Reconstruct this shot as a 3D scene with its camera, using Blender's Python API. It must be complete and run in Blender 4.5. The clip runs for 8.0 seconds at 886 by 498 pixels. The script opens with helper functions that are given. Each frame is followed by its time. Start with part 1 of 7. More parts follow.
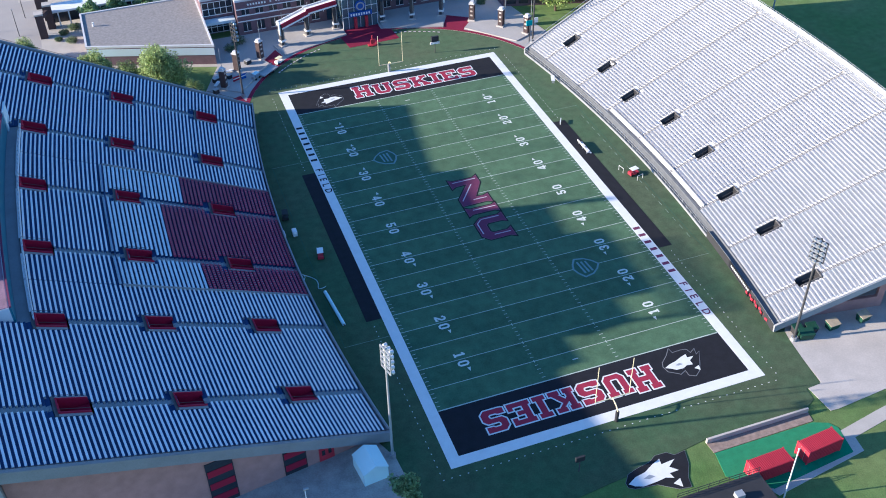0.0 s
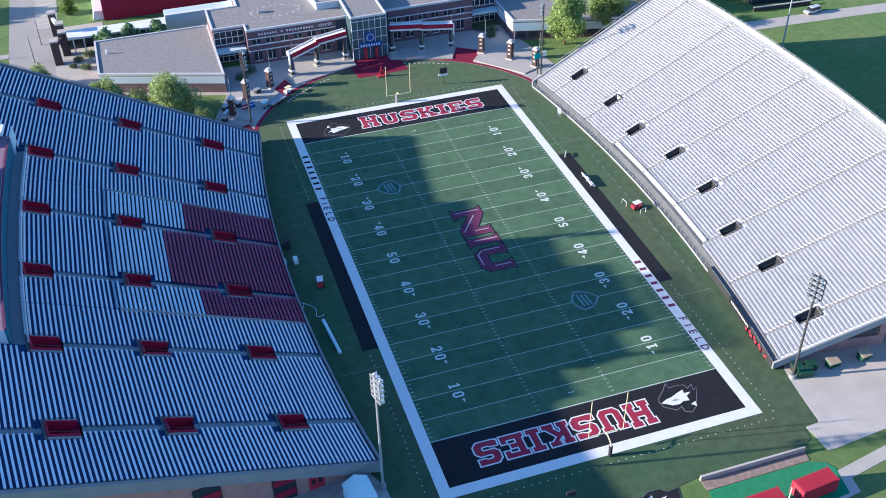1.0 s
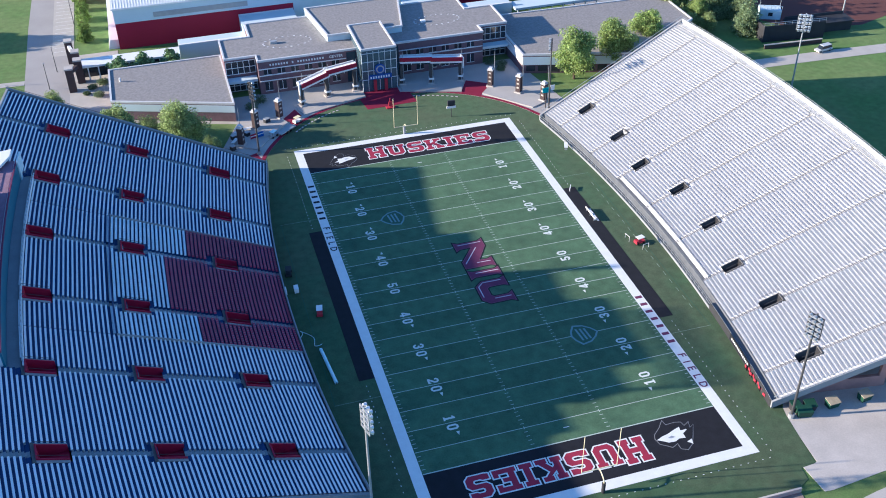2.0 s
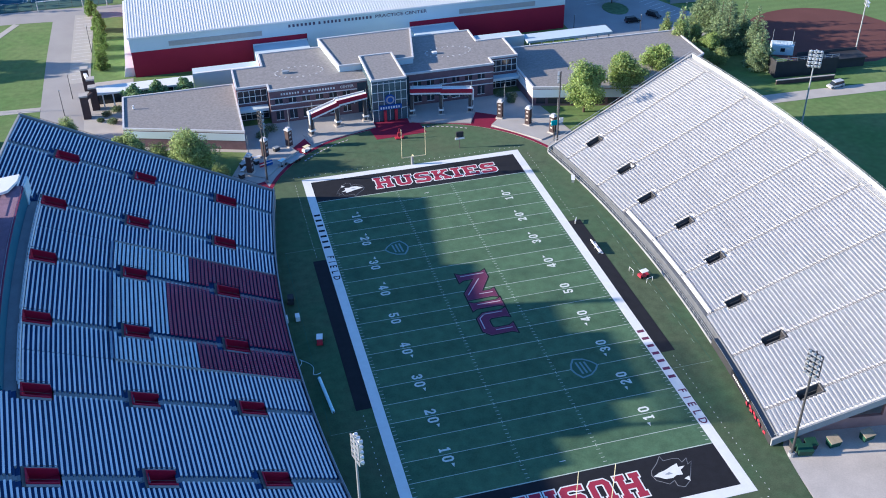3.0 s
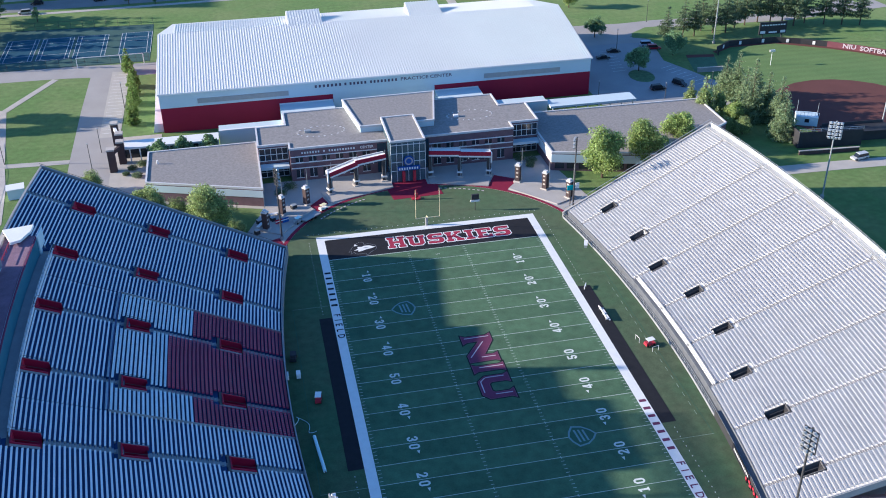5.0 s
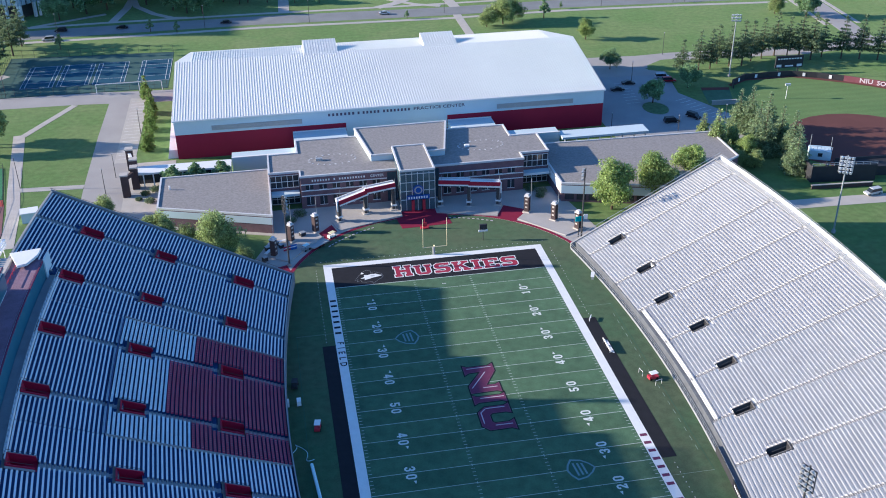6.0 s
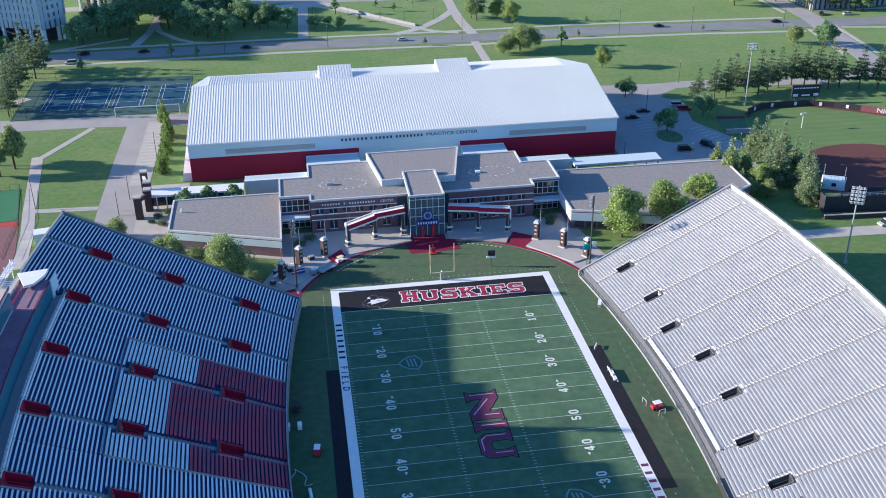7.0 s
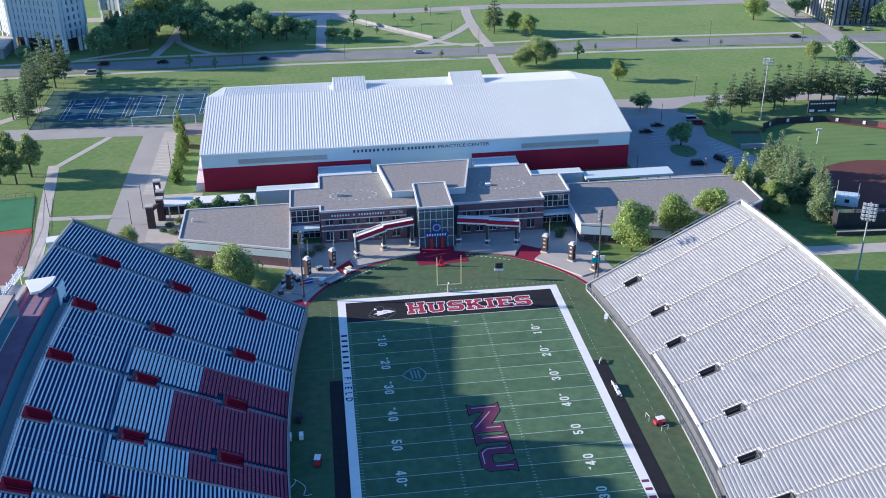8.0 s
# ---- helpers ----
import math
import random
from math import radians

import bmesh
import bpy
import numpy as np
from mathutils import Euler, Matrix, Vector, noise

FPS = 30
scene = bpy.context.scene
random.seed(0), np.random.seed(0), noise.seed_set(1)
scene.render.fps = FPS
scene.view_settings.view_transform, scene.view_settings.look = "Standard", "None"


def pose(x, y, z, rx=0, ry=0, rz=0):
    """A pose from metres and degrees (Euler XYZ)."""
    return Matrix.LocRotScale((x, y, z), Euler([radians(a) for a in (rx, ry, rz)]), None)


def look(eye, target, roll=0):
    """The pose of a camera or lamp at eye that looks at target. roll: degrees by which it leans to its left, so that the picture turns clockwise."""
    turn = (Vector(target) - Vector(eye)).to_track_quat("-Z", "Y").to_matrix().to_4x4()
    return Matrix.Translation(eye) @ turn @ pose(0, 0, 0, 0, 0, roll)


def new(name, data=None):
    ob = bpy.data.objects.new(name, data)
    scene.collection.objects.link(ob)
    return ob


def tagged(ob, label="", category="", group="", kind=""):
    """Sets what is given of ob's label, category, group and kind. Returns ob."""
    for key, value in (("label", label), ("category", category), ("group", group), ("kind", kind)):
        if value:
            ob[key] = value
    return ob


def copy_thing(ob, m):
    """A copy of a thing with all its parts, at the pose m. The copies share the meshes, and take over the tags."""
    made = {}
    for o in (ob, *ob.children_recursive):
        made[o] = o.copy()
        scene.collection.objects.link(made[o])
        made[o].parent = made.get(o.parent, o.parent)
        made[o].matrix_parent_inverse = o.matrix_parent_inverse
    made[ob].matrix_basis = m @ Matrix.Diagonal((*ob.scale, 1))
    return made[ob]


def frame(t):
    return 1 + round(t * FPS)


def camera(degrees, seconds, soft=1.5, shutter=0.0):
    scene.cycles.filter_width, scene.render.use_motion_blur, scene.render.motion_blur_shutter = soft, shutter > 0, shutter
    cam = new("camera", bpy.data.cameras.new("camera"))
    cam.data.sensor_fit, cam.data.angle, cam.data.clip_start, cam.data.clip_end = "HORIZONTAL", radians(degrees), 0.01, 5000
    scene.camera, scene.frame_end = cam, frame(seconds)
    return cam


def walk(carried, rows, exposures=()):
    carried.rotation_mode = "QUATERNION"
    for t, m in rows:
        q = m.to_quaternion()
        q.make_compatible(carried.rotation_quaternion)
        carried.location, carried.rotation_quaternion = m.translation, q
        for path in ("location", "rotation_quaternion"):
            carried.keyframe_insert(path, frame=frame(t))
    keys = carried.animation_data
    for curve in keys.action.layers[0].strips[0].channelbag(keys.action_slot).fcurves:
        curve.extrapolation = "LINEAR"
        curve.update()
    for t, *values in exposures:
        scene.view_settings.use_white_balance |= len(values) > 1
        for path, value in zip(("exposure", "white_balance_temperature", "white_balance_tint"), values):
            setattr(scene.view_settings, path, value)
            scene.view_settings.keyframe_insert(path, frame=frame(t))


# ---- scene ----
cam = camera(47.5, 8.0, soft=1.0)
PATH = [
    (0, (-56.751, -143.562, 115.827), (-56.245, -142.096, 114.564), -1.2),
    (0.5, (-54.968, -144.249, 115.779), (-54.474, -142.758, 114.541), -1.2),
    (1, (-53.201, -144.904, 115.748), (-52.721, -143.389, 114.534), -1.1),
    (1.5, (-51.43, -145.555, 115.701), (-50.963, -144.015, 114.513), -1.0),
    (3, (-45.989, -147.171, 115.586), (-45.569, -145.562, 114.474), -0.9),
    (3.5, (-44.073, -147.642, 115.585), (-43.67, -146.011, 114.5), -0.9),
    (4, (-42.129, -148.081, 115.596), (-41.744, -146.429, 114.536), -0.8),
    (4.5, (-40.258, -148.545, 115.623), (-39.891, -146.873, 114.589), -0.8),
    (6, (-34.359, -149.738, 115.826), (-34.052, -148.009, 114.867), -0.7),
    (6.5, (-32.336, -150.094, 115.859), (-32.051, -148.349, 114.925), -0.7),
    (7, (-30.365, -150.431, 115.897), (-30.102, -148.671, 114.983), -0.7),
    (7.5, (-28.527, -150.772, 115.926), (-28.286, -149.0, 115.031), -0.7),
    (8, (-26.677, -151.123, 115.936), (-26.458, -149.346, 115.044), -0.7),
]
walk(cam, [(t, look(eye, target, roll)) for t, eye, target, roll in PATH], [(0.0, 0.66, 4700, 9), (3.0, 0.54, 4700, 9), (6.0, 0.43, 4700, 9), (8.0, 0.42, 4700, 9)])

# ---- world, sun, exposure ----
SUN_EL, SUN_AZ = 16.1, 168.2          # degrees; azimuth of the sun from +x, anticlockwise
sun_dir = Vector((math.cos(radians(SUN_EL)) * math.cos(radians(SUN_AZ)), math.cos(radians(SUN_EL)) * math.sin(radians(SUN_AZ)), math.sin(radians(SUN_EL))))
world = bpy.data.worlds.new("sky")
scene.world = world
world.use_nodes = True
wn = world.node_tree.nodes
sky = wn.new("ShaderNodeTexSky")
sky.sky_type = "NISHITA"
sky.sun_disc = False
sky.sun_elevation = radians(SUN_EL)
sky.sun_rotation = radians(90 - SUN_AZ)
sky.air_density, sky.dust_density, sky.ozone_density = 1.0, 0.4, 2.5
world.node_tree.links.new(sky.outputs[0], wn["Background"].inputs[0])
wn["Background"].inputs[1].default_value = 0.139
sun = new("sun", bpy.data.lights.new("sun", "SUN"))
sun.data.energy, sun.data.angle, sun.data.color = 8.7, radians(0.6), (1.0, 0.70, 0.40)
sun.matrix_world = look(sun_dir * 400, (0, 0, 0))


# ---- materials ----
def mat(name, col, rough=0.8, var=0.12, scale=0.6, fine=9.0, metal=0.0, bump=0.0, rand=0.0, spec=0.3, stretch=(1, 1, 1)):
    """A surface with a coarse and a fine variation, in metres."""
    m = bpy.data.materials.new(name)
    m.use_nodes = True
    n, l = m.node_tree.nodes, m.node_tree.links
    b = n["Principled BSDF"]
    b.inputs["Roughness"].default_value, b.inputs["Metallic"].default_value = rough, metal
    b.inputs["Specular IOR Level"].default_value = spec
    tc, mp = n.new("ShaderNodeTexCoord"), n.new("ShaderNodeMapping")
    mp.inputs["Scale"].default_value = stretch
    l.new(tc.outputs["Object"], mp.inputs[0])
    fac = None
    for sc, weight in ((scale, 0.6), (fine, 0.4)):
        t = n.new("ShaderNodeTexNoise")
        t.inputs["Scale"].default_value, t.inputs["Detail"].default_value = sc, 4.0
        l.new(mp.outputs[0], t.inputs["Vector"])
        k = n.new("ShaderNodeMath")
        k.operation = "MULTIPLY_ADD"
        l.new(t.outputs["Fac"], k.inputs[0])
        k.inputs[1].default_value = weight
        if fac is None:
            k.inputs[2].default_value = 0.0
        else:
            l.new(fac, k.inputs[2])
        fac = k.outputs[0]
        last = t
    r = n.new("ShaderNodeValToRGB")
    r.color_ramp.elements[0].position, r.color_ramp.elements[1].position = 0.32, 0.68
    r.color_ramp.elements[0].color = (*[c * (1 - var) for c in col], 1)
    r.color_ramp.elements[1].color = (*[min(1, c * (1 + var)) for c in col], 1)
    l.new(fac, r.inputs[0])
    out = r.outputs[0]
    if rand:
        oi, h = n.new("ShaderNodeObjectInfo"), n.new("ShaderNodeHueSaturation")
        k = n.new("ShaderNodeMapRange")
        k.inputs["To Min"].default_value, k.inputs["To Max"].default_value = 1 - rand, 1 + rand
        l.new(oi.outputs["Random"], k.inputs["Value"])
        l.new(k.outputs[0], h.inputs["Value"])
        l.new(out, h.inputs["Color"])
        out = h.outputs[0]
    l.new(out, b.inputs["Base Color"])
    if bump:
        bp = n.new("ShaderNodeBump")
        bp.inputs["Strength"].default_value, bp.inputs["Distance"].default_value = 1.0, bump
        l.new(last.outputs["Fac"], bp.inputs["Height"])
        l.new(bp.outputs[0], b.inputs["Normal"])
    return m


def two_tone(name, a, b_col, scale, rough=0.95, fine=3.0, bump=0.0, lo=0.4, hi=0.62):
    """Ground cover whose colour drifts between two tones over many metres, with a finer grain."""
    m = mat(name, a, rough, 0.25, fine, fine * 8, bump=bump)
    n, l = m.node_tree.nodes, m.node_tree.links
    bsdf = n["Principled BSDF"]
    ramp = bsdf.inputs["Base Color"].links[0].from_socket
    t = n.new("ShaderNodeTexNoise")
    t.inputs["Scale"].default_value, t.inputs["Detail"].default_value, t.inputs["Roughness"].default_value = scale, 8.0, 0.68
    tc = [x for x in n if x.bl_idname == "ShaderNodeTexCoord"][0]
    l.new(tc.outputs["Object"], t.inputs["Vector"])
    rr = n.new("ShaderNodeMapRange")
    rr.inputs["From Min"].default_value, rr.inputs["From Max"].default_value = lo, hi
    l.new(t.outputs["Fac"], rr.inputs["Value"])
    mx = n.new("ShaderNodeMix")
    mx.data_type = "RGBA"
    mx.blend_type = "MULTIPLY"
    mx.inputs["Factor"].default_value = 1.0
    tone = n.new("ShaderNodeMix")
    tone.data_type = "RGBA"
    tone.inputs["A"].default_value = (1, 1, 1, 1)
    tone.inputs["B"].default_value = (*[y / x for x, y in zip(a, b_col)], 1)
    l.new(rr.outputs[0], tone.inputs["Factor"])
    l.new(ramp, mx.inputs["A"])
    l.new(tone.outputs["Result"], mx.inputs["B"])
    l.new(mx.outputs["Result"], bsdf.inputs["Base Color"])
    return m


M_GRASS = two_tone("lawn", (0.098, 0.176, 0.047), (0.142, 0.195, 0.068), 0.035, bump=0.05, fine=0.55)
M_MOWN = two_tone("mown_outfield", (0.108, 0.178, 0.054), (0.088, 0.157, 0.046), 0.06)
mow = M_MOWN.node_tree.nodes
wave, wcoord, wmap, wmix = mow.new("ShaderNodeTexWave"), mow.new("ShaderNodeTexCoord"), mow.new("ShaderNodeMapRange"), mow.new("ShaderNodeHueSaturation")
wave.bands_direction, wave.inputs["Scale"].default_value, wave.inputs["Distortion"].default_value = "Y", 0.085, 2.5
wmap.inputs["To Min"].default_value, wmap.inputs["To Max"].default_value = 0.95, 1.06
mlink = M_MOWN.node_tree.links
mlink.new(wcoord.outputs["Object"], wave.inputs["Vector"])
mlink.new(wave.outputs["Fac"], wmap.inputs["Value"])
mlink.new(wmap.outputs[0], wmix.inputs["Value"])
mlink.new(mow["Principled BSDF"].inputs["Base Color"].links[0].from_socket, wmix.inputs["Color"])
mlink.new(wmix.outputs[0], mow["Principled BSDF"].inputs["Base Color"])
M_TURF = two_tone("turf", (0.065, 0.125, 0.070), (0.043, 0.093, 0.056), 0.10, fine=0.5, lo=0.50, hi=0.70)
M_TURF2 = two_tone("turf_band", (0.077, 0.144, 0.080), (0.050, 0.103, 0.061), 0.10, fine=0.5, lo=0.50, hi=0.70)
M_APRON = two_tone("turf_apron", (0.054, 0.104, 0.050), (0.070, 0.096, 0.052), 0.045, fine=0.6)
M_PATCH = mat("bright_green_turf", (0.045, 0.23, 0.11), 0.9, 0.2, 0.9)
for m, tint, sheen in ((M_TURF, (0.55, 0.75, 0.50), 0.30), (M_TURF2, (0.55, 0.75, 0.50), 0.30), (M_APRON, (0.55, 0.70, 0.50), 0.30), (M_GRASS, (0.60, 0.80, 0.35), 0.14), (M_MOWN, (0.60, 0.75, 0.40), 0.14)):
    fibre = m.node_tree.nodes["Principled BSDF"].inputs
    fibre["Sheen Weight"].default_value, fibre["Sheen Roughness"].default_value = sheen, 0.35
    fibre["Sheen Tint"].default_value = (*tint, 1)
M_WHITE = mat("field_paint_white", (0.74, 0.75, 0.75), 0.85, 0.06, 0.8, 6)
M_NUMBER = mat("numeral_paint", (0.66, 0.70, 0.67), 0.9, 0.1, 0.8, 6)
M_LINE = mat("thin_worn_line_paint", (0.50, 0.57, 0.52), 0.9, 0.15, 0.6, 6)
M_BLACK = mat("field_paint_black", (0.013, 0.014, 0.020), 0.9, 0.25, 0.7, 6)
M_RED = mat("field_paint_red", (0.30, 0.026, 0.062), 0.85, 0.10, 0.8, 6)
M_WINE = mat("field_paint_wine", (0.135, 0.034, 0.085), 0.85, 0.12, 0.8, 6)
M_PALEW = mat("pale_letter_edge", (0.55, 0.48, 0.54), 0.9, 0.1)
M_PALEW2 = mat("dull_letter_rim", (0.20, 0.10, 0.15), 0.9, 0.1)
M_PALEM = mat("pale_turf_inlay", (0.20, 0.30, 0.31), 0.9, 0.1)
M_MARK = mat("faint_turf_inlay", (0.050, 0.110, 0.070), 0.9, 0.1)
M_RIM = mat("grey_emblem_paint", (0.20, 0.21, 0.23), 0.9, 0.1)
M_FAINT = mat("worn_field_paint", (0.26, 0.34, 0.27), 0.9, 0.2, 0.8, 6)
M_CONC = mat("concrete", (0.486, 0.450, 0.414), 0.9, 0.14, 0.25, 4, bump=0.01)
M_CONC2 = mat("stand_concrete", (0.30, 0.31, 0.33), 0.85, 0.14, 0.3, 5)
M_AISLEE = mat("pale_aisle_plate", (0.25, 0.25, 0.26), 0.8, 0.15, 0.5, 5)
M_FRONTW = mat("grey_walk_concrete", (0.125, 0.135, 0.155), 0.85, 0.2, 0.5, 5)
M_AISLE = mat("aisle_concrete", (0.24, 0.27, 0.30), 0.9, 0.2, 0.5, 5)
# Darker copy of the stand concrete, with shade kept in its tone.
M_CONCW = mat("shade_toned_concrete", (0.25, 0.26, 0.28), 0.9, 0.14, 0.3, 5)
# Entrance wall concrete darkened to hold the shade inside the openings.
M_VOME = mat("shade_dark_concrete", (0.11, 0.11, 0.115), 0.9, 0.2, 0.5, 5)
M_TOWER = mat("tower_concrete", (0.46, 0.52, 0.57), 0.8, 0.06, 0.15, 3)
M_PAVE = mat("plaza_paving", (0.414, 0.396, 0.378), 0.9, 0.10, 0.2, 3)
M_PLAZARED = mat("red_plaza_paint", (0.20, 0.012, 0.045), 0.8, 0.10, 0.4, 5)
M_ASPH = mat("asphalt", (0.360, 0.342, 0.329), 0.9, 0.10, 0.12, 3)
M_STREET = mat("street_asphalt", (0.235, 0.240, 0.240), 0.9, 0.14, 0.12, 3)
M_ASPHD = mat("parking_asphalt", (0.324, 0.329, 0.342), 0.9, 0.12, 0.12, 3)
M_YARD = mat("stained_yard_concrete", (0.36, 0.355, 0.34), 0.9, 0.28, 0.5, 5, bump=0.02)
M_WALKC = mat("sidewalk_concrete", (0.450, 0.423, 0.387), 0.9, 0.10, 0.3, 4)
# One bench metal in two tones: lightened for the shade, darkened for the sun.
M_ALU = mat("bench_aluminium", (0.87, 0.87, 0.88), 0.55, 0.06, 0.4, 6, metal=0.15, rand=0.05)
M_ALUE = mat("sun_toned_bench_aluminium", (0.47, 0.47, 0.475), 0.55, 0.07, 0.4, 6, metal=0.15, rand=0.05)
M_ALUW = mat("stand_aluminium", (0.66, 0.68, 0.73), 0.6, 0.06, 0.3, 5, metal=0.1)
# Seating deck in two tones; the dark blue west one carries its shade.
M_DECKW = mat("west_deck_shade_blue", (0.036, 0.060, 0.165), 0.8, 0.14, 0.3, 5)
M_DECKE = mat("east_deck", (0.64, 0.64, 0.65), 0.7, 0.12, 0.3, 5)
M_CHAIR = mat("red_chairback", (0.42, 0.072, 0.145), 0.6, 0.12, 0.5, 6, rand=0.06)
M_BACKED = mat("backed_bench", (0.72, 0.79, 0.84), 0.6, 0.08, 0.5, 6, rand=0.05)
M_MAUVE = mat("shade_mauve_roofing", (0.24, 0.16, 0.22), 0.9, 0.25, 0.4, 4)
M_VOM = mat("vomitory_red_paint", (0.28, 0.008, 0.045), 0.6, 0.10, 0.6, 5)
M_VOM2 = mat("faded_maroon_pad", (0.17, 0.062, 0.080), 0.8, 0.15, 0.6, 5)
M_DARK = mat("interior_shade_dark", (0.03, 0.03, 0.035), 0.9, 0.2)
M_BRICK = mat("brick_wall", (0.38, 0.23, 0.21), 0.9, 0.16, 0.7, 14, bump=0.01)
M_BRICKD = mat("brown_brick", (0.072, 0.052, 0.053), 0.9, 0.16, 0.7, 14, bump=0.01)
M_BRICKH = mat("mauve_brown_brick", (0.158, 0.104, 0.122), 0.9, 0.18, 0.7, 14, bump=0.01)
M_ROOFG = mat("gravel_roof", (0.270, 0.257, 0.252), 0.95, 0.24, 1.6, 11, bump=0.02)
M_TRIM = mat("white_trim", (0.78, 0.79, 0.80), 0.6, 0.05, 0.4, 4)
M_PARA = mat("parapet_metal", (0.60, 0.60, 0.61), 0.6, 0.08, 0.6, 5)
M_STEELW = mat("white_roof_steel", (0.740, 0.745, 0.715), 0.5, 0.05, 0.05, 2, metal=0.1)
M_WALLW = mat("white_wall_panel", (0.57, 0.67, 0.73), 0.6, 0.04, 0.15, 3)
M_WALLR = mat("red_wall_panel", (0.26, 0.010, 0.042), 0.6, 0.06, 0.2, 3)
M_GLASS = mat("dark_glazing", (0.03, 0.035, 0.045), 0.12, 0.2, 0.3, 3, spec=0.6)
M_ENTRY = mat("pale_entrance_glazing", (0.075, 0.115, 0.145), 0.18, 0.25, 0.5, 3, spec=0.6)
M_BLUEG = mat("blue_glazing", (0.030, 0.055, 0.085), 0.15, 0.15, 0.2, 3, spec=0.6)
M_GALV = mat("galvanised_steel", (0.42, 0.44, 0.46), 0.5, 0.08, 1.0, 8, metal=0.4)
M_POLE = mat("dark_pole", (0.06, 0.06, 0.065), 0.6, 0.1)
M_LAMP = mat("lamp_reflector", (0.82, 0.83, 0.85), 0.25, 0.05, metal=0.5)
M_YELLOW = mat("goal_post_paint", (0.80, 0.72, 0.46), 0.5, 0.05)
M_REDP = mat("red_steel_paint", (0.42, 0.035, 0.060), 0.5, 0.08, 0.6, 4)
M_TEAL = mat("teal_glazing", (0.05, 0.15, 0.22), 0.3, 0.12, 0.3, 3, spec=0.5)
M_TANLID = mat("tan_bin_lid", (0.45, 0.38, 0.27), 0.7, 0.15, 1, 6)
M_TENT = mat("tent_fabric", (0.62, 0.80, 0.85), 0.8, 0.04)
M_GRAVEL = mat("gravel_strip", (0.28, 0.22, 0.19), 0.95, 0.30, 1.5, 18)
M_DIRT = mat("infield_clay", (0.125, 0.052, 0.045), 0.95, 0.12, 0.12, 3)
M_COURT = mat("tennis_blue", (0.014, 0.070, 0.123), 0.85, 0.08, 0.2, 3)
M_COURTG = mat("tennis_green", (0.055, 0.110, 0.098), 0.85, 0.10, 0.2, 3)
M_TRACK = mat("running_track", (0.22, 0.12, 0.12), 0.9, 0.08, 0.2, 3)
M_TRACKR = mat("red_track_lane", (0.38, 0.065, 0.055), 0.9, 0.1, 0.3, 4)
M_FIELDG = mat("dull_green_field", (0.060, 0.190, 0.090), 0.9, 0.14, 0.15, 4)
M_BLKROOF = mat("black_steel", (0.035, 0.036, 0.042), 0.7, 0.2, 0.5, 5)
M_GREENBIN = mat("green_bin", (0.02, 0.07, 0.045), 0.6, 0.15, 1, 6)
M_RUBBER = mat("tyre", (0.015, 0.015, 0.016), 0.9, 0.1)
M_BARK = mat("bark", (0.10, 0.075, 0.055), 0.95, 0.2, 1.5, 12)
M_LETTER = mat("wall_lettering", (0.10, 0.085, 0.14), 0.6, 0.1)
M_SIGN = mat("teal_sign", (0.02, 0.36, 0.42), 0.5, 0.05)
M_BLUE = mat("blue_sign", (0.03, 0.09, 0.36), 0.5, 0.05)


def leafy(name, col):
    m = mat(name, col, 0.75, 0.30, 0.9, 6.0, rand=0.10)
    b = m.node_tree.nodes["Principled BSDF"]
    n, l = m.node_tree.nodes, m.node_tree.links
    through_leaf, mix = n.new("ShaderNodeBsdfTranslucent"), n.new("ShaderNodeMixShader")
    l.new(b.inputs["Base Color"].links[0].from_socket, through_leaf.inputs["Color"])
    mix.inputs[0].default_value = 0.48
    geo, span, tone = n.new("ShaderNodeNewGeometry"), n.new("ShaderNodeMapRange"), n.new("ShaderNodeHueSaturation")
    span.inputs["To Min"].default_value, span.inputs["To Max"].default_value = 0.55, 1.45
    l.new(geo.outputs["Random Per Island"], span.inputs["Value"])
    l.new(span.outputs[0], tone.inputs["Value"])
    l.new(b.inputs["Base Color"].links[0].from_socket, tone.inputs["Color"])
    l.new(tone.outputs[0], b.inputs["Base Color"])
    l.new(tone.outputs[0], through_leaf.inputs["Color"])
    l.new(b.outputs[0], mix.inputs[1])
    l.new(through_leaf.outputs[0], mix.inputs[2])
    l.new(mix.outputs[0], n["Material Output"].inputs["Surface"])
    return m


M_LEAF_A = leafy("spring_leaves", (0.335, 0.425, 0.145))
M_LEAF_A2 = leafy("fresh_leaves", (0.340, 0.420, 0.175))
M_LEAF_E = leafy("hornbeam_leaves", (0.235, 0.335, 0.095))
M_LEAF_B = leafy("summer_leaves", (0.230, 0.345, 0.175))
M_LEAF_C = leafy("conifer_needles", (0.165, 0.225, 0.125))
M_LEAF_D = leafy("pale_spruce_needles", (0.270, 0.350, 0.190))


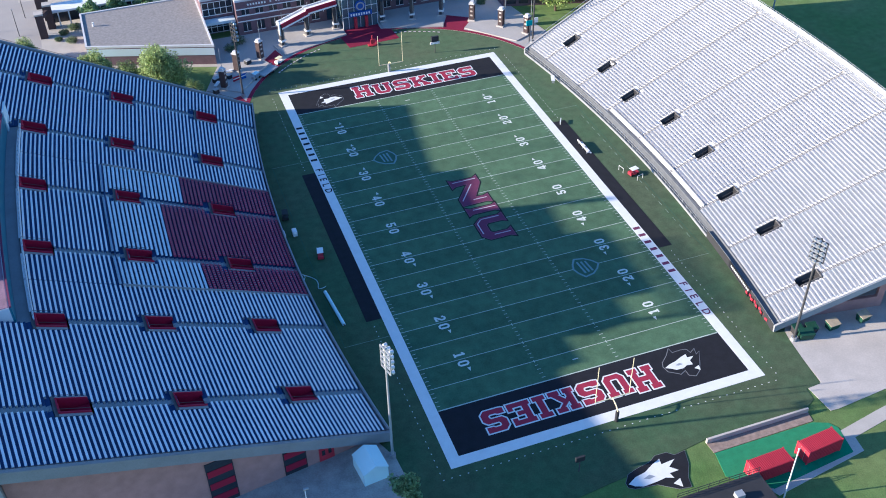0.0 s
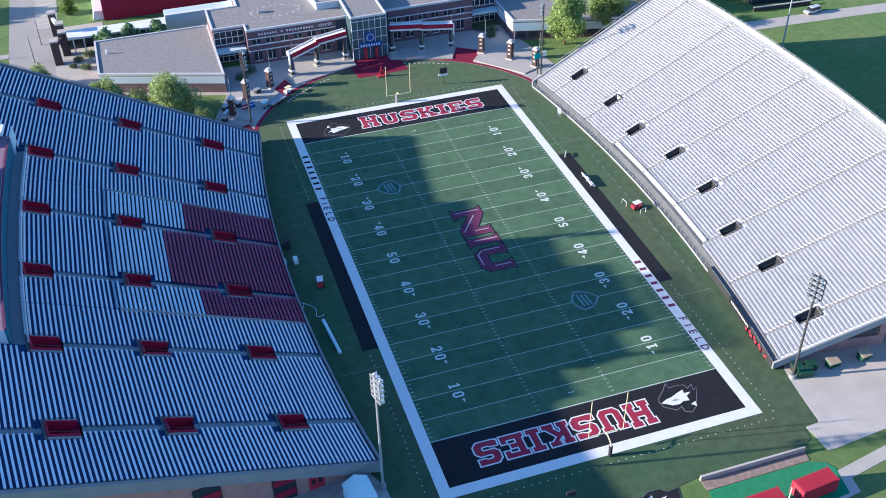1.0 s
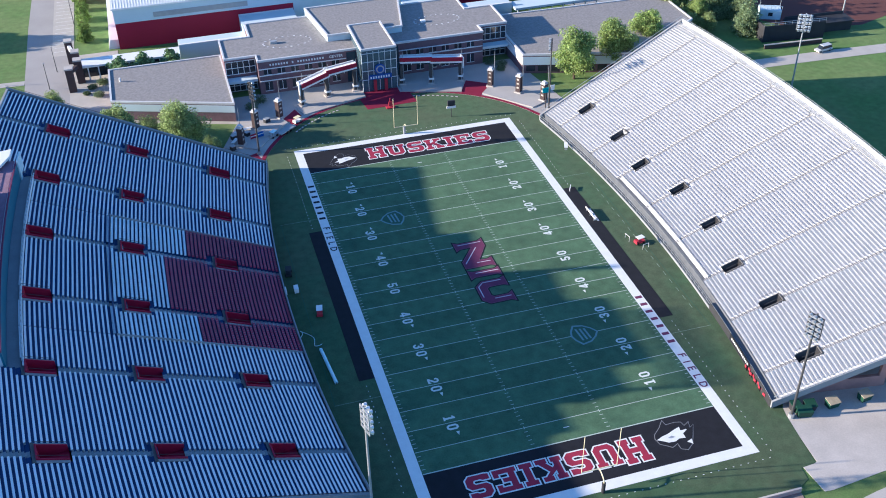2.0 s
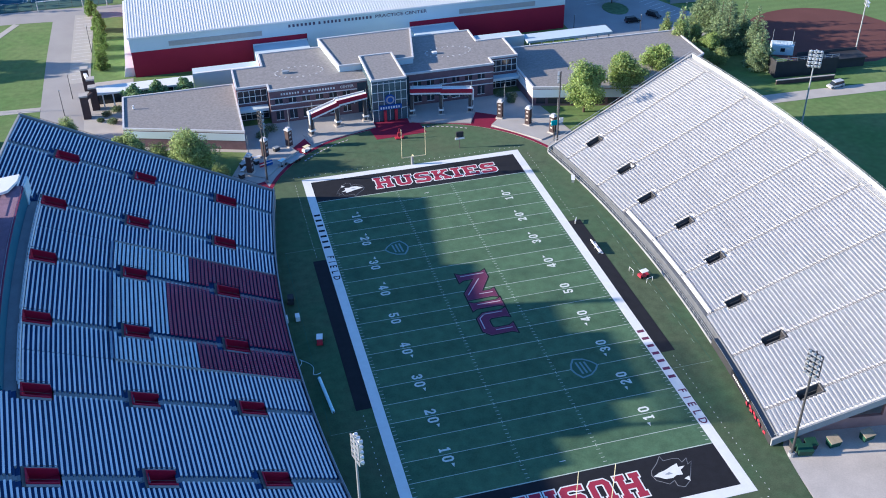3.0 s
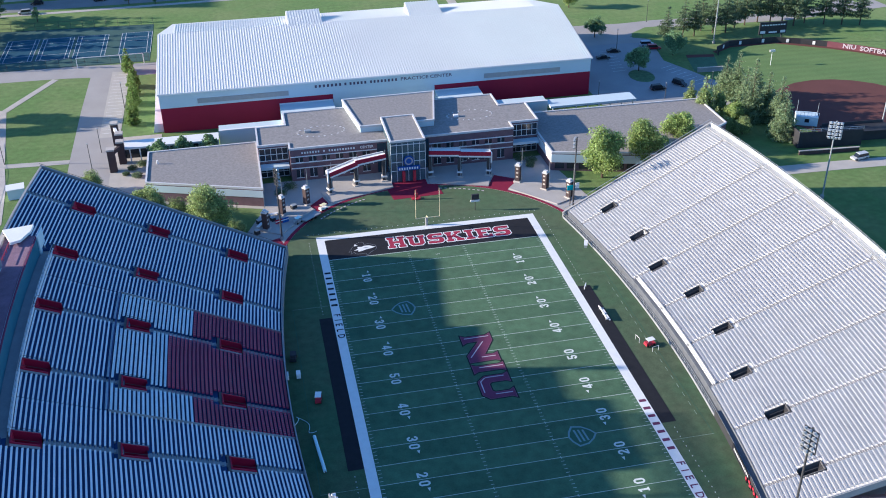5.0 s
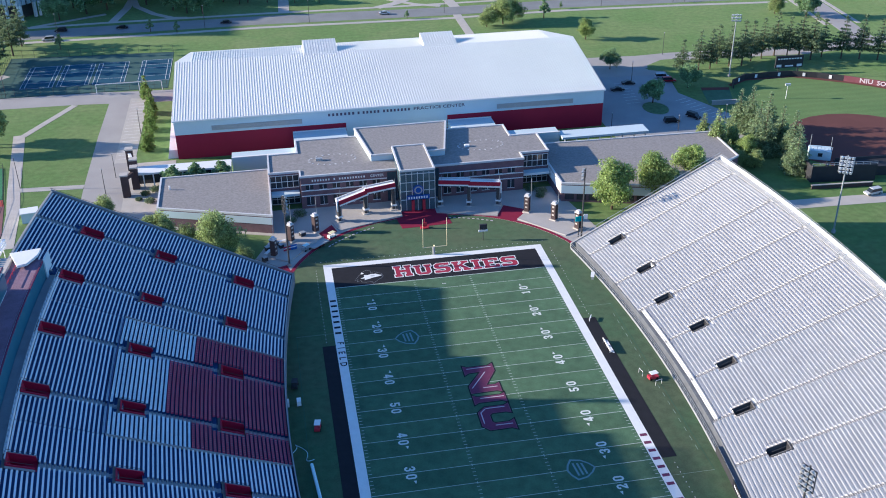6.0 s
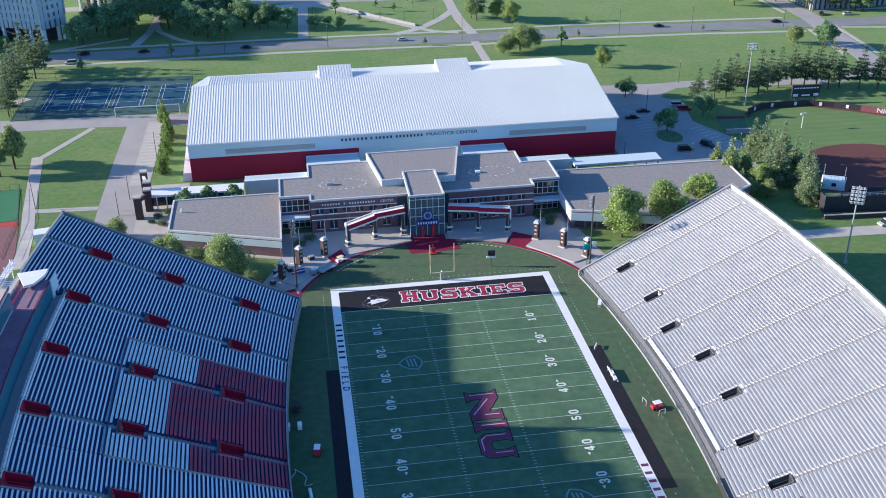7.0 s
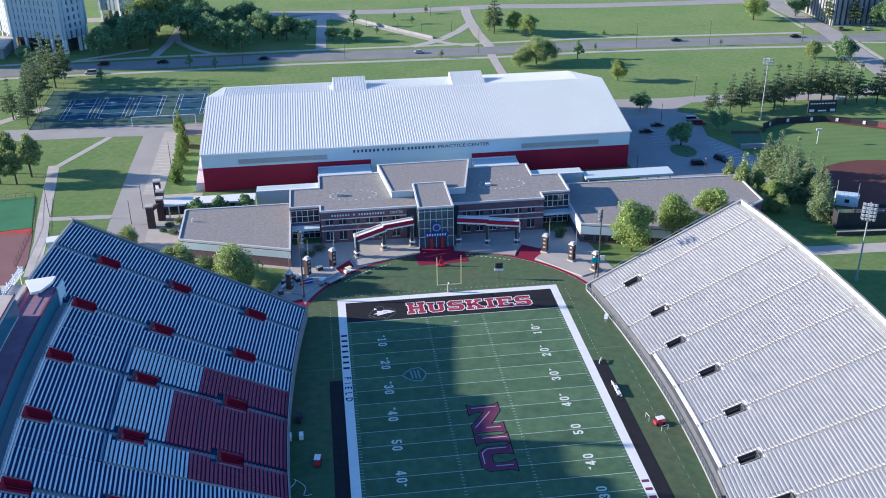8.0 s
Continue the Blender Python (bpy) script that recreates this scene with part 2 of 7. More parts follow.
# ---- mesh helpers ----
class Shape:
    """Collects points and faces of one mesh."""

    def __init__(self):
        self.v, self.f = [], []

    def add(self, pts, faces):
        k = len(self.v)
        self.v += [tuple(p) for p in pts]
        self.f += [tuple(i + k for i in q) for q in faces]
        return self

    def hexa(self, p):
        """Eight corners: four below anticlockwise, then four above."""
        return self.add(p, [(3, 2, 1, 0), (4, 5, 6, 7), (0, 1, 5, 4), (1, 2, 6, 5), (2, 3, 7, 6), (3, 0, 4, 7)])

    def box(self, x0, x1, y0, y1, z0, z1):
        return self.hexa([(x0, y0, z0), (x1, y0, z0), (x1, y1, z0), (x0, y1, z0), (x0, y0, z1), (x1, y0, z1), (x1, y1, z1), (x0, y1, z1)])

    def obox(self, c, sx, sy, sz, deg=0.0):
        a = radians(deg)
        ux, uy = math.cos(a), math.sin(a)
        q = []
        for z in (c[2], c[2] + sz):
            for i, j in ((-1, -1), (1, -1), (1, 1), (-1, 1)):
                dx, dy = i * sx / 2, j * sy / 2
                q.append((c[0] + dx * ux - dy * uy, c[1] + dx * uy + dy * ux, z))
        return self.hexa(q)

    def prism(self, poly, z0, z1):
        n = len(poly)
        area = sum(poly[i][0] * poly[(i + 1) % n][1] - poly[(i + 1) % n][0] * poly[i][1] for i in range(n))
        if area < 0:
            poly = poly[::-1]
        low = [(x, y, z0) for x, y in poly]
        high = [(x, y, z1) for x, y in poly]
        return self.add(low + high, [tuple(range(n))[::-1], tuple(range(n, 2 * n))] + [(i, (i + 1) % n, n + (i + 1) % n, n + i) for i in range(n)])

    def sheet(self, poly, z):
        """A flat face with a short skirt below it."""
        return self.prism(poly, z - 0.04, z)

    def tube(self, a, b, r0, r1=None, n=8):
        r1 = r0 if r1 is None else r1
        a, b = Vector(a), Vector(b)
        w = (b - a).normalized()
        u = w.orthogonal().normalized()
        v = w.cross(u)
        ring = lambda c, r: [c + (u * math.cos(t) + v * math.sin(t)) * r for t in [2 * math.pi * i / n for i in range(n)]]
        return self.add(ring(a, r0) + ring(b, r1), [tuple(range(n))[::-1], tuple(range(n, 2 * n))] + [(i, (i + 1) % n, n + (i + 1) % n, n + i) for i in range(n)])

    def ball(self, c, r, squash=1.0, n=10, m=6):
        pts = [(c[0], c[1], c[2] - r * squash)]
        for j in range(1, m):
            t = math.pi * j / m
            pts += [(c[0] + r * math.sin(t) * math.cos(2 * math.pi * i / n), c[1] + r * math.sin(t) * math.sin(2 * math.pi * i / n), c[2] - r * squash * math.cos(t)) for i in range(n)]
        pts.append((c[0], c[1], c[2] + r * squash))
        f = [(0, 1 + (i + 1) % n, 1 + i) for i in range(n)]
        for j in range(m - 2):
            o = 1 + j * n
            f += [(o + i, o + (i + 1) % n, o + n + (i + 1) % n, o + n + i) for i in range(n)]
        o = 1 + (m - 2) * n
        f += [(o + i, o + (i + 1) % n, len(pts) - 1) for i in range(n)]
        return self.add(pts, f)

    def mesh(self, name, *materials):
        me = bpy.data.meshes.new(name)
        me.from_pydata(self.v, [], self.f)
        for m in materials:
            me.materials.append(m)
        me.update()
        return me


def part(name, shape, material, parent, label="", kind=""):
    ob = new(name, shape.mesh(name, material))
    ob.parent = parent
    return tagged(ob, label, kind=kind)


def thing(name, label, category, group="", kind="", at=None):
    ob = new(name)
    ob.empty_display_size = 0.5
    if at is not None:
        ob.matrix_basis = at
    return tagged(ob, label, category, group, kind)


def solid(name, shape, material, label, category="", kind="structure", group=""):
    ob = new(name, shape.mesh(name, material))
    return tagged(ob, label, category, group, kind)


def text_mesh(body, size, bold=0.0, depth=0.004):
    cu = bpy.data.curves.new("text", "FONT")
    cu.body, cu.size, cu.offset, cu.extrude = body, size, bold, depth
    cu.align_x, cu.align_y = "CENTER", "CENTER"
    cu.resolution_u = 2
    ob = bpy.data.objects.new("text", cu)
    scene.collection.objects.link(ob)
    me = bpy.data.meshes.new_from_object(ob.evaluated_get(bpy.context.evaluated_depsgraph_get()))
    bpy.data.objects.remove(ob)
    bpy.data.curves.remove(cu)
    return me


def offset_poly(pts, d):
    n = len(pts)
    area = sum(pts[i][0] * pts[(i + 1) % n][1] - pts[(i + 1) % n][0] * pts[i][1] for i in range(n))
    if area < 0:
        pts = pts[::-1]
    out = []
    for i in range(n):
        p, q, r = Vector(pts[i - 1]), Vector(pts[i]), Vector(pts[(i + 1) % n])
        a, b = (q - p).normalized(), (r - q).normalized()
        na, nb = Vector((a.y, -a.x)), Vector((b.y, -b.x))
        k = (na + nb)
        k = k / max(0.35, k.dot(na) if k.length else 1)
        out.append((q.x + k.x * d, q.y + k.y * d))
    return out


BLOCK = {
    "H": (10, [(0, 0), (4, 0), (4, 2), (3.3, 2), (3.3, 4), (6.7, 4), (6.7, 2), (6, 2), (6, 0), (10, 0), (10, 2), (9.2, 2), (9.2, 8), (10, 8), (10, 10), (6, 10), (6, 8), (6.7, 8), (6.7, 6), (3.3, 6), (3.3, 8), (4, 8), (4, 10), (0, 10), (0, 8), (0.8, 8), (0.8, 2), (0, 2)]),
    "U": (10, [(2.4, 0), (7.6, 0), (9.2, 1.8), (9.2, 8), (10, 8), (10, 10), (6, 10), (6, 8), (6.7, 8), (6.7, 2.6), (6.2, 2.1), (3.8, 2.1), (3.3, 2.6), (3.3, 8), (4, 8), (4, 10), (0, 10), (0, 8), (0.8, 8), (0.8, 1.8)]),
    "I": (5, [(0, 0), (5, 0), (5, 2), (3.8, 2), (3.8, 8), (5, 8), (5, 10), (0, 10), (0, 8), (1.2, 8), (1.2, 2), (0, 2)]),
    "E": (9, [(0, 0), (9, 0), (9, 3.4), (7, 3.4), (7, 2), (3.3, 2), (3.3, 4.1), (6, 4.1), (6, 5.9), (3.3, 5.9), (3.3, 8), (7, 8), (7, 6.8), (9, 6.8), (9, 10), (0, 10), (0, 8), (0.8, 8), (0.8, 2), (0, 2)]),
    "S": (9.2, [(0, 0.3), (1.6, 0), (7.6, 0), (9.2, 1.6), (9.2, 4.6), (7.8, 6.0), (3.6, 6.0), (3.0, 6.5), (3.0, 7.5), (3.6, 8), (5.6, 8), (6.5, 7.5), (9, 7.5), (9, 10), (2, 10), (0.3, 8.3), (0.3, 5.4), (1.7, 4.1), (5.8, 4.1), (6.4, 3.5), (6.4, 2.6), (5.8, 2.1), (3.6, 2.1), (2.6, 2.6), (0, 2.6)]),
    "K": (10, [(0, 0), (4, 0), (4, 2), (3.3, 2), (3.3, 3.6), (4.2, 4.5), (6.2, 2), (5.6, 2), (5.6, 0), (10, 0), (10, 2), (9, 2), (5.9, 6.1), (8, 8), (9.4, 8), (9.4, 10), (5.4, 10), (5.4, 8), (5.9, 8), (3.3, 5.9), (3.3, 8), (4, 8), (4, 10), (0, 10), (0, 8), (0.8, 8), (0.8, 2), (0, 2)]),
    "N": (10, [(0, 0), (3.6, 0), (3.6, 2), (2.9, 2), (2.9, 6), (7, 0), (9.2, 0), (9.2, 8), (10, 8), (10, 10), (6.4, 10), (6.4, 8), (7.1, 8), (7.1, 4.2), (3, 10), (0, 10), (0, 8), (0.8, 8), (0.8, 2), (0, 2)]),
}


def block_word(word, start, along, up, length, height, layers, parent, z=0.012, gap=1.0, big_first=1.0):
    """Painted block letters; layers are (grow in metres, material), lowest first."""
    total = sum(BLOCK[c][0] for c in word) + gap * (len(word) - 1)
    k = length / total
    x = 0.0
    along, up, start = Vector(along), Vector(up), Vector(start)
    for i, c in enumerate(word):
        w, pts = BLOCK[c]
        hgt = height * (big_first if i == 0 else 1.0)
        flat = [((x + px) * k, py * hgt / 10) for px, py in pts]
        letter = None
        for j, (grow, m) in enumerate(layers):
            poly = offset_poly(flat, grow) if grow else flat
            s = Shape().sheet([tuple(start + along * a + up * b) for a, b in poly], z + 0.010 * j)
            letter = part("letter" if j == 0 else "letter_face", s, m, parent if j == 0 else letter)
        x += w + gap


# ---- ground and roads ----
YD = 0.9144
W2, L2 = 24.384, 54.864
solid("ground", Shape().box(-2500, 2500, -2500, 2500, -1.0, 0.0), M_GRASS, "wide green lawn with paler worn patches around the stadium", "lawn")


def strip(name, pts, width, z, m, label, category="road"):
    """A road or path along a line of points."""
    s = Shape()
    left, right = [], []
    for i, p in enumerate(pts):
        a, b = Vector(pts[max(0, i - 1)]), Vector(pts[min(len(pts) - 1, i + 1)])
        d = (b - a).normalized()
        nrm = Vector((-d.y, d.x)) * width / 2
        left.append((p[0] + nrm.x, p[1] + nrm.y))
        right.append((p[0] - nrm.x, p[1] - nrm.y))
    s.prism(left + right[::-1], z - 0.2, z)
    return solid(name, s, m, label, category)


def slab(name, poly, z, m, label, category="pavement"):
    return solid(name, Shape().prism(poly, z - 0.2, z), m, label, category)


strip("road", [(-330, 266), (-155, 265.5), (-98, 267.5), (-37, 268.3), (40, 265.2), (92, 266), (143, 263), (190, 260), (330, 254)], 12.5, 0.03, M_STREET, "grey asphalt street with kerbs and a faint centre line")
strip("road", [(203, 420), (199.5, 329), (201, 270), (197.3, 245), (193.3, 210), (190, 186)], 9.5, 0.045, M_ASPH, "grey asphalt cross street running away from the stadium")
strip("road", [(-340, 352), (-60, 350), (12, 343), (60, 345), (112, 338), (192, 334), (330, 330)], 9, 0.04, M_ASPH, "pale campus street behind the lawns")
strip("pavement", [(-330, 257), (-153, 256.2), (-98, 256.2), (-37, 257.6), (42, 254.5), (90, 255.5), (140, 252.5), (188, 248)], 2.6, 0.05, M_WALKC, "pale concrete sidewalk along the street", "sidewalk")
strip("pavement", [(-330, 277), (-156, 276), (-100, 278.5), (-37, 278.5), (28, 277.0), (92, 277.5), (143, 274), (188, 271)], 2.4, 0.05, M_WALKC, "pale concrete sidewalk on the far side of the street", "sidewalk")
strip("pavement", [(45.4, 259), (45.2, 253.4), (45.0, 233), (44.6, 212)], 3.4, 0.055, M_WALKC, "pale concrete crossing path through the lawn", "path")
strip("pavement", [(46.8, 271), (45.2, 293.7), (45.2, 315), (45.8, 332), (47, 346)], 4.6, 0.055, M_WALKC, "broad pale concrete campus path", "path")
strip("pavement", [(44.6, 313), (37.2, 299.4), (29.0, 288.6), (22.5, 282.2), (14.0, 277.0)], 4.2, 0.06, M_WALKC, "pale concrete path branching over the lawn", "path")
strip("pavement", [(25.5, 284), (31.2, 278.6), (41, 274)], 2.8, 0.066, M_WALKC, "short concrete branch down to the street", "path")
strip("pavement", [(25.0, 285), (8.9, 304.2), (-5.6, 322.6), (-15.9, 332.6), (-23.5, 336.8)], 3.4, 0.065, M_WALKC, "pale concrete bridge approach path", "path")
strip("pavement", [(-25.7, 277), (-25.0, 300), (-24.2, 334)], 4.6, 0.06, M_WALKC, "straight concrete path across the lawn", "path")
slab("pavement", [(-23 + 15 * math.cos(radians(i * 30)), 337 + 5 * math.sin(radians(i * 30))) for i in range(12)], 0.062, M_WALKC, "round concrete landing at the footbridge", "landing")
bridge = thing("footbridge_wall", "low grey concrete wall along the bridge path", "wall")
for a, b in (((24.0, 288.5), (8.4, 307.0)), ((8.4, 307.0), (-5.8, 325.2)), ((-5.8, 325.2), (-15.6, 334.8))):
    a, b = Vector(a), Vector(b)
    n = Vector((-(b - a).y, (b - a).x)).normalized() * -0.2
    part("wall_panel", Shape().prism([tuple(a), tuple(b), tuple(b + n), tuple(a + n)], 0.0, 1.2), M_CONC2, bridge)
strip("pavement", [(-66, 279), (-72, 280.2), (-79.7, 287.8), (-88, 301.5), (-91, 318)], 2.8, 0.06, M_WALKC, "curved concrete path under the trees", "path")
strip("pavement", [(-96, 279), (-92, 300), (-90, 330)], 3.5, 0.062, M_WALKC, "concrete path beside the tower block", "path")
strip("pavement", [(-128, 278), (-112, 286), (-100, 292)], 2.5, 0.06, M_WALKC, "narrow concrete path at the tower block", "path")

for pts in ([(192.5, 329), (193.0, 279)], [(190.5, 250), (186.5, 212)], [(206.0, 329), (208.5, 280)], [(204.5, 256), (200.5, 212)]):
    strip("pavement", pts, 1.9, 0.055, M_WALKC, "pale concrete sidewalk along the cross street", "sidewalk")
strip("pavement", [(208, 280), (230, 279), (260, 278)], 2.2, 0.055, M_WALKC, "pale concrete sidewalk before the lecture hall", "sidewalk")
strip("pavement", [(206, 251), (225, 247), (260, 240)], 2.2, 0.055, M_WALKC, "pale concrete sidewalk beyond the crossing", "sidewalk")
# streets close to the halls
strip("road", [(-340, 187), (-137, 187), (-98, 186.2), (-78, 184), (-60, 183)], 11.5, 0.03, M_ASPH, "pale grey drive in front of the tennis courts")
strip("road", [(-81, 184), (-81.3, 150), (-81, 116), (-80.5, 96), (-80.5, 60)], 12.0, 0.035, M_ASPH, "pale grey drive leading to the stadium")
slab("pavement", [(-76, 127), (-63, 127), (-63, 112), (-37, 112), (-37, 74), (-66, 84), (-75.5, 92)], 0.05, M_WALKC, "light concrete forecourt beside the hall", "forecourt")
slab("pavement", [(-80, 183), (-74.6, 181), (-74.6, 128), (-80, 128)], 0.043, M_WALKC, "pale concrete parking bays along the drive", "parking bays")
strip("pavement", [(-111.2, 156), (-110.8, 153), (-105.2, 113), (-103, 100), (-101, 80)], 3.4, 0.05, M_CONC, "grey concrete footpath beside the track", "path")
strip("pavement", [(-110, 155), (-98, 180)], 2.2, 0.055, M_WALKC, "diagonal concrete footpath over the lawn", "path")
strip("pavement", [(-104, 114.5), (-87, 113.5)], 2.6, 0.055, M_WALKC, "short concrete footpath", "path")
strip("pavement", [(-150, 178), (-140, 200), (-126, 216)], 4.0, 0.055, M_WALKC, "concrete footpath past the tennis courts", "path")
slab("road", [(66, 171), (79, 192), (112, 189.5), (118, 186), (105, 180), (97, 176), (103, 172), (102, 168.5)], 0.041, M_ASPH, "pale concrete turning area at the car park", "turning area")
bays = slab("pavement", [(-80.4, 183), (-79.9, 183), (-79.9, 128), (-80.4, 128)], 0.047, M_WALKC, "narrow concrete kerb strip beside the drive", "kerb")
for i in range(19):
    part("bay_line", Shape().box(-79.8, -75.0, 131 + i * 2.7, 131.13 + i * 2.7, 0.03, 0.058), M_WHITE, bays)
lot = slab("road", [(66, 178), (79, 192), (112, 189.5), (118, 186), (105, 180), (97, 176), (103, 172), (99, 150), (108, 128), (112, 112), (90, 106), (66, 118)], 0.032, M_ASPHD, "dark asphalt car park with painted bays", "car park")
strip("road", [(72, 184), (112, 187), (160, 184), (205, 190)], 9, 0.036, M_ASPH, "pale access road behind the pine trees")
for i in range(9):
    part("bay_line", Shape().obox((97.5 + i * 0.75, 144 - i * 2.3, 0.034), 4.6, 0.16, 0.012, 22), M_WHITE, lot)
for i in range(8):
    part("bay_line", Shape().obox((83.5 - i * 0.3, 163 - i * 2.7, 0.034), 4.6, 0.14, 0.012, 4), M_WHITE, lot)
solid("trim", Shape().prism([(97.5, 174.5), (103, 171.5), (113, 172), (114, 184), (106, 184), (99, 179)], -0.1, 0.12), M_GRASS, "grassed kerb island at the car park corner", "kerb island")
solid("trim", Shape().prism([(86.5 + 4.0 * math.cos(t / 8 * math.pi), 138 + 5.5 * math.sin(t / 8 * math.pi)) for t in range(16)], -0.1, 0.14), M_LEAF_B, "planted oval island in the car park", "kerb island")

# streets markings
for i in range(44):
    x = -160 + i * 8.0
    y = float(np.interp(x, [-155, -98, -37, 40, 92, 143, 190], [265.5, 267.5, 268.3, 265.2, 266, 263, 260]))
    part("road_marking", Shape().obox((x, y, 0.03), 3.4, 0.14, 0.012), M_FAINT, bpy.data.objects["road"])

# tennis courts
court_base = slab("ground_court", [(-127, 191.5), (-128, 236), (-68.8, 232), (-68.8, 191)], 0.05, M_COURTG, "dark green tennis court surround", "tennis court")
for i, x in enumerate((-118.9, -106.9, -94.9, -79.6)):
    c = part("court", Shape().box(x - 0.2, x + 10.8, 199.5, 224.0, 0.03, 0.075), M_COURT, court_base, "blue tennis court with white lines")
    for dx in (0.0, 1.35, 9.3, 10.6):
        part("court_line", Shape().box(x + dx, x + dx + 0.12, 200, 223.6, 0.07, 0.087), M_WHITE, c)
    for y in (200, 205.5, 218.2, 223.5):
        part("court_line", Shape().box(x + 0.15, x + 10.55, y, y + 0.12, 0.07, 0.085), M_WHITE, c)
    part("net_tape", Shape().tube((x - 0.1, 211.8, 0.98), (x + 10.7, 211.8, 0.98), 0.04, n=5), M_TRIM, c)
fence_t = thing("chain_link_fence", "tall dark chain link fence round the tennis courts", "fence")
for a, b in (((-127, 191.8), (-69, 191.3)), ((-128, 235.8), (-69, 231.8)), ((-127, 191.8), (-128, 235.8))):
    n = 14
    for i in range(n + 1):
        x, y = a[0] + (b[0] - a[0]) * i / n, a[1] + (b[1] - a[1]) * i / n
        part("fence_post", Shape().tube((x, y, 0), (x, y, 3.0), 0.05, n=5), M_POLE, fence_t)
    for z in (0.15, 1.5, 2.95):
        part("fence_rail", Shape().tube((*a, z), (*b, z), 0.035, n=5), M_POLE, fence_t)
wall_t = thing("court_fence", "pale metal gate frames at the tennis courts", "fence")
for x in (-92, -78, -70.5):
    part("gate_post", Shape().tube((x, 189.5, 0), (x, 189.5, 3.4), 0.12, n=6), M_TRIM, wall_t)
part("gate_beam", Shape().box(-92, -70.5, 189.4, 189.6, 3.3, 3.5), M_TRIM, wall_t)

# running track corner
slab("ground_track", [(-175, 45), (-104, 45), (-103.6, 88), (-106.2, 105.0), (-113.8, 106.0), (-175, 106)], 0.06, M_TRACK, "mauve running track surface", "track")
slab("ground_lane", [(-175, 108), (-115.3, 107.8), (-107.3, 109.2), (-106.2, 105.0), (-113.8, 106.0), (-175, 106)], 0.075, M_TRACKR, "red outer track lane", "track")
slab("ground_infield", [(-175, 50), (-114, 50), (-112.5, 88), (-113.5, 99), (-117, 102), (-175, 102)], 0.09, M_FIELDG, "green track infield", "infield")
slab("ground_field", [(-175, 108.2), (-115.4, 108.0), (-107.4, 109.4), (-111.2, 131.0), (-175, 124)], 0.10, M_FIELDG, "green synthetic field beside the track", "field")
track_fence = thing("track_fence", "dark chain link fence beside the running track", "fence")
for a, b in (((-175, 124.4), (-111.3, 131.4)), ((-111.3, 131.4), (-107.0, 109.2)), ((-107.0, 109.2), (-106.2, 86.0))):
    n = int((Vector(b) - Vector(a)).length / 2.6)
    for i in range(n + 1):
        x, y = a[0] + (b[0] - a[0]) * i / n, a[1] + (b[1] - a[1]) * i / n
        part("fence_post", Shape().tube((x, y, 0), (x, y, 1.6), 0.05, n=5), M_POLE, track_fence)
    for k in range(3):
        part("fence_rail", Shape().tube((*a, 0.15 + k * 0.7), (*b, 0.15 + k * 0.7), 0.03, n=4), M_POLE, track_fence)


# ---- football turf ----
def arc_turf(r, cx=0.3, cy=41.5, n=36):
    return [(cx + r * math.cos(math.pi * i / n), cy + r * math.sin(math.pi * i / n)) for i in range(n + 1)]


apron = [(39.8, -20), (39.8, 20), (36.2, 41.5)] + arc_turf(35.9) + [(-36, 41.5), (-40, 20), (-40, -20), (-35.5, -46), (-33, -52), (-31.5, -70), (2, -66.0), (10.4, -64.7), (28, -64.8), (30.2, -63.6), (30.5, -61.4), (33.1, -61.2), (34.4, -51.2), (36, -44)]
turf = slab("ground_turf", apron, 0.06, M_APRON, "dark green artificial turf apron round the pitch", "turf")
Z = 0.075
pitch = thing("football_field", "green artificial football pitch with white lines and black end zones", "football field", kind="structure")
for i in range(20):
    y0 = -45.72 + i * 5 * YD
    part("turf_band", Shape().box(-W2, W2, y0, y0 + 5 * YD, 0.0, Z), M_TURF if i % 2 else M_TURF2, pitch, "green turf band between two yard lines")
for s in (-1, 1):
    ez = part("end_zone", Shape().box(-W2, W2, min(s * 45.72, s * L2), max(s * 45.72, s * L2), 0.0, Z), M_BLACK, pitch, "black painted end zone")
for name, b in (("border_line", (-W2 - 1.83, -W2, -L2 - 1.83, L2 + 1.83)), ("border_line", (W2, W2 + 1.83, -L2 - 1.83, L2 + 1.83)), ("border_line", (-W2, W2, L2, L2 + 1.83)), ("border_line", (-W2, W2, -L2 - 1.83, -L2))):
    part(name, Shape().box(b[0], b[1], b[2], b[3], 0.0, Z + 0.002), M_WHITE, pitch, "broad white painted border")
ZL = Z + 0.012
for i in range(21):
    y = -45.72 + i * 5 * YD
    wd = 0.09 if i in (0, 20) else 0.05
    part("yard_line", Shape().box(-W2 + 0.1, W2 - 0.1, y - wd, y + wd, Z - 0.02, ZL), M_LINE, pitch)
ticks = Shape()
for i in range(1, 100):
    if i % 5:
        y = -45.72 + i * YD
        for x in (-W2 + 0.15, W2 - 0.75, -6.1 - 0.6, 6.1):
            ticks.box(x, x + 0.6, y - 0.042, y + 0.042, Z - 0.02, ZL)
part("yard_ticks", ticks, M_LINE, pitch, "white one-yard tick marks", kind="stuff")
for i in range(21):
    y = -45.72 + i * 5 * YD
    if 0 < i < 20:
        for x in (-6.4, 6.4):
            part("hash_mark", Shape().box(x - 0.05, x + 0.05, y - 0.3, y + 0.3, Z - 0.02, ZL + 0.003), M_LINE, pitch)
for y in (-45.72 + 3 * YD, 45.72 - 3 * YD):
    part("conversion_mark", Shape().box(-0.5, 0.5, y - 0.07, y + 0.07, Z - 0.02, ZL), M_WHITE, pitch)
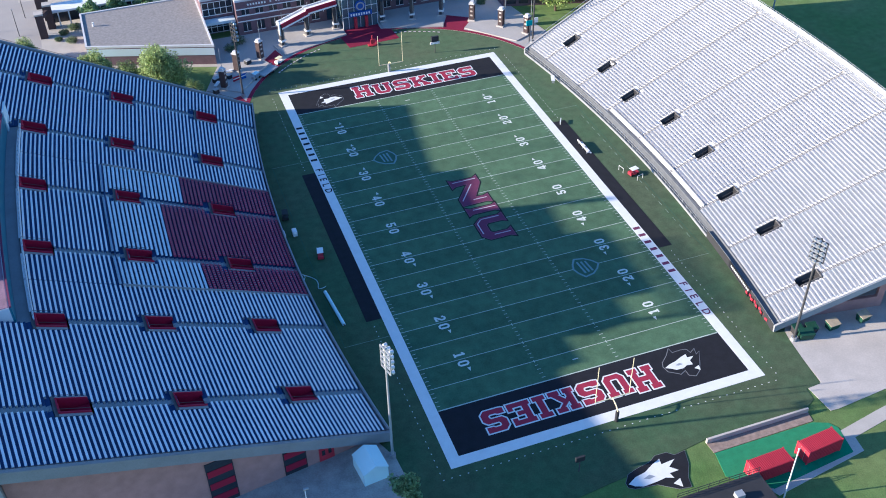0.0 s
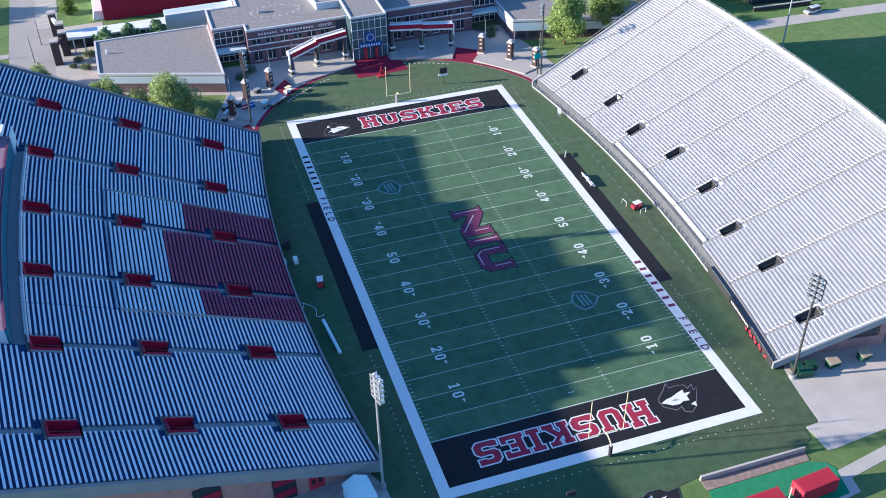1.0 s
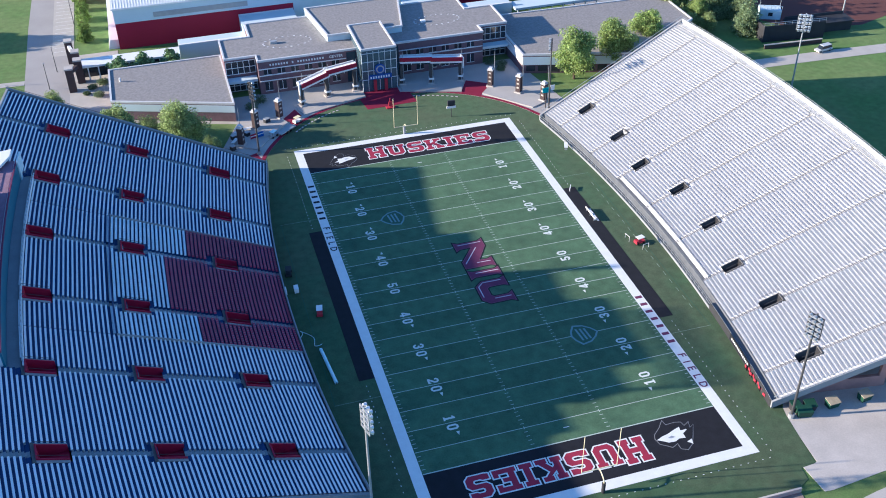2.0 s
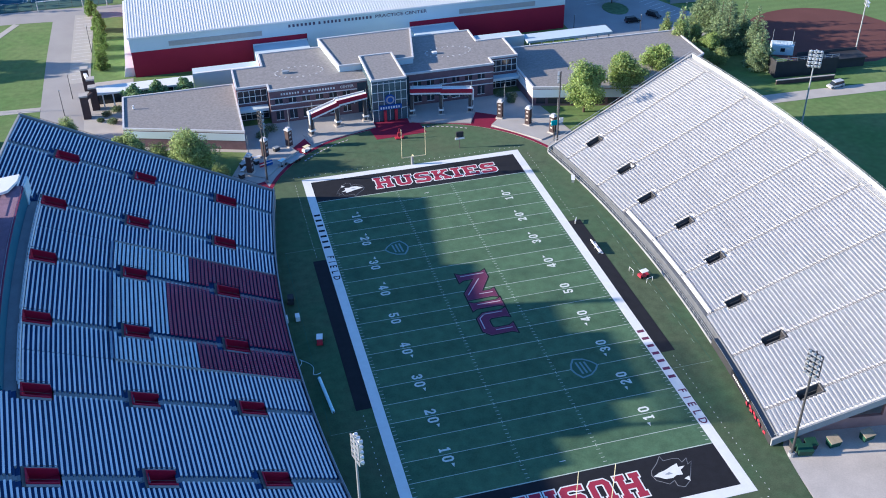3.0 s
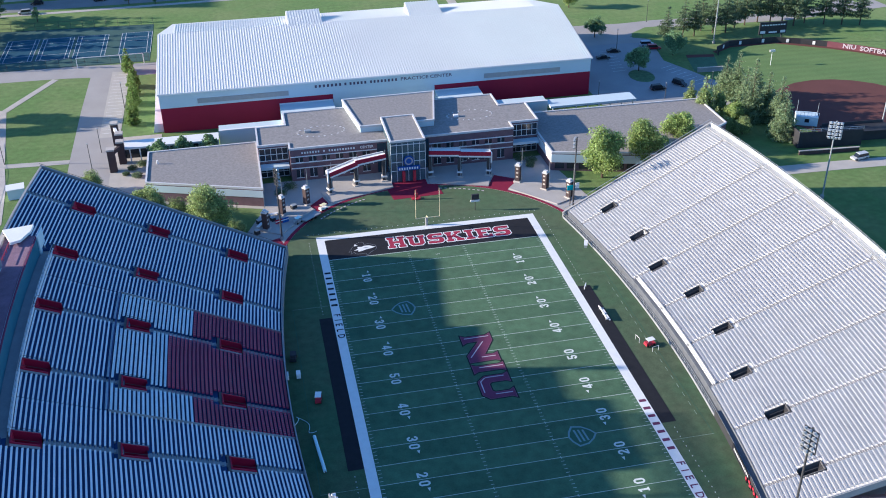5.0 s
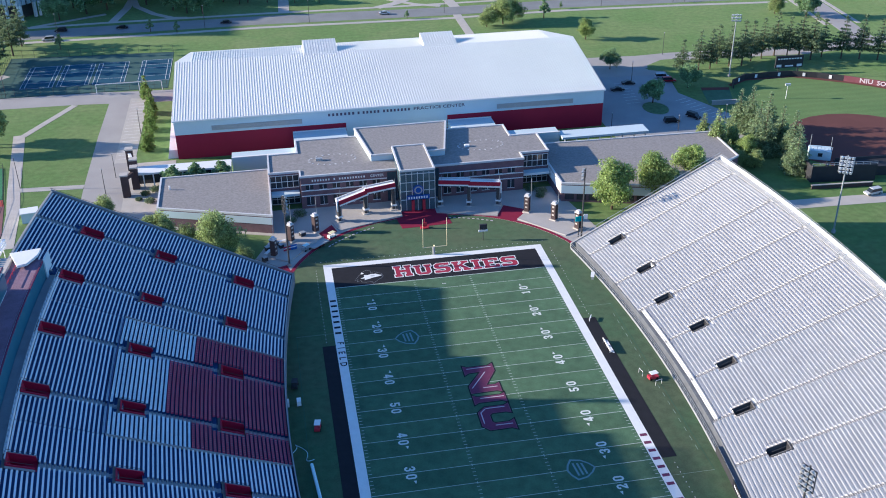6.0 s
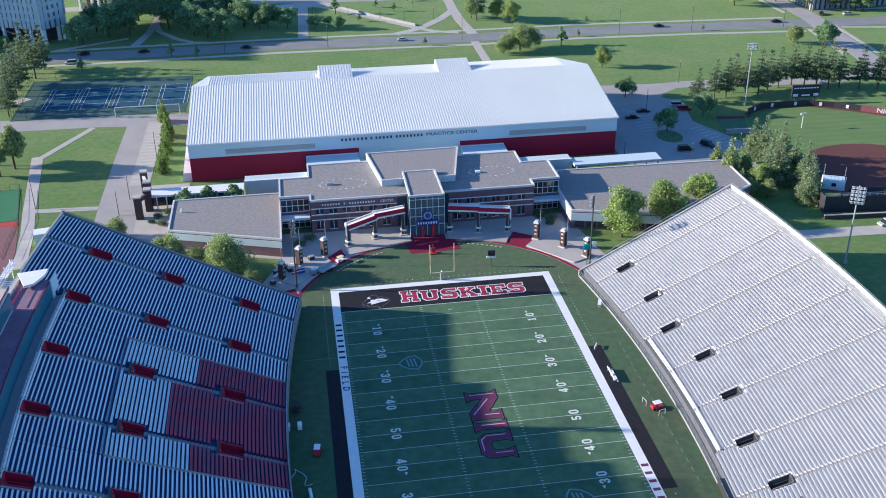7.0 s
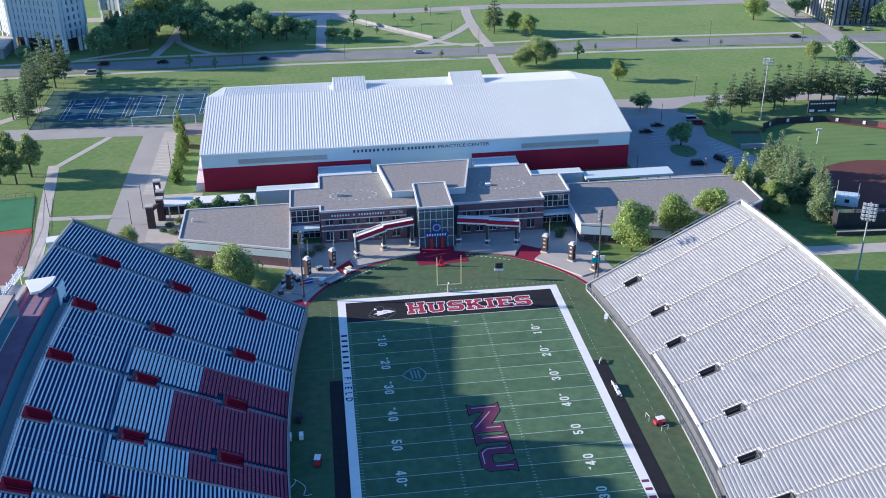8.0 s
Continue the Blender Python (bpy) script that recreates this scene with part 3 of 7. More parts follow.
# dashed coaching line outside the border
dash = Shape()
for i in range(90):
    y = -57 + i * 1.25
    if abs(y) > 23.5:
        for x in (-28.0, 28.0):
            dash.box(x - 0.055, x + 0.055, y, y + 0.22, 0.03, 0.072)
for i in range(45):
    x = -28 + i * 1.25
    for y in (-58.2, 58.2):
        dash.box(x, x + 0.22, y - 0.055, y + 0.055, 0.03, 0.072)
part("dashed_line", dash, M_WHITE, pitch, "white dashed restraining line", kind="stuff")
# numerals
DIGIT = {
    "0": [(2, 0), (4.6, 0), (6.4, 2), (6.4, 8), (4.6, 10), (2, 10), (0.2, 8), (0.2, 2), (2, 0), (2.7, 1.7), (2.1, 2.4), (2.1, 7.6), (2.7, 8.3), (3.9, 8.3), (4.5, 7.6), (4.5, 2.4), (3.9, 1.7), (2.7, 1.7)],
    "1": [(1.2, 0), (5.4, 0), (5.4, 1.5), (4.4, 1.5), (4.4, 10), (3.0, 10), (1.0, 8.6), (1.0, 7.2), (2.4, 7.6), (2.4, 1.5), (1.2, 1.5)],
    "2": [(0.3, 0), (6.3, 0), (6.3, 2.6), (5, 2.6), (5, 1.7), (2.9, 1.7), (6.2, 5.6), (6.2, 8.2), (4.6, 10), (2, 10), (0.4, 8.3), (0.4, 6.6), (2.2, 6.6), (2.2, 7.7), (2.7, 8.3), (3.9, 8.3), (4.3, 7.8), (4.3, 6.2), (0.3, 1.6)],
    "3": [(2, 0), (4.6, 0), (6.3, 1.8), (6.3, 4.2), (5.5, 5.1), (6.3, 6), (6.3, 8.2), (4.6, 10), (2, 10), (0.4, 8.3), (0.4, 6.9), (2.2, 6.9), (2.7, 8.3), (3.9, 8.3), (4.4, 7.7), (4.4, 6.4), (3.8, 5.9), (2.6, 5.9), (2.6, 4.3), (3.8, 4.3), (4.4, 3.7), (4.4, 2.3), (3.9, 1.7), (2.7, 1.7), (2.2, 3.1), (0.4, 3.1), (0.4, 1.7)],
    "4": [(3.5, 0), (5.4, 0), (5.4, 2), (6.5, 2), (6.5, 3.7), (5.4, 3.7), (5.4, 10), (3.3, 10), (0.1, 3.7), (0.1, 2), (3.5, 2), (3.5, 3.7), (2, 3.7), (3.5, 6.9), (3.5, 3.7), (3.5, 2)],
    "5": [(2, 0), (4.6, 0), (6.3, 1.8), (6.3, 4.6), (4.6, 6.2), (2.4, 6.2), (2.4, 8.3), (5.9, 8.3), (5.9, 10), (0.6, 10), (0.6, 4.6), (3.8, 4.6), (4.4, 4), (4.4, 2.3), (3.9, 1.7), (2.7, 1.7), (2.2, 3.1), (0.4, 3.1), (0.4, 1.7)],
}
glyph = {c: Shape().sheet([((a - 3.3) * 0.19, (b - 5) * 0.19) for a, b in pts], 0.0).mesh("numeral", M_NUMBER) for c, pts in DIGIT.items()}
for side in (-1, 1):
    for k, num in enumerate((10, 20, 30, 40, 50, 40, 30, 20, 10)):
        y = (40 - 10 * k) * YD
        for j, c in enumerate(str(num)):
            ob = new("numeral", glyph[c])
            ob.parent = pitch
            ob.matrix_basis = pose(side * 17.1, y + side * (-1, 1)[j] * 1.0, ZL + 0.006, 0, 0, 90 * side)
        if num != 50:
            sgn = 1 if y > 0 else -1
            yy = y + sgn * 2.1
            part("arrow_mark", Shape().sheet([(side * 16.6 - 0.28, yy), (side * 16.6 + 0.28, yy), (side * 16.6, yy + sgn * 0.85)], ZL), M_NUMBER, pitch)
# words
block_word("HUSKIES", (-10.3, 47.9), (1, 0), (0, 1), 28.9, 4.4, ((0.24, M_WHITE), (0.0, M_RED)), pitch, Z + 0.012, 1.5, 1.12)
block_word("HUSKIES", (10.2, -48.2), (-1, 0), (0, -1), 28.9, 4.4, ((0.24, M_WHITE), (0.0, M_RED)), pitch, Z + 0.012, 1.5, 1.12)
# middle letters: wine faces with a black edge and a pale bevel line, read from the west
MIDDLE = {
    "N": ([(0, 0), (2.9, 0), (2.35, 0.8), (2.25, 3.2), (6.6, 0), (8.9, 0), (8.75, 5.0), (9.2, 5.9), (6.4, 5.9), (6.85, 5.0), (6.75, 3.35), (2.4, 5.9), (-0.1, 5.9), (0.5, 5.0), (0.5, 0.8)],
          [((1.0, 0.6), (0.9, 5.5)), ((2.5, 4.0), (7.3, 0.5)), ((7.5, 2.6), (7.5, 5.4))]),
    "I": ([(9.7, 0), (12.4, 0), (11.9, 0.8), (11.9, 5.3), (12.4, 6.1), (9.7, 6.1), (10.2, 5.3), (10.2, 0.8)],
          [((10.7, 1.3), (10.7, 5.9))]),
    "U": ([(13.0, 6.05), (13.5, 5.2), (13.5, 1.5), (14.9, 0), (18.9, 0), (20.2, 1.2), (20.1, 5.2), (20.6, 6.05), (17.8, 6.05), (18.4, 5.2), (18.4, 2.4), (17.9, 1.95), (15.9, 1.95), (15.4, 2.5), (15.4, 5.2), (15.8, 6.05)],
          [((13.9, 1.6), (13.9, 5.2)), ((14.0, 1.5), (15.0, 0.5)), ((15.0, 0.5), (18.2, 0.5)), ((19.0, 2.4), (19.0, 5.6))]),
}
on_field = lambda pts: [(v - 2.35, 10.4 - u) for u, v in pts]
for face, strokes in MIDDLE.values():
    edge = part("letter", Shape().sheet(on_field(offset_poly(face, 0.30)), ZL + 0.006), M_BLACK, pitch, "black edged wine letter")
    part("letter_rim", Shape().sheet(on_field(offset_poly(face, 0.05)), ZL + 0.014), M_PALEW2, edge)
    part("letter_face", Shape().sheet(on_field(offset_poly(face, -0.03)), ZL + 0.022), M_WINE, edge)
    for a, b in strokes:
        a, b = Vector(a), Vector(b)
        n = Vector((-(b - a).y, (b - a).x)).normalized() * 0.10
        part("bevel_line", Shape().sheet(on_field([a - n, b - n, b + n, a + n]), ZL + 0.030), M_PALEW, edge)
# sideline words: a name as plain bars, then a word
for side, y0, m in ((-1, 40.3, M_BLACK), (1, -16.3, M_WINE)):
    for i in range(7):
        y = y0 - i * 2.16
        part("name_bar", Shape().box(side * 25.3 - 0.66, side * 25.3 + 0.66, y - 0.36, y + 0.36, Z - 0.02, ZL), m, pitch)
for side, y, m in ((-1, 19.6, M_BLACK), (1, -37.0, M_WINE)):
    for c, off in zip("FIELD", (3.9, 2.1, 0.4, -1.6, -3.7)):
        me = text_mesh(c, 1.95, 0.035)
        me.materials.clear()
        me.materials.append(m)
        ob = new("letter", me)
        ob.parent = pitch
        ob.matrix_basis = pose(side * 25.3, y + off, ZL + 0.003, 0, 0, -90)


def shield(x, y, turn):
    """A faint conference shield: plain outline with bars."""
    m = pose(x, y, 0, 0, 0, turn)
    sh = [(-2.7, 1.2), (-1.3, 2.1), (0, 2.5), (1.3, 2.1), (2.7, 1.2), (2.3, -0.6), (1.2, -1.9), (0, -2.7), (-1.2, -1.9), (-2.3, -0.6)]
    tr = lambda pts: [tuple((m @ Vector((a, b, 0))).xy) for a, b in pts]
    base = part("shield_mark", Shape().sheet(tr(sh), ZL + 0.002), M_PALEM, pitch, "pale shield outline painted on the turf")
    part("shield_face", Shape().sheet(tr([(a * 0.86, b * 0.86) for a, b in sh]), ZL + 0.010), M_MARK, base)
    for k in range(3):
        part("shield_bar", Shape().sheet(tr([(-1.6 + k * 0.1, 0.9 - k * 0.75), (1.6 - k * 0.1, 1.15 - k * 0.75), (1.6 - k * 0.1, 0.8 - k * 0.75), (-1.6 + k * 0.1, 0.55 - k * 0.75)]), ZL + 0.020), M_PALEM, base)


shield(-11.4, 22.9, -90)
shield(11.6, -22.9, 90)


EMBLEM = ([(-0.91, 0.36), (-0.51, 0.71), (-0.22, 1.06), (-0.18, 0.78), (0.28, 0.80), (0.54, 0.74), (0.60, 0.48), (0.88, 0.65), (0.79, 0.30), (1.02, 0.44), (0.70, -0.14), (0.43, -0.60), (0.10, -0.85), (-0.16, -0.72), (-0.17, -0.38), (-0.48, -0.53), (-0.68, -0.37), (-0.93, -0.20), (-1.0, 0.13)],
          [(-0.96, 0.04), (-0.65, 0.18), (-0.33, 0.25), (0.06, 0.41), (0.35, 0.50), (0.31, 0.28), (0.63, 0.27), (0.34, 0.08), (0.33, -0.19), (0.03, -0.15), (-0.18, -0.26), (-0.52, -0.24), (-0.72, -0.09)])
LAWN_EMBLEM = ([(-1.0, 0.06), (-0.79, 0.32), (-0.41, 0.43), (0.0, 0.50), (0.27, 0.66), (0.64, 0.65), (0.82, 0.48), (1.18, 0.52), (1.05, 0.06), (0.78, -0.37), (0.70, -0.70), (0.35, -0.65), (0.09, -0.47), (-0.17, -0.29), (-0.50, -0.25), (-0.84, -0.21), (-1.0, -0.10)],
               [(-0.94, 0.0), (-0.64, 0.16), (-0.30, 0.22), (0.04, 0.40), (0.33, 0.51), (0.29, 0.31), (0.74, 0.35), (0.46, 0.15), (0.66, -0.05), (0.36, -0.06), (0.40, -0.25), (0.17, -0.16), (-0.12, -0.20), (-0.57, -0.22), (-0.80, -0.13)])


def emblem(shape, x, y, s, turn, z, owner, rim):
    """The team emblem as plain shapes: a dark ragged field with a white wedge."""
    m = pose(x, y, 0, 0, 0, turn)
    tr = lambda pts: [tuple((m @ Vector((a * s, b * s, 0))).xy) for a, b in pts]
    out, white = shape
    base = part("emblem", Shape().sheet(offset_poly(tr(out), rim), z), M_RIM, owner, "grey and white team emblem as plain shapes")
    part("emblem_field", Shape().sheet(tr(out), z + 0.010), M_BLACK, base)
    part("emblem_wedge", Shape().sheet(tr(white), z + 0.020), M_WHITE, base)
    part("emblem_wedge", Shape().sheet(tr([(0.28, -0.42), (0.55, -0.32), (0.48, -0.62)]), z + 0.020), M_WHITE, base)
    part("emblem_shade", Shape().sheet(tr([(-0.45, 0.02), (-0.22, 0.10), (-0.08, -0.02), (-0.30, -0.04)]), z + 0.028), M_GALV, base, "small grey mark")


emblem(EMBLEM, -16.3, 49.6, 3.2, 180, Z + 0.012, pitch, 0.09)
emblem(EMBLEM, 15.7, -50.0, 3.5, 0, Z + 0.012, pitch, 0.11)
# dark mats on the team areas
for sx in (-1, 1):
    m = thing("sideline_mat", "black rubber bench-area mat on the turf", "mat", kind="structure")
    part("mat_sheet", Shape().box(*sorted((sx * 26.25, sx * 28.95)), -22.86, 22.86, 0.04, 0.085), M_BLACK, m)
    part("mat_line", Shape().box(*sorted((sx * 26.25, sx * 34.0)), 27.36, 27.42, 0.03, 0.07), M_FAINT, m)
    part("mat_line", Shape().box(*sorted((sx * 26.25, sx * 34.0)), -27.44, -27.38, 0.03, 0.07), M_FAINT, m)
    part("mat_line", Shape().box(*sorted((sx * 33.9, sx * 34.0)), -27.5, 27.4, 0.03, 0.069), M_MARK, m)
for i in range(18):
    part("dash_mark", Shape().box(33.2, 33.27, -22 + i * 2.6, -20.8 + i * 2.6, 0.03, 0.071), M_FAINT, pitch)


# ---- grandstands ----
ROWD = 0.66                      # depth of one row


class Rake:
    """A stand of straight-chord rows on a wide arc that opens towards the field."""

    def __init__(self, side, radius, yc, front, z0, slope, depth, ends, aisles):
        self.side, self.R, self.yc, self.front, self.z0, self.m = side, radius, yc, front, z0, slope
        self.depth, self.ends, self.aisles = depth, ends, aisles
        self.cx = side * (front - radius)

    def at(self, s, deg, z=None, up=0.0):
        a = radians(deg)
        r = self.R + s
        return (self.cx + self.side * r * math.cos(a), self.yc + r * math.sin(a), self.z0 + self.m * s + up if z is None else z)

    def block(self, shape, s0, s1, a0, a1, z0, z1):
        """A block between two arcs and two rays; z0 and z1 are heights."""
        if self.side > 0:
            a0, a1 = a0, a1
            q = [self.at(s0, a0, z0), self.at(s1, a0, z0), self.at(s1, a1, z0), self.at(s0, a1, z0)]
        else:
            q = [self.at(s1, a0, z0), self.at(s0, a0, z0), self.at(s0, a1, z0), self.at(s1, a1, z0)]
        return shape.hexa(q + [(x, y, z1) for x, y, _ in q])

    def ramp(self, shape, s0, s1, a0, a1, low, high):
        """A block that follows the slope, from low to high over it."""
        order = [(s0, a0), (s1, a0), (s1, a1), (s0, a1)] if self.side > 0 else [(s1, a0), (s0, a0), (s0, a1), (s1, a1)]
        return shape.hexa([self.at(s, a, up=low) for s, a in order] + [self.at(s, a, up=high) for s, a in order])

    def band(self, shape, s0, s1, a0, a1, z0, z1, n=24):
        """A closed curved wall of n chords in one piece."""
        pts = []
        for i in range(n + 1):
            d = a0 + (a1 - a0) * i / n
            pts += [self.at(s0, d, z0), self.at(s1, d, z0), self.at(s1, d, z1), self.at(s0, d, z1)]
        f = [(0, 1, 2, 3), (4 * n + 3, 4 * n + 2, 4 * n + 1, 4 * n)]
        for i in range(n):
            for j in range(4):
                a, b = 4 * i + j, 4 * i + (j + 1) % 4
                f.append((a, a + 4, b + 4, b))
        if self.side < 0:
            f = [q[::-1] for q in f]
        return shape.add(pts, f)

    def stairs(self, shape, rows):
        """One stepped sheet with a sloping underside; rows are (s, height, first ray, last ray)."""
        pts, f = [], []
        for s, z, d0, d1 in rows:
            for ss in (s, s + ROWD):
                pts += [self.at(ss, d0, z), self.at(ss, d1, z), self.at(ss, d1, z - 0.7), self.at(ss, d0, z - 0.7)]
        n = len(pts) // 4
        for i in range(n - 1):
            for j in range(4):
                a, b = 4 * i + j, 4 * i + (j + 1) % 4
                f.append((a, b, b + 4, a + 4))
        f += [(3, 2, 1, 0), (4 * n - 4, 4 * n - 3, 4 * n - 2, 4 * n - 1)]
        if self.side > 0:
            f = [q[::-1] for q in f]
        return shape.add(pts, f)

    def deg(self, metres, s):
        return math.degrees(metres / (self.R + s))


def grandstand(rk, name, label, voms, vom_size, deck_m, bench_m, top_limit, seat_of, n_parts, vom_m):
    """Deck, benches, aisles and vomitories. voms: (s, aisle index); top_limit(deg) gives the depth of seating there."""
    st = thing(name, label, "grandstand")
    edges = [rk.ends[0]] + list(rk.aisles) + [rk.ends[1]]
    rows = int(rk.depth / ROWD)
    made = 0
    half_s, half_w = vom_size
    above = 1.1 if rk.side < 0 else 0.45
    high = 0.40 if rk.side < 0 else 0.30
    gap = 0.5 if rk.side < 0 else 0.30
    for sec in range(len(edges) - 1):
        e0, e1 = edges[sec], edges[sec + 1]
        deck, rest, caps = Shape(), Shape(), Shape()
        section = None
        pieces, treads = [], []
        for r in range(rows):
            s0 = r * ROWD
            sm = s0 + ROWD / 2
            lim = top_limit((e0 + e1) / 2)
            if s0 > lim:
                break
            zt = rk.z0 + rk.m * s0
            hit0 = any(k == sec - 1 and abs(sm - vs) < half_s for vs, k in voms)
            hit1 = any(k == sec and abs(sm - vs) < half_s for vs, k in voms)
            clear0 = any(k == sec - 1 and -half_s - 0.35 < sm - vs < half_s + above for vs, k in voms)
            clear1 = any(k == sec and -half_s - 0.35 < sm - vs < half_s + above for vs, k in voms)
            d0 = e0 + (rk.deg(half_w, sm) if hit0 else 0)
            d1 = e1 - (rk.deg(half_w, sm) if hit1 else 0)
            treads.append((s0, zt, d0, d1))
            g0 = 0.35 if sec == 0 else (half_w + gap if clear0 else gap)
            g1 = 0.35 if sec == len(edges) - 2 else (half_w + gap if clear1 else gap)
            b0, b1 = e0 + rk.deg(g0, sm), e1 - rk.deg(g1, sm)
            pieces.append((s0, zt, b0, b1))
        rk.stairs(deck, treads)
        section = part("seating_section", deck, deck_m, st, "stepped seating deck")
        for s0, zt, b0, b1 in pieces:
            for c0, c1, kind in seat_of(s0, b0, b1):
                if kind == "bench":
                    target = Shape() if made < n_parts else rest
                    rk.block(target, s0 + (0.30 if rk.side < 0 else 0.22), s0 + 0.60, c0, c1, zt + high, zt + high + 0.05)
                    if target is not rest:
                        part("bench", target, bench_m, section)
                        made += 1
                    for cc in (c0, c1) if rk.side < 0 else ():
                        rk.block(caps, s0 + 0.32, s0 + 0.58, cc - 0.012, cc + 0.012, zt, zt + 0.40)
                elif kind == "backed":
                    row = Shape()
                    rk.block(row, s0 + 0.14, s0 + 0.46, c0, c1, zt + 0.40, zt + 0.45)
                    rk.block(row, s0 + 0.48, s0 + 0.52, c0, c1, zt + 0.40, zt + 0.62)
                    part("backed_bench", row, M_BACKED, section, "pale backed bench row")
                else:
                    row, dots = Shape(), Shape()
                    n = max(1, int(radians(c1 - c0) * (rk.R + s0) / 0.56))
                    for i in range(n):
                        q0 = c0 + (c1 - c0) * i / n
                        q1 = c0 + (c1 - c0) * (i + 0.88) / n
                        rk.block(row, s0 + 0.12, s0 + 0.46, q0, q1, zt + 0.40, zt + 0.46)
                        rk.block(row, s0 + 0.47, s0 + 0.53, q0, q1, zt + 0.42, zt + 0.86)
                        rk.block(dots, s0 + 0.14, s0 + 0.50, q1 + (c1 - c0) * 0.03 / n, q1 + (c1 - c0) * 0.08 / n, zt + 0.30, zt + 0.58)
                    seat_row = part("chair_bank", row, M_CHAIR, section, "row of red folding chairs", kind="stuff")
                    part("armrest_line", dots, M_GALV, seat_row, "pale armrests", kind="stuff")
        if rest.v:
            part("benching", rest, bench_m, section, "pale aluminium bench planks", kind="stuff")
        if caps.v:
            part("bracket_line", caps, M_GALV, section, "grey bench end brackets", kind="stuff")
    # aisle half steps
    for k, a in enumerate(rk.aisles):
        steps, treads = Shape(), Shape()
        for r in range(rows):
            s0 = r * ROWD
            if s0 > top_limit(a) or any(kk == k and abs(s0 + ROWD / 2 - vs) < half_s for vs, kk in voms):
                continue
            w = rk.deg(0.68 * gap, s0)
            zt = rk.z0 + rk.m * s0
            rk.block(steps, s0 + ROWD * 0.55, s0 + ROWD, a - w, a + w, zt - 0.1, zt + rk.m * ROWD * 0.5)
            w = rk.deg(gap + 0.02, s0)
            rk.block(treads, s0 - 0.012, s0 + ROWD - 0.012, a - w, a + w, zt - 0.31, zt + 0.02)
        part("aisle_tread", treads, M_AISLE if rk.side < 0 else M_AISLEE, st, "grey concrete aisle", kind="stuff")
        part("aisle_steps", steps, M_CONC2 if rk.side < 0 else M_AISLEE, st, "concrete aisle half steps", kind="stuff")
    # vomitories
    for vs, k in voms:
        a = rk.aisles[k]
        w = rk.deg(half_w, vs)
        t = rk.deg(0.16, vs)
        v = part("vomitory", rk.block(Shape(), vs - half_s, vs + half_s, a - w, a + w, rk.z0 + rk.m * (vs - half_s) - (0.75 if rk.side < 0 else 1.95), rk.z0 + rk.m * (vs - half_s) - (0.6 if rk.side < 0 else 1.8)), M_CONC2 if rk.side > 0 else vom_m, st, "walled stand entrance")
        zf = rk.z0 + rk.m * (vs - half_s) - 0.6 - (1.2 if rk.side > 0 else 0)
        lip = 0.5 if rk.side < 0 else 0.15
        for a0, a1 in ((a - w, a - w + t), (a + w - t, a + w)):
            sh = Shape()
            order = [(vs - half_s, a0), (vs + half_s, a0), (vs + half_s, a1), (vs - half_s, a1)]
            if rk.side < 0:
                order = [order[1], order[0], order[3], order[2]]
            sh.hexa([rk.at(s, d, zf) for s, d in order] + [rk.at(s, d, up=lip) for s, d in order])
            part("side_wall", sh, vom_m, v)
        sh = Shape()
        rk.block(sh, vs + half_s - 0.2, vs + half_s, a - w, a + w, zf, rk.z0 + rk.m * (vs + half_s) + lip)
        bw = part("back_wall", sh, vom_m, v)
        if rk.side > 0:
            # Flat near-black panel in place of the shade inside the tunnel.
            part("tunnel_opening", rk.block(Shape(), vs + half_s - 0.26, vs + half_s - 0.205, a - w + t, a + w - t, zf, rk.z0 + rk.m * (vs + half_s) - 0.15), M_DARK, bw, "dark panel for the shade in the tunnel")
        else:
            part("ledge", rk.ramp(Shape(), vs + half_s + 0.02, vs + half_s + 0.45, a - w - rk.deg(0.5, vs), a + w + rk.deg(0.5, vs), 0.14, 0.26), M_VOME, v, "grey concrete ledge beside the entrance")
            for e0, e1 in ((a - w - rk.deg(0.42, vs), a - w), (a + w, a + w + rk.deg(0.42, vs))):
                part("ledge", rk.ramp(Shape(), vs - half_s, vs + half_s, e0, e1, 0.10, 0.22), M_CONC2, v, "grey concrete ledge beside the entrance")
        for d in (a - w + t / 2, a + w - t / 2):
            p0, p1 = rk.at(vs - half_s, d, up=1.05), rk.at(vs + half_s, d, up=1.05)
            part("rail", Shape().tube(p0, p1, 0.035, n=5), M_POLE, v)
    return st


def rail_line(rk, st, s, d0, d1, up0, up1, m, n=60):
    """A pipe rail with posts along an arc."""
    sh = Shape()
    for i in range(n):
        a, b = d0 + (d1 - d0) * i / n, d0 + (d1 - d0) * (i + 1) / n
        for u in (up1, (up0 + up1) / 2):
            sh.tube(rk.at(s, a, up=u), rk.at(s, b, up=u), 0.035, n=4)
        sh.tube(rk.at(s, a, up=up0), rk.at(s, a, up=up1), 0.035, n=4)
    part("guard_rail", sh, m, st, "pipe guard rail", kind="stuff")


# west stand
WEST = Rake(-1, 310.0, 1.5, 37.2, 2.0, 0.44, 49.5, (-9.3, 8.97), [-7.6, -4.68, -1.72, 1.22, 4.25, 7.2])
PB0, PB1 = -4.68, 4.25            # rays between which the press box cuts into the seating


def west_limit(d):
    return 41.0 if PB0 - 0.6 < d < PB1 + 0.5 else 49.5


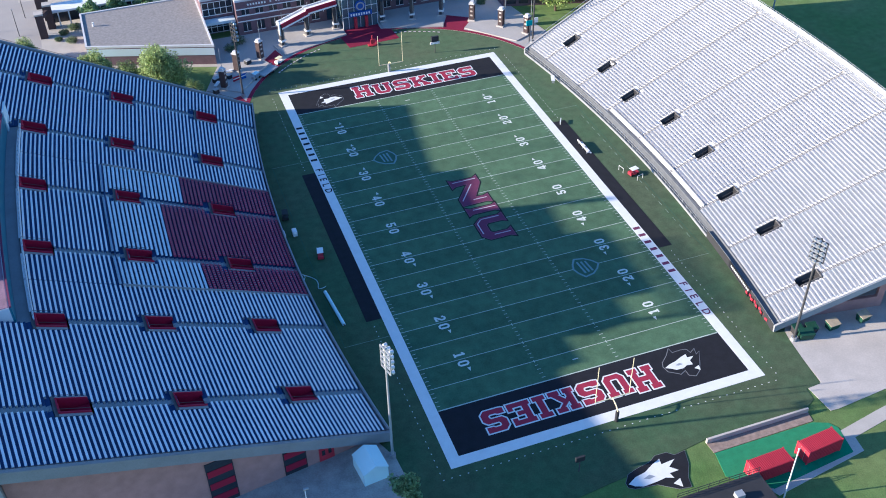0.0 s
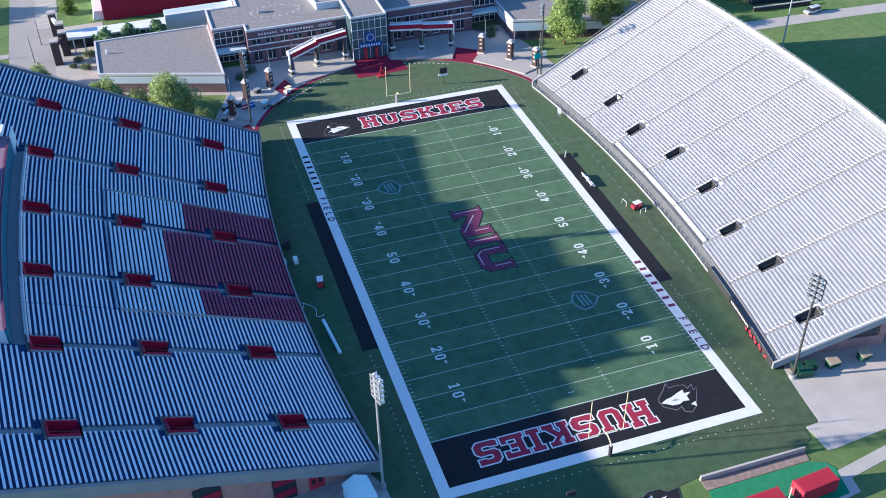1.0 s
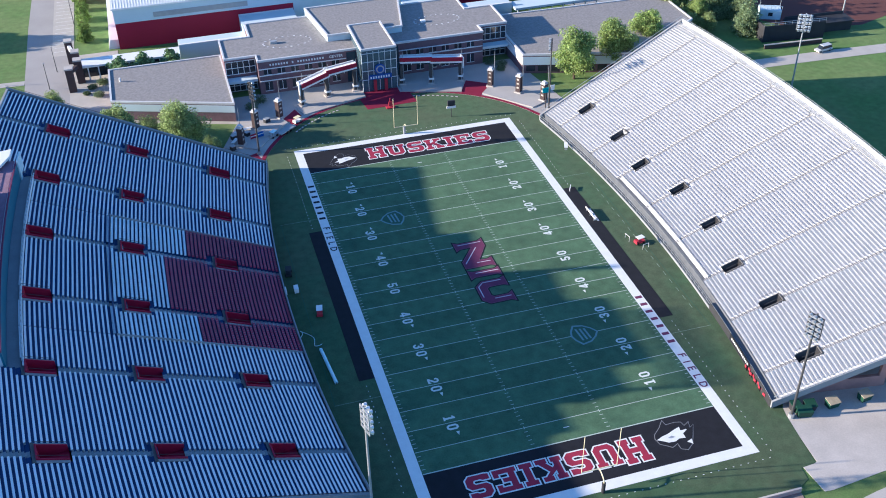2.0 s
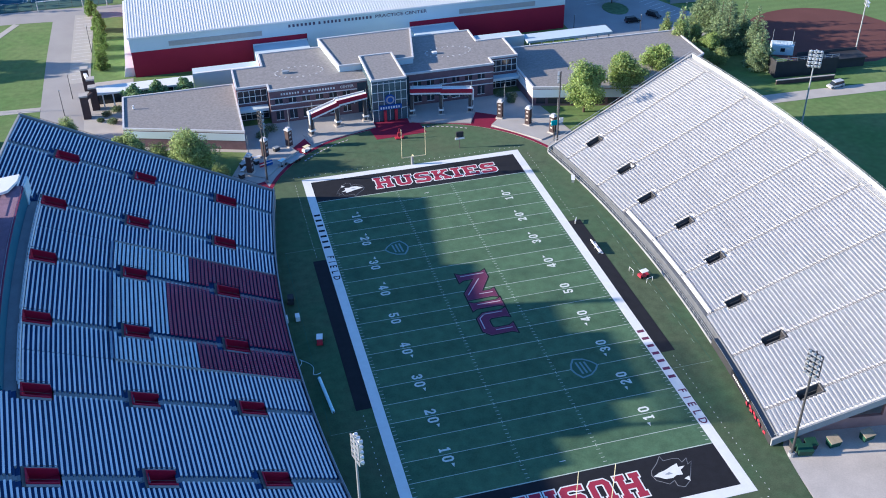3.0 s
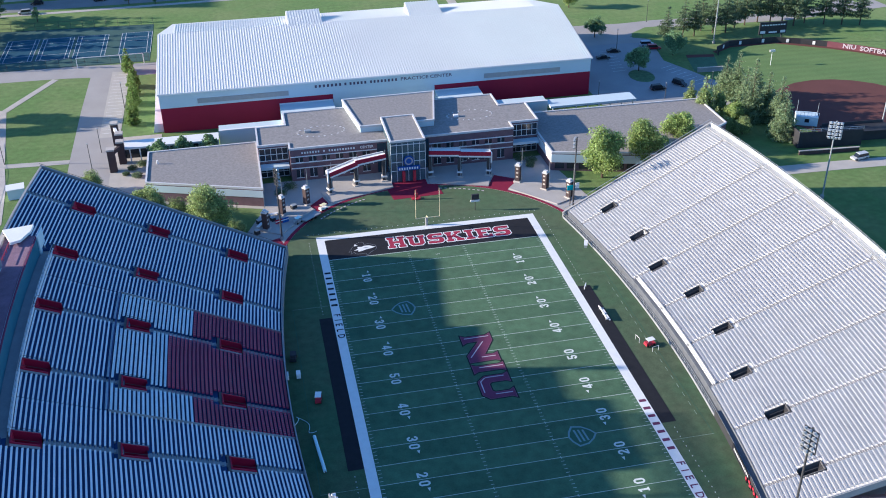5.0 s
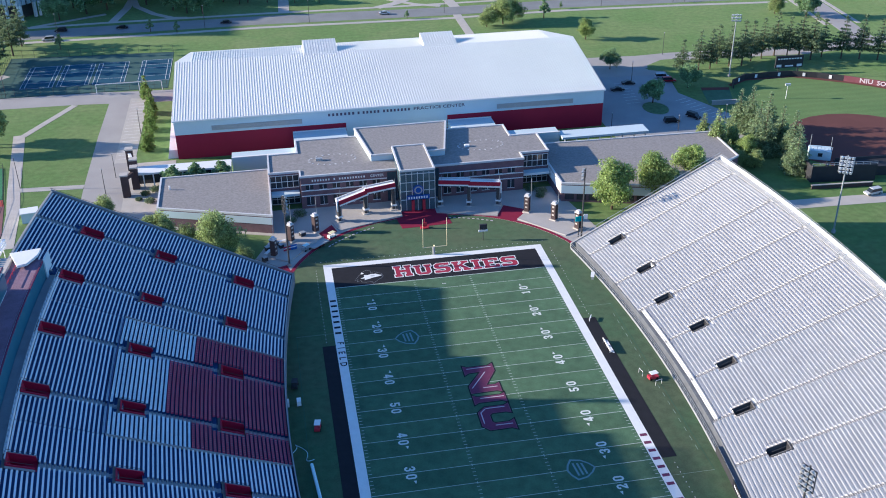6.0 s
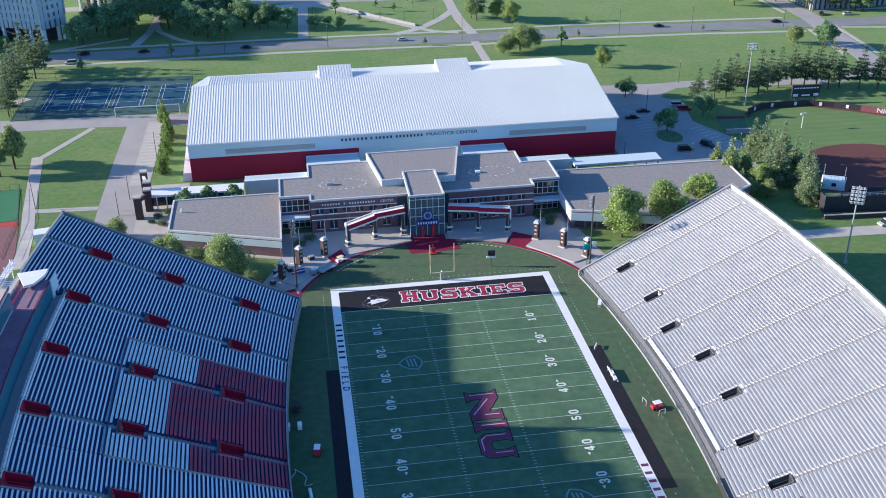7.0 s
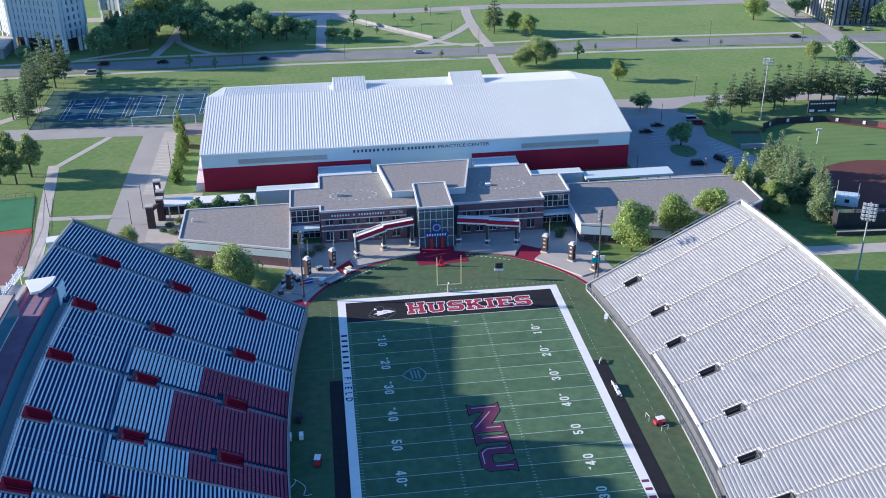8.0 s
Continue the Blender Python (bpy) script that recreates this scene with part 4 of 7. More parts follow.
def west_seats(s, b0, b1):
    """Splits a row into plain benches, backed benches and red chairs."""
    lo, hi = -3.1, 2.8
    cuts = sorted({b0, b1, *[c for c in (lo, hi) if b0 < c < b1], *[c for c in (-1.84, 1.07) if b0 < c < b1 and s < 28.4]})
    out = []
    for c0, c1 in zip(cuts, cuts[1:]):
        mid = (c0 + c1) / 2
        g = 0.02
        if lo < mid < hi and s < 28.4:
            red = s < (19.4 if -1.84 < mid < 1.07 else 15.6)
            out.append((c0 + g, c1 - g, "chair" if red else "backed"))
        else:
            out.append((c0 + g, c1 - g, "bench"))
    return out


voms_w = [(s, k) for k in range(6) for s in (9.3, 24.8, 39.1)]
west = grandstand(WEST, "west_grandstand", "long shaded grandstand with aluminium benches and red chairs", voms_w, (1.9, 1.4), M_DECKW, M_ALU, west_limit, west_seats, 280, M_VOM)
rk = WEST
# borders of the reserved block
for d in (-3.12, 2.82):
    part("divider_rail", rk.ramp(Shape(), 0.0, 28.4, d - 0.015, d + 0.015, 0.0, 0.5), M_CONC2, west, "low pale divider rail round the reserved seats")
sh = rk.band(Shape(), 28.4, 28.5, -3.12, 2.82, rk.z0 + rk.m * 28.4, rk.z0 + rk.m * 28.4 + 0.75, 12)
part("divider_rail", sh, M_DECKW, west, "low dark divider wall behind the reserved seats")
# end parapets and fascia
for d0, d1 in ((rk.ends[0] - 0.09, rk.ends[0]), (rk.ends[1], rk.ends[1] + 0.09)):
    part("end_parapet", rk.ramp(Shape(), -0.35, 49.9, d0, d1, -1.5, 0.45), M_CONCW, west, "grey concrete end parapet")
    part("end_rail", Shape().tube(rk.at(-0.5, (d0 + d1) / 2, up=0.85), rk.at(50, (d0 + d1) / 2, up=0.85), 0.04, n=6), M_POLE, west)
sh, cap = rk.band(Shape(), -0.35, 0.05, *rk.ends, 0.0, 2.0), rk.band(Shape(), -0.30, -0.05, *rk.ends, 2.0, 2.75)
part("front_wall", sh, M_CONCW, west, "grey concrete front wall")
part("front_parapet", cap, M_CONCW, west, "low front parapet")
rail_line(rk, west, -0.2, rk.ends[0], rk.ends[1], 0.9, 1.25, M_GALV)
for a, b in ((rk.ends[0], PB0), (PB1, rk.ends[1])):
    part("back_wall", rk.band(Shape(), 49.5, 49.9, a, b, 0.0, rk.z0 + rk.m * 49.5 + 0.5, 8), M_CONC2, west, "grey concrete back wall")
# brick building under the near end
inset = 1.4
n0 = rk.ends[0] + 0.28
sh = Shape()
q = [rk.at(2.5, n0), rk.at(49.4, n0)]
t = [rk.at(2.5, n0 + 0.1), rk.at(49.4, n0 + 0.1)]
sh.hexa([(q[1][0], q[1][1], 0), (q[0][0], q[0][1], 0), (t[0][0], t[0][1], 0), (t[1][0], t[1][1], 0), (q[1][0], q[1][1], q[1][2] - 0.9), (q[0][0], q[0][1], q[0][2] - 0.9), (t[0][0], t[0][1], t[0][2] - 0.9), (t[1][0], t[1][1], t[1][2] - 0.9)])
part("end_wall", sh, M_BRICK, west, "reddish brick end wall under the seating")
n1 = rk.ends[1] - 0.3
sh = Shape()
rk.ramp(sh, 2.5, 49.4, n1 - 0.1, n1, -1.1, -0.7)
q = [rk.at(2.5, n1), rk.at(49.4, n1)]
t = [rk.at(2.5, n1 - 0.1), rk.at(49.4, n1 - 0.1)]
sh.hexa([(t[1][0], t[1][1], 0), (t[0][0], t[0][1], 0), (q[0][0], q[0][1], 0), (q[1][0], q[1][1], 0), (t[1][0], t[1][1], t[1][2] - 0.9), (t[0][0], t[0][1], t[0][2] - 0.9), (q[0][0], q[0][1], q[0][2] - 0.9), (q[1][0], q[1][1], q[1][2] - 0.9)])
part("end_wall", sh, M_BRICK, west, "reddish brick end wall under the seating")


def on_ray(s, d, z0, z1, width, depth, m, name, owner, label=""):
    """A panel standing on an end wall, facing away from the stand."""
    a, b = rk.at(s, d), rk.at(s + width, d)
    c = rk.at(s + width, d - rk.deg(depth, s))
    e = rk.at(s, d - rk.deg(depth, s))
    sh = Shape().hexa([(c[0], c[1], z0), (e[0], e[1], z0), (a[0], a[1], z0), (b[0], b[1], z0), (c[0], c[1], z1), (e[0], e[1], z1), (a[0], a[1], z1), (b[0], b[1], z1)])
    return part(name, sh, m, owner, label)


for s, wd, top in ((22.5, 3.8, 9.0), (12.2, 3.4, 5.4)):
    w = on_ray(s, n0, 0.2, top, wd, 0.12, M_GLASS, "window", west, "tall dark glazed opening with red panels")
    k = 0
    z = 1.0
    while z + 1.2 < top:
        on_ray(s + 0.15, n0 - 0.025, z, z + 1.25, wd - 0.3, 0.05, M_WALLR, "red_panel", w)
        z += 2.6
        k += 1
dr = on_ray(8.0, n0, 0.0, 2.7, 2.3, 0.10, M_REDP, "door", west, "red double door")
on_ray(8.4, n0 - 0.02, 1.2, 2.2, 0.5, 0.05, M_GLASS, "door_pane", dr)
on_ray(9.4, n0 - 0.02, 1.2, 2.2, 0.5, 0.05, M_GLASS, "door_pane", dr)

# press box on top of the west stand
box = thing("press_box", "blue glazed press box with white roof above the stand", "press box")
CORE0, CORE1 = -3.2, 2.4          # rays of the full height middle part
sh, gl = rk.band(Shape(), 43.6, 54.0, PB0, PB1, 0.0, 23.6, 8), rk.band(Shape(), 43.3, 43.6, PB0 + 0.01, PB1 - 0.01, 20.2, 23.5, 8)
part("front_walk", rk.band(Shape(), 41.0, 43.4, PB0, PB1, 19.0, 20.1, 8), M_CONC2, box, "concrete walk before the windows")
body = part("body", sh, M_ALUW, box, "pale metal clad body")
part("window_band", gl, M_TEAL, box, "blue window band")
part("wing_edge", rk.band(Shape(), 43.25, 43.5, PB0, PB1, 23.6, 23.85, 8), M_WINE, box, "maroon roof edge")
for k in range(8):
    p = rk.at(47.5, CORE1 + 0.2 + k * 0.23, 23.6)
    part("roof_rail_post", Shape().tube(p, (p[0], p[1], 24.5), 0.05, n=5), M_REDP, box)
part("wing_rail", rk.band(Shape(), 47.45, 47.55, CORE1 + 0.2, CORE1 + 1.85, 24.4, 24.5, 4), M_REDP, box, "maroon roof rail")
part("wing_roof", rk.band(Shape(), 49.0, 54.4, PB0, PB1, 23.6, 24.3, 8), M_CONC, box, "low pale rear wing roof")
rack = part("lamp_rack", rk.block(Shape(), 52.6, 52.9, 2.6, 5.3, 24.3, 24.5), M_TRIM, box, "long white rack of floodlights along the roof")
for k in range(6):
    p = rk.at(52.75, 2.62 + k * 0.53, 20.0)
    part("rack_post", Shape().tube(p, (p[0], p[1], 25.1), 0.09, n=5), M_TRIM, rack)
for j in range(3):
    for k in range(24):
        p = Vector(rk.at(52.5, 2.65 + k * 0.115, 23.8 + 0.55 * j))
        part("floodlight", Shape().tube(p, p + Vector((0.45, -0.1, -0.2)), 0.14, 0.29, 8), M_LAMP, rack)
core = part("upper_storey", rk.band(Shape(), 47.3, 54.0, CORE0, CORE1, 23.6, 28.2, 8), M_ALUW, box, "pale metal clad upper storey")
part("upper_window_band", rk.band(Shape(), 47.0, 47.3, CORE0 + 0.01, CORE1 - 0.01, 24.4, 27.4, 8), M_TEAL, core, "blue window band")
part("roof", rk.band(Shape(), 46.9, 54.6, CORE0, CORE1, 28.2, 28.5, 8), M_CONC, box, "pale flat roof")
part("roof_rail", rk.band(Shape(), 46.95, 47.1, CORE0, CORE1, 28.5, 28.7, 8), M_WINE, box, "maroon roof edge")
# Unseen block added so that the field shadow gets its longer step.
part("upper_deck", rk.band(Shape(), 48.5, 53.0, -1.95, 0.95, 28.5, 31.3, 4), M_ALUW, box, "unseen raised roof block sized by its field shadow")
ec = [(49.8, 4.46), (44.4, 4.70), (44.4, 4.28), (45.6, 3.75), (47.2, 3.62), (48.3, 4.0)]
part("end_canopy", Shape().prism([rk.at(q, d)[:2] for q, d in ec], 24.1, 24.6), M_TRIM, box, "white end roof slab")
part("end_screen", rk.band(Shape(), 43.0, 43.25, 4.05, 4.66, 20.1, 24.1, 4), M_WALLW, box, "pale blue end screen")
# Thin sheet over the body whose dark mauve includes the roof's shade.
part("roof_shade_sheet", rk.band(Shape(), 43.7, 49.0, PB0 + 0.02, PB1 - 0.02, 23.6, 23.68, 8), M_MAUVE, box, "mauve roof sheet with shade in its colour")
part("walk_parapet", rk.band(Shape(), 41.0, 41.2, PB0, PB1, 20.1, 20.7, 8), M_ALUW, box, "pale parapet of the front walk")
for k in range(40):
    p = rk.at(41.1, PB0 + 0.1 + k * 0.22, 20.7)
    part("walk_post", Shape().tube(p, (p[0], p[1], 21.4), 0.05, n=5), M_GALV, box)
part("walk_rail", rk.band(Shape(), 41.06, 41.14, PB0, PB1, 21.35, 21.43, 8), M_GALV, box)
# Unseen rack of big balls, added for the soft shadow on the field.
bank = part("light_bank", rk.block(Shape(), 52.0, 52.3, -3.0, 0.4, 33.5, 33.7), M_GALV, box, "added unseen rack casting a soft field shadow")
for j in range(4):
    for i in range(20):
        p = rk.at(51.7, -2.95 + i * 0.173, 32.2 + j * 0.95)
        part("floodlight", Shape().ball(p, 0.46, 0.8, 7, 4), M_LAMP, bank)
# Unseen masts under the rack; the thick one adds a shadow stripe.
for a0, wd, top in ((-2.92, 0.4, 33.5), (0.3, 0.1, 33.5), (-1.3, 0.1, 33.5)):
    p = rk.at(52.15, a0, 23.2)
    part("mast", Shape().tube(p, (p[0], p[1], top), wd, n=6), M_GALV, bank)
# Another unseen mast with boxes, added for the northern shadow stripe.
p = rk.at(50.0, 2.5, 23.2)
mast = part("antenna_mast", Shape().tube(p, (p[0], p[1], 33.4), 0.55, 0.4, 8), M_GALV, box, "added unseen mast casting a stripe of shade")
for j in range(3):
    part("antenna", Shape().obox((p[0] - 0.2, p[1], 30.6 + j), 0.4, 1.3, 0.7), M_TRIM, mast)

# east stand
EAST = Rake(1, 310.0, 1.5, 38.2, 1.8, 0.42, 36.6, (-9.35, 9.58), [-8.2, -5.65, -3.47, -1.15, 1.23, 3.52, 5.7, 8.26])
rk = EAST


def east_seats(s, b0, b1):
    mid = (b0 + b1) / 2
    if s < 1.3 and -3.5 < mid < 3.5:
        return []
    return [(b0 + 0.015, b1 - 0.015, "bench")]


voms_e = [(7.3, 0), (7.2, 1), (5.6, 2), (7.4, 3), (7.5, 4), (5.5, 5), (7.1, 6), (6.9, 7)]
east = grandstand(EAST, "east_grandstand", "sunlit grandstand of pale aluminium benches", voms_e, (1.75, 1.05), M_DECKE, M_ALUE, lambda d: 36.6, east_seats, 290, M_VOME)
for d0, d1 in ((rk.ends[0] - 0.07, rk.ends[0]), (rk.ends[1], rk.ends[1] + 0.07)):
    part("end_parapet", rk.ramp(Shape(), -1.2, 38.4, d0, d1, -1.1, 0.25), M_CONC2, east, "pale metal end fascia")
    part("end_rail", Shape().tube(rk.at(-1, (d0 + d1) / 2, up=1.1), rk.at(38, (d0 + d1) / 2, up=1.1), 0.06, n=6), M_GALV, east)
for d0, d1, top, walk_top, m in ((rk.ends[0], -4.6, 1.6, 1.35, M_BLKROOF), (-4.6, rk.ends[1], 0.55, 0.45, M_CONCW)):
    part("front_wall", rk.band(Shape(), -1.3, -1.1, d0, d1, 0.0, top, 36), m, east, "front wall along the field")
    part("front_walk", rk.band(Shape(), -1.1, 0.0, d0, d1, 0.0, walk_top, 36), M_FRONTW, east, "grey front walkway")
part("front_riser", rk.band(Shape(), -0.16, 0.0, *rk.ends, 0.0, 1.84, 72), M_FRONTW, east, "grey riser below the first row")
mid = rk.band(Shape(), 1.0, 1.22, -3.45, 3.45, 1.3, rk.z0 + rk.m * 1.2 + 0.3, 30)
part("inner_wall", mid, M_ALUE, east, "white low wall before the middle seats")
rail_line(rk, east, -1.2, rk.ends[0], rk.ends[1], -0.8, 0.35, M_GALV)
sh, bk = rk.band(Shape(), 36.6, 38.0, *rk.ends, rk.z0 + rk.m * 36.6 - 0.5, rk.z0 + rk.m * 36.6), rk.band(Shape(), 38.0, 38.18, *rk.ends, 0.0, rk.z0 + rk.m * 36.6 + 0.9)
part("top_walk", sh, M_ALUE, east, "pale top walkway")
part("back_wall", bk, M_TRIM, east, "white back wall")
part("middle_walk", rk.band(Shape(), 0.004, 0.72, -3.45, 3.45, 1.3, rk.z0 + 0.10, 30), M_FRONTW, east, "grey walkway before the middle seats")
for d in rk.aisles:
    for off in (-0.9, 0.9):
        hoop = Shape()
        a = d + rk.deg(off, 37)
        z = rk.z0 + rk.m * 36.6
        arch = [rk.at(37.0 - 0.65 * math.cos(math.pi * k / 6), a, z + 1.1 * math.sin(math.pi * k / 6)) for k in range(7)]
        for p, q in zip(arch, arch[1:]):
            hoop.tube(p, q, 0.07, n=5)
        part("aisle_hoop", hoop, M_GALV, east, "bent pipe rail at the head of an aisle")
rail_line(rk, east, 38.1, rk.ends[0], rk.ends[1], 0.1, 0.7, M_GALV)
rail_line(rk, east, 36.5, rk.ends[0], rk.ends[1], 0.0, 0.9, M_GALV)
n0 = rk.ends[0] + 0.4
for name, s0, s1, lo, hi in (("end_wall", 0.5, 9.5, 0.0, None), ("end_wall", 9.5, 18.0, 0.0, 2.3), ("end_wall", 18.0, 19.2, 0.0, None), ("end_wall", 26, 27, 0, None), ("end_wall", 33, 34, 0, None)):
    sh = Shape()
    o = [(s0, n0), (s1, n0), (s1, n0 + 0.1), (s0, n0 + 0.1)]
    sh.hexa([rk.at(s, d, lo) for s, d in o] + [rk.at(s, d, up=-0.6) if hi is None else rk.at(s, d, hi) for s, d in o])
    part(name, sh, M_BRICK, east, "reddish brick end wall with an open bay")
n1 = rk.ends[1] - 0.4
sh = Shape()
o = [(0.5, n1 - 0.1), (37.5, n1 - 0.1), (37.5, n1), (0.5, n1)]
sh.hexa([rk.at(s, d, 0) for s, d in o] + [rk.at(s, d, up=-0.6) for s, d in o])
part("end_wall", sh, M_BRICK, east, "reddish brick end wall")
# Near-black wall set behind the open bay as the shade under the seats.
sh = Shape()
o = [(9.0, n0 + 1.0), (37.5, n0 + 1.0), (37.5, n0 + 1.1), (9.0, n0 + 1.1)]
sh.hexa([rk.at(s, d, 0) for s, d in o] + [rk.at(s, d, up=-0.6) for s, d in o])
part("concourse_wall", sh, M_DARK, east, "near-black wall as the shade under the seating")
# banner on the front wall: unread writing as plain bars
ban = part("banner", rk.block(Shape(), -1.42, -1.34, -7.75, -6.25, 0.4, 1.75), M_BLACK, east, "black banner with plain white bars")
for i in range(12):
    a = -7.65 + i * 0.108
    part("banner_bar", rk.block(Shape(), -1.47, -1.44, a, a + 0.055, 0.95, 1.35), M_TRIM, ban)


# ---- plaza and halls at the north end ----
solid("pavement", Shape().prism(arc_turf(36.0)[::-1] + [(36.3, 41.5), (41, 47), (43, 58), (40, 76), (38, 88), (-38, 88), (-37, 74), (-42, 62), (-42, 47), (-36, 41.5)], -0.1, 0.07), M_PAVE, "light grey concrete plaza behind the end zone", "plaza")
ring = [p for p in arc_turf(36.0) if p[1] > 50]
plz = thing("plaza_paint", "dark red painted band and wedge on the plaza", "paint", kind="structure")
for a, b in zip(ring, ring[1:]):
    o = lambda p: (0.3 + (p[0] - 0.3) * 36.9 / 36.0, 41.5 + (p[1] - 41.5) * 36.9 / 36.0)
    part("red_band", Shape().sheet([a, b, o(b), o(a)], 0.085), M_PLAZARED, plz)
part("red_wedge", Shape().sheet([(-5.3, 71.4), (7.4, 71.8), (6.9, 77.3), (4.6, 77.8), (4.6, 80.9), (-4.3, 80.9), (-4.4, 77.6), (-6.0, 77.2)], 0.10), M_PLAZARED, plz)
part("red_wedge", Shape().sheet([(19.2, 73.0), (23.4, 69.9), (28.0, 75.4), (22.4, 79.2)], 0.10), M_PLAZARED, plz)
part("red_wedge", Shape().sheet([(-21.4, 73.2), (-24.5, 69.2), (-28, 70.5), (-22.5, 77.0)], 0.10), M_PLAZARED, plz)
part("red_wedge", Shape().sheet([(-33.5, 54.5), (-35.5, 53), (-38.5, 57), (-34.5, 58.5)], 0.10), M_PLAZARED, plz)
for i in range(13):
    t = radians(112 + i * 1.9)
    part("edge_bar", Shape().obox((0.3 + 34.3 * math.cos(t), 41.5 + 34.3 * math.sin(t), 0.06), 0.62, 0.3, 0.03, math.degrees(t) - 90), M_PALEW, plz)
for i in range(12):
    t = radians(60 + i * 2.0)
    part("edge_bar", Shape().obox((0.3 + 34.3 * math.cos(t), 41.5 + 34.3 * math.sin(t), 0.06), 0.62, 0.3, 0.03, math.degrees(t) - 90), M_PALEW, plz)
for pts in ([(-20.8, 73.2), (-4.3, 78.0), (-4.3, 83.0), (-14, 83), (-22.5, 79.0)], [(5.4, 78.0), (19.4, 73.2), (22.0, 80.2), (14, 82.5), (5.4, 83.6)], [(24.0, 70.6), (33.4, 59.6), (39.2, 62.2), (34, 70.5), (28.4, 75.6)], [(-25.2, 70.6), (-34, 59.8), (-39, 63.0), (-34.5, 71.8), (-27.5, 75.4)]):
    solid("pavement", Shape().prism(pts, 0.0, 0.32), M_PAVE, "raised concrete plaza platform with a sharp edge", "platform")


def pillar(x, y, brick=True, turn=0.0):
    p = thing("plaza_pillar", "brown brick plaza pillar with white cap and flagpole" if brick else "dark steel canopy pillar with concrete foot", "pillar", "plaza pillars", at=pose(x, y, 0.07, 0, 0, turn))
    part("foot", Shape().box(-0.9, 0.9, -0.9, 0.9, 0, 0.5), M_CONC, p)
    if brick:
        part("shaft", Shape().box(-0.62, 0.62, -0.62, 0.62, 0.5, 4.6), M_BRICKD, p, "brown brick shaft")
        part("cap", Shape().box(-0.72, 0.72, -0.72, 0.72, 4.6, 4.85).box(-0.42, 0.42, -0.42, 0.42, 4.85, 5.3), M_PARA, p, "pale stone cap")
        for z in (1.5, 2.6, 3.7):
            part("plaque", Shape().box(-0.30, 0.30, -0.67, -0.62, z, z + 0.42), M_CONC, p, "pale plaque")
        part("flagpole", Shape().tube((0.9, 0.3, 0), (0.9, 0.3, 9.5), 0.09, 0.05, 6), M_GALV, p)
    else:
        part("shaft", Shape().box(-0.5, 0.5, -0.5, 0.5, 0.5, 5.6), M_POLE, p, "dark steel shaft")
        part("collar", Shape().box(-0.7, 0.7, -0.7, 0.7, 1.4, 1.8), M_TRIM, p)
        part("flagpole", Shape().tube((0.3, -0.5, 0), (0.3, -0.5, 9.0), 0.09, 0.05, 6), M_GALV, p)


PIL_R = [(6.2, 82.1), (13.5, 80.3), (21.1, 79.5), (27.35, 74.0), (32.9, 68.3), (37.3, 62.4)]
PIL_L = [(-5.85, 82.3), (-13.2, 81.3), (-20.3, 78.2), (-26.65, 73.8), (-32.9, 70.0), (-37.2, 63.2)]
for lst in (PIL_R, PIL_L):
    for i, (x, y) in enumerate(lst):
        pillar(x, y, i > 2, (-1 if x < 0 else 1) * -12 * i)


def canopy(a, b, tilt, z):
    """One red canopy bay between two pillars."""
    a, b = Vector(a), Vector(b)
    d = b - a
    ang = math.degrees(math.atan2(d.y, d.x))
    mid = (a + b) / 2
    c = thing("plaza_canopy", "white canopy beam with dark red fascia over the plaza", "canopy", "plaza canopies", at=pose(mid.x, mid.y, z, 0, tilt, ang))
    L = d.length / 2 + 0.3
    part("fascia", Shape().box(-L, L, -1.15, -0.95, -0.1, 0.95), M_WALLR, c, "dark red front fascia")
    part("roof", Shape().box(-L, L, -0.95, 0.1, 0.60, 0.85), M_TRIM, c, "white canopy roof")
    part("lower_beam", Shape().box(-L, L, -1.12, -0.98, -0.55, -0.1), M_TRIM, c, "white lower beam")
    for i in range(9):
        x = -L + 0.3 + i * (2 * L - 0.6) / 8
        part("truss_bar", Shape().tube((x, -1.0, -0.4), (x + 0.5, 1.1, 0.5), 0.06, n=5), M_TRIM, c)
    part("rear_beam", Shape().box(-L, L, 1.0, 1.2, -0.2, 0.85), M_TRIM, c)
    for i in range(4):
        x = -L + 0.5 + i * (2 * L - 1) / 3
        part("hanger", Shape().box(x - 0.07, x + 0.07, 1.02, 1.16, -2.0, -0.2), M_TRIM, c)
    part("screen", Shape().box(-L, L, 1.05, 1.1, -1.9, -0.5), M_BLUEG, c, "bluish glass screen")


canopy(PIL_L[2], PIL_L[1], -6, 5.9)
canopy(PIL_L[1], PIL_L[0], -4, 6.9)
canopy(PIL_R[0], PIL_R[1], 0, 6.9)
canopy(PIL_R[1], PIL_R[2], 4, 6.4)
part("end_panel", Shape().box(-0.15, 0.15, -1.2, 1.2, -2.0, 0.9), M_TRIM, thing("canopy_end", "white end panel of the plaza canopy", "canopy", at=pose(PIL_L[2][0] - 0.4, PIL_L[2][1], 5.5)))
part("end_panel", Shape().box(-0.15, 0.15, -1.2, 1.2, -2.0, 0.9), M_TRIM, thing("canopy_end", "white end panel of the plaza canopy", "canopy", at=pose(PIL_R[2][0] + 0.4, PIL_R[2][1], 6.0)))

# sponsor sign as plain shapes
sg = thing("entry_sign", "round blue and white entry sign on red posts", "sign", at=pose(0.3, 80.6, 0.07))
for x in (-1.4, 1.4):
    part("post", Shape().box(x - 0.35, x + 0.35, -0.35, 0.35, 0, 3.1), M_REDP, sg, "red post")
part("bar_plate", Shape().box(-2.9, 2.9, -0.2, 0.2, 3.3, 4.4), M_BLUE, sg, "dark blue plate")
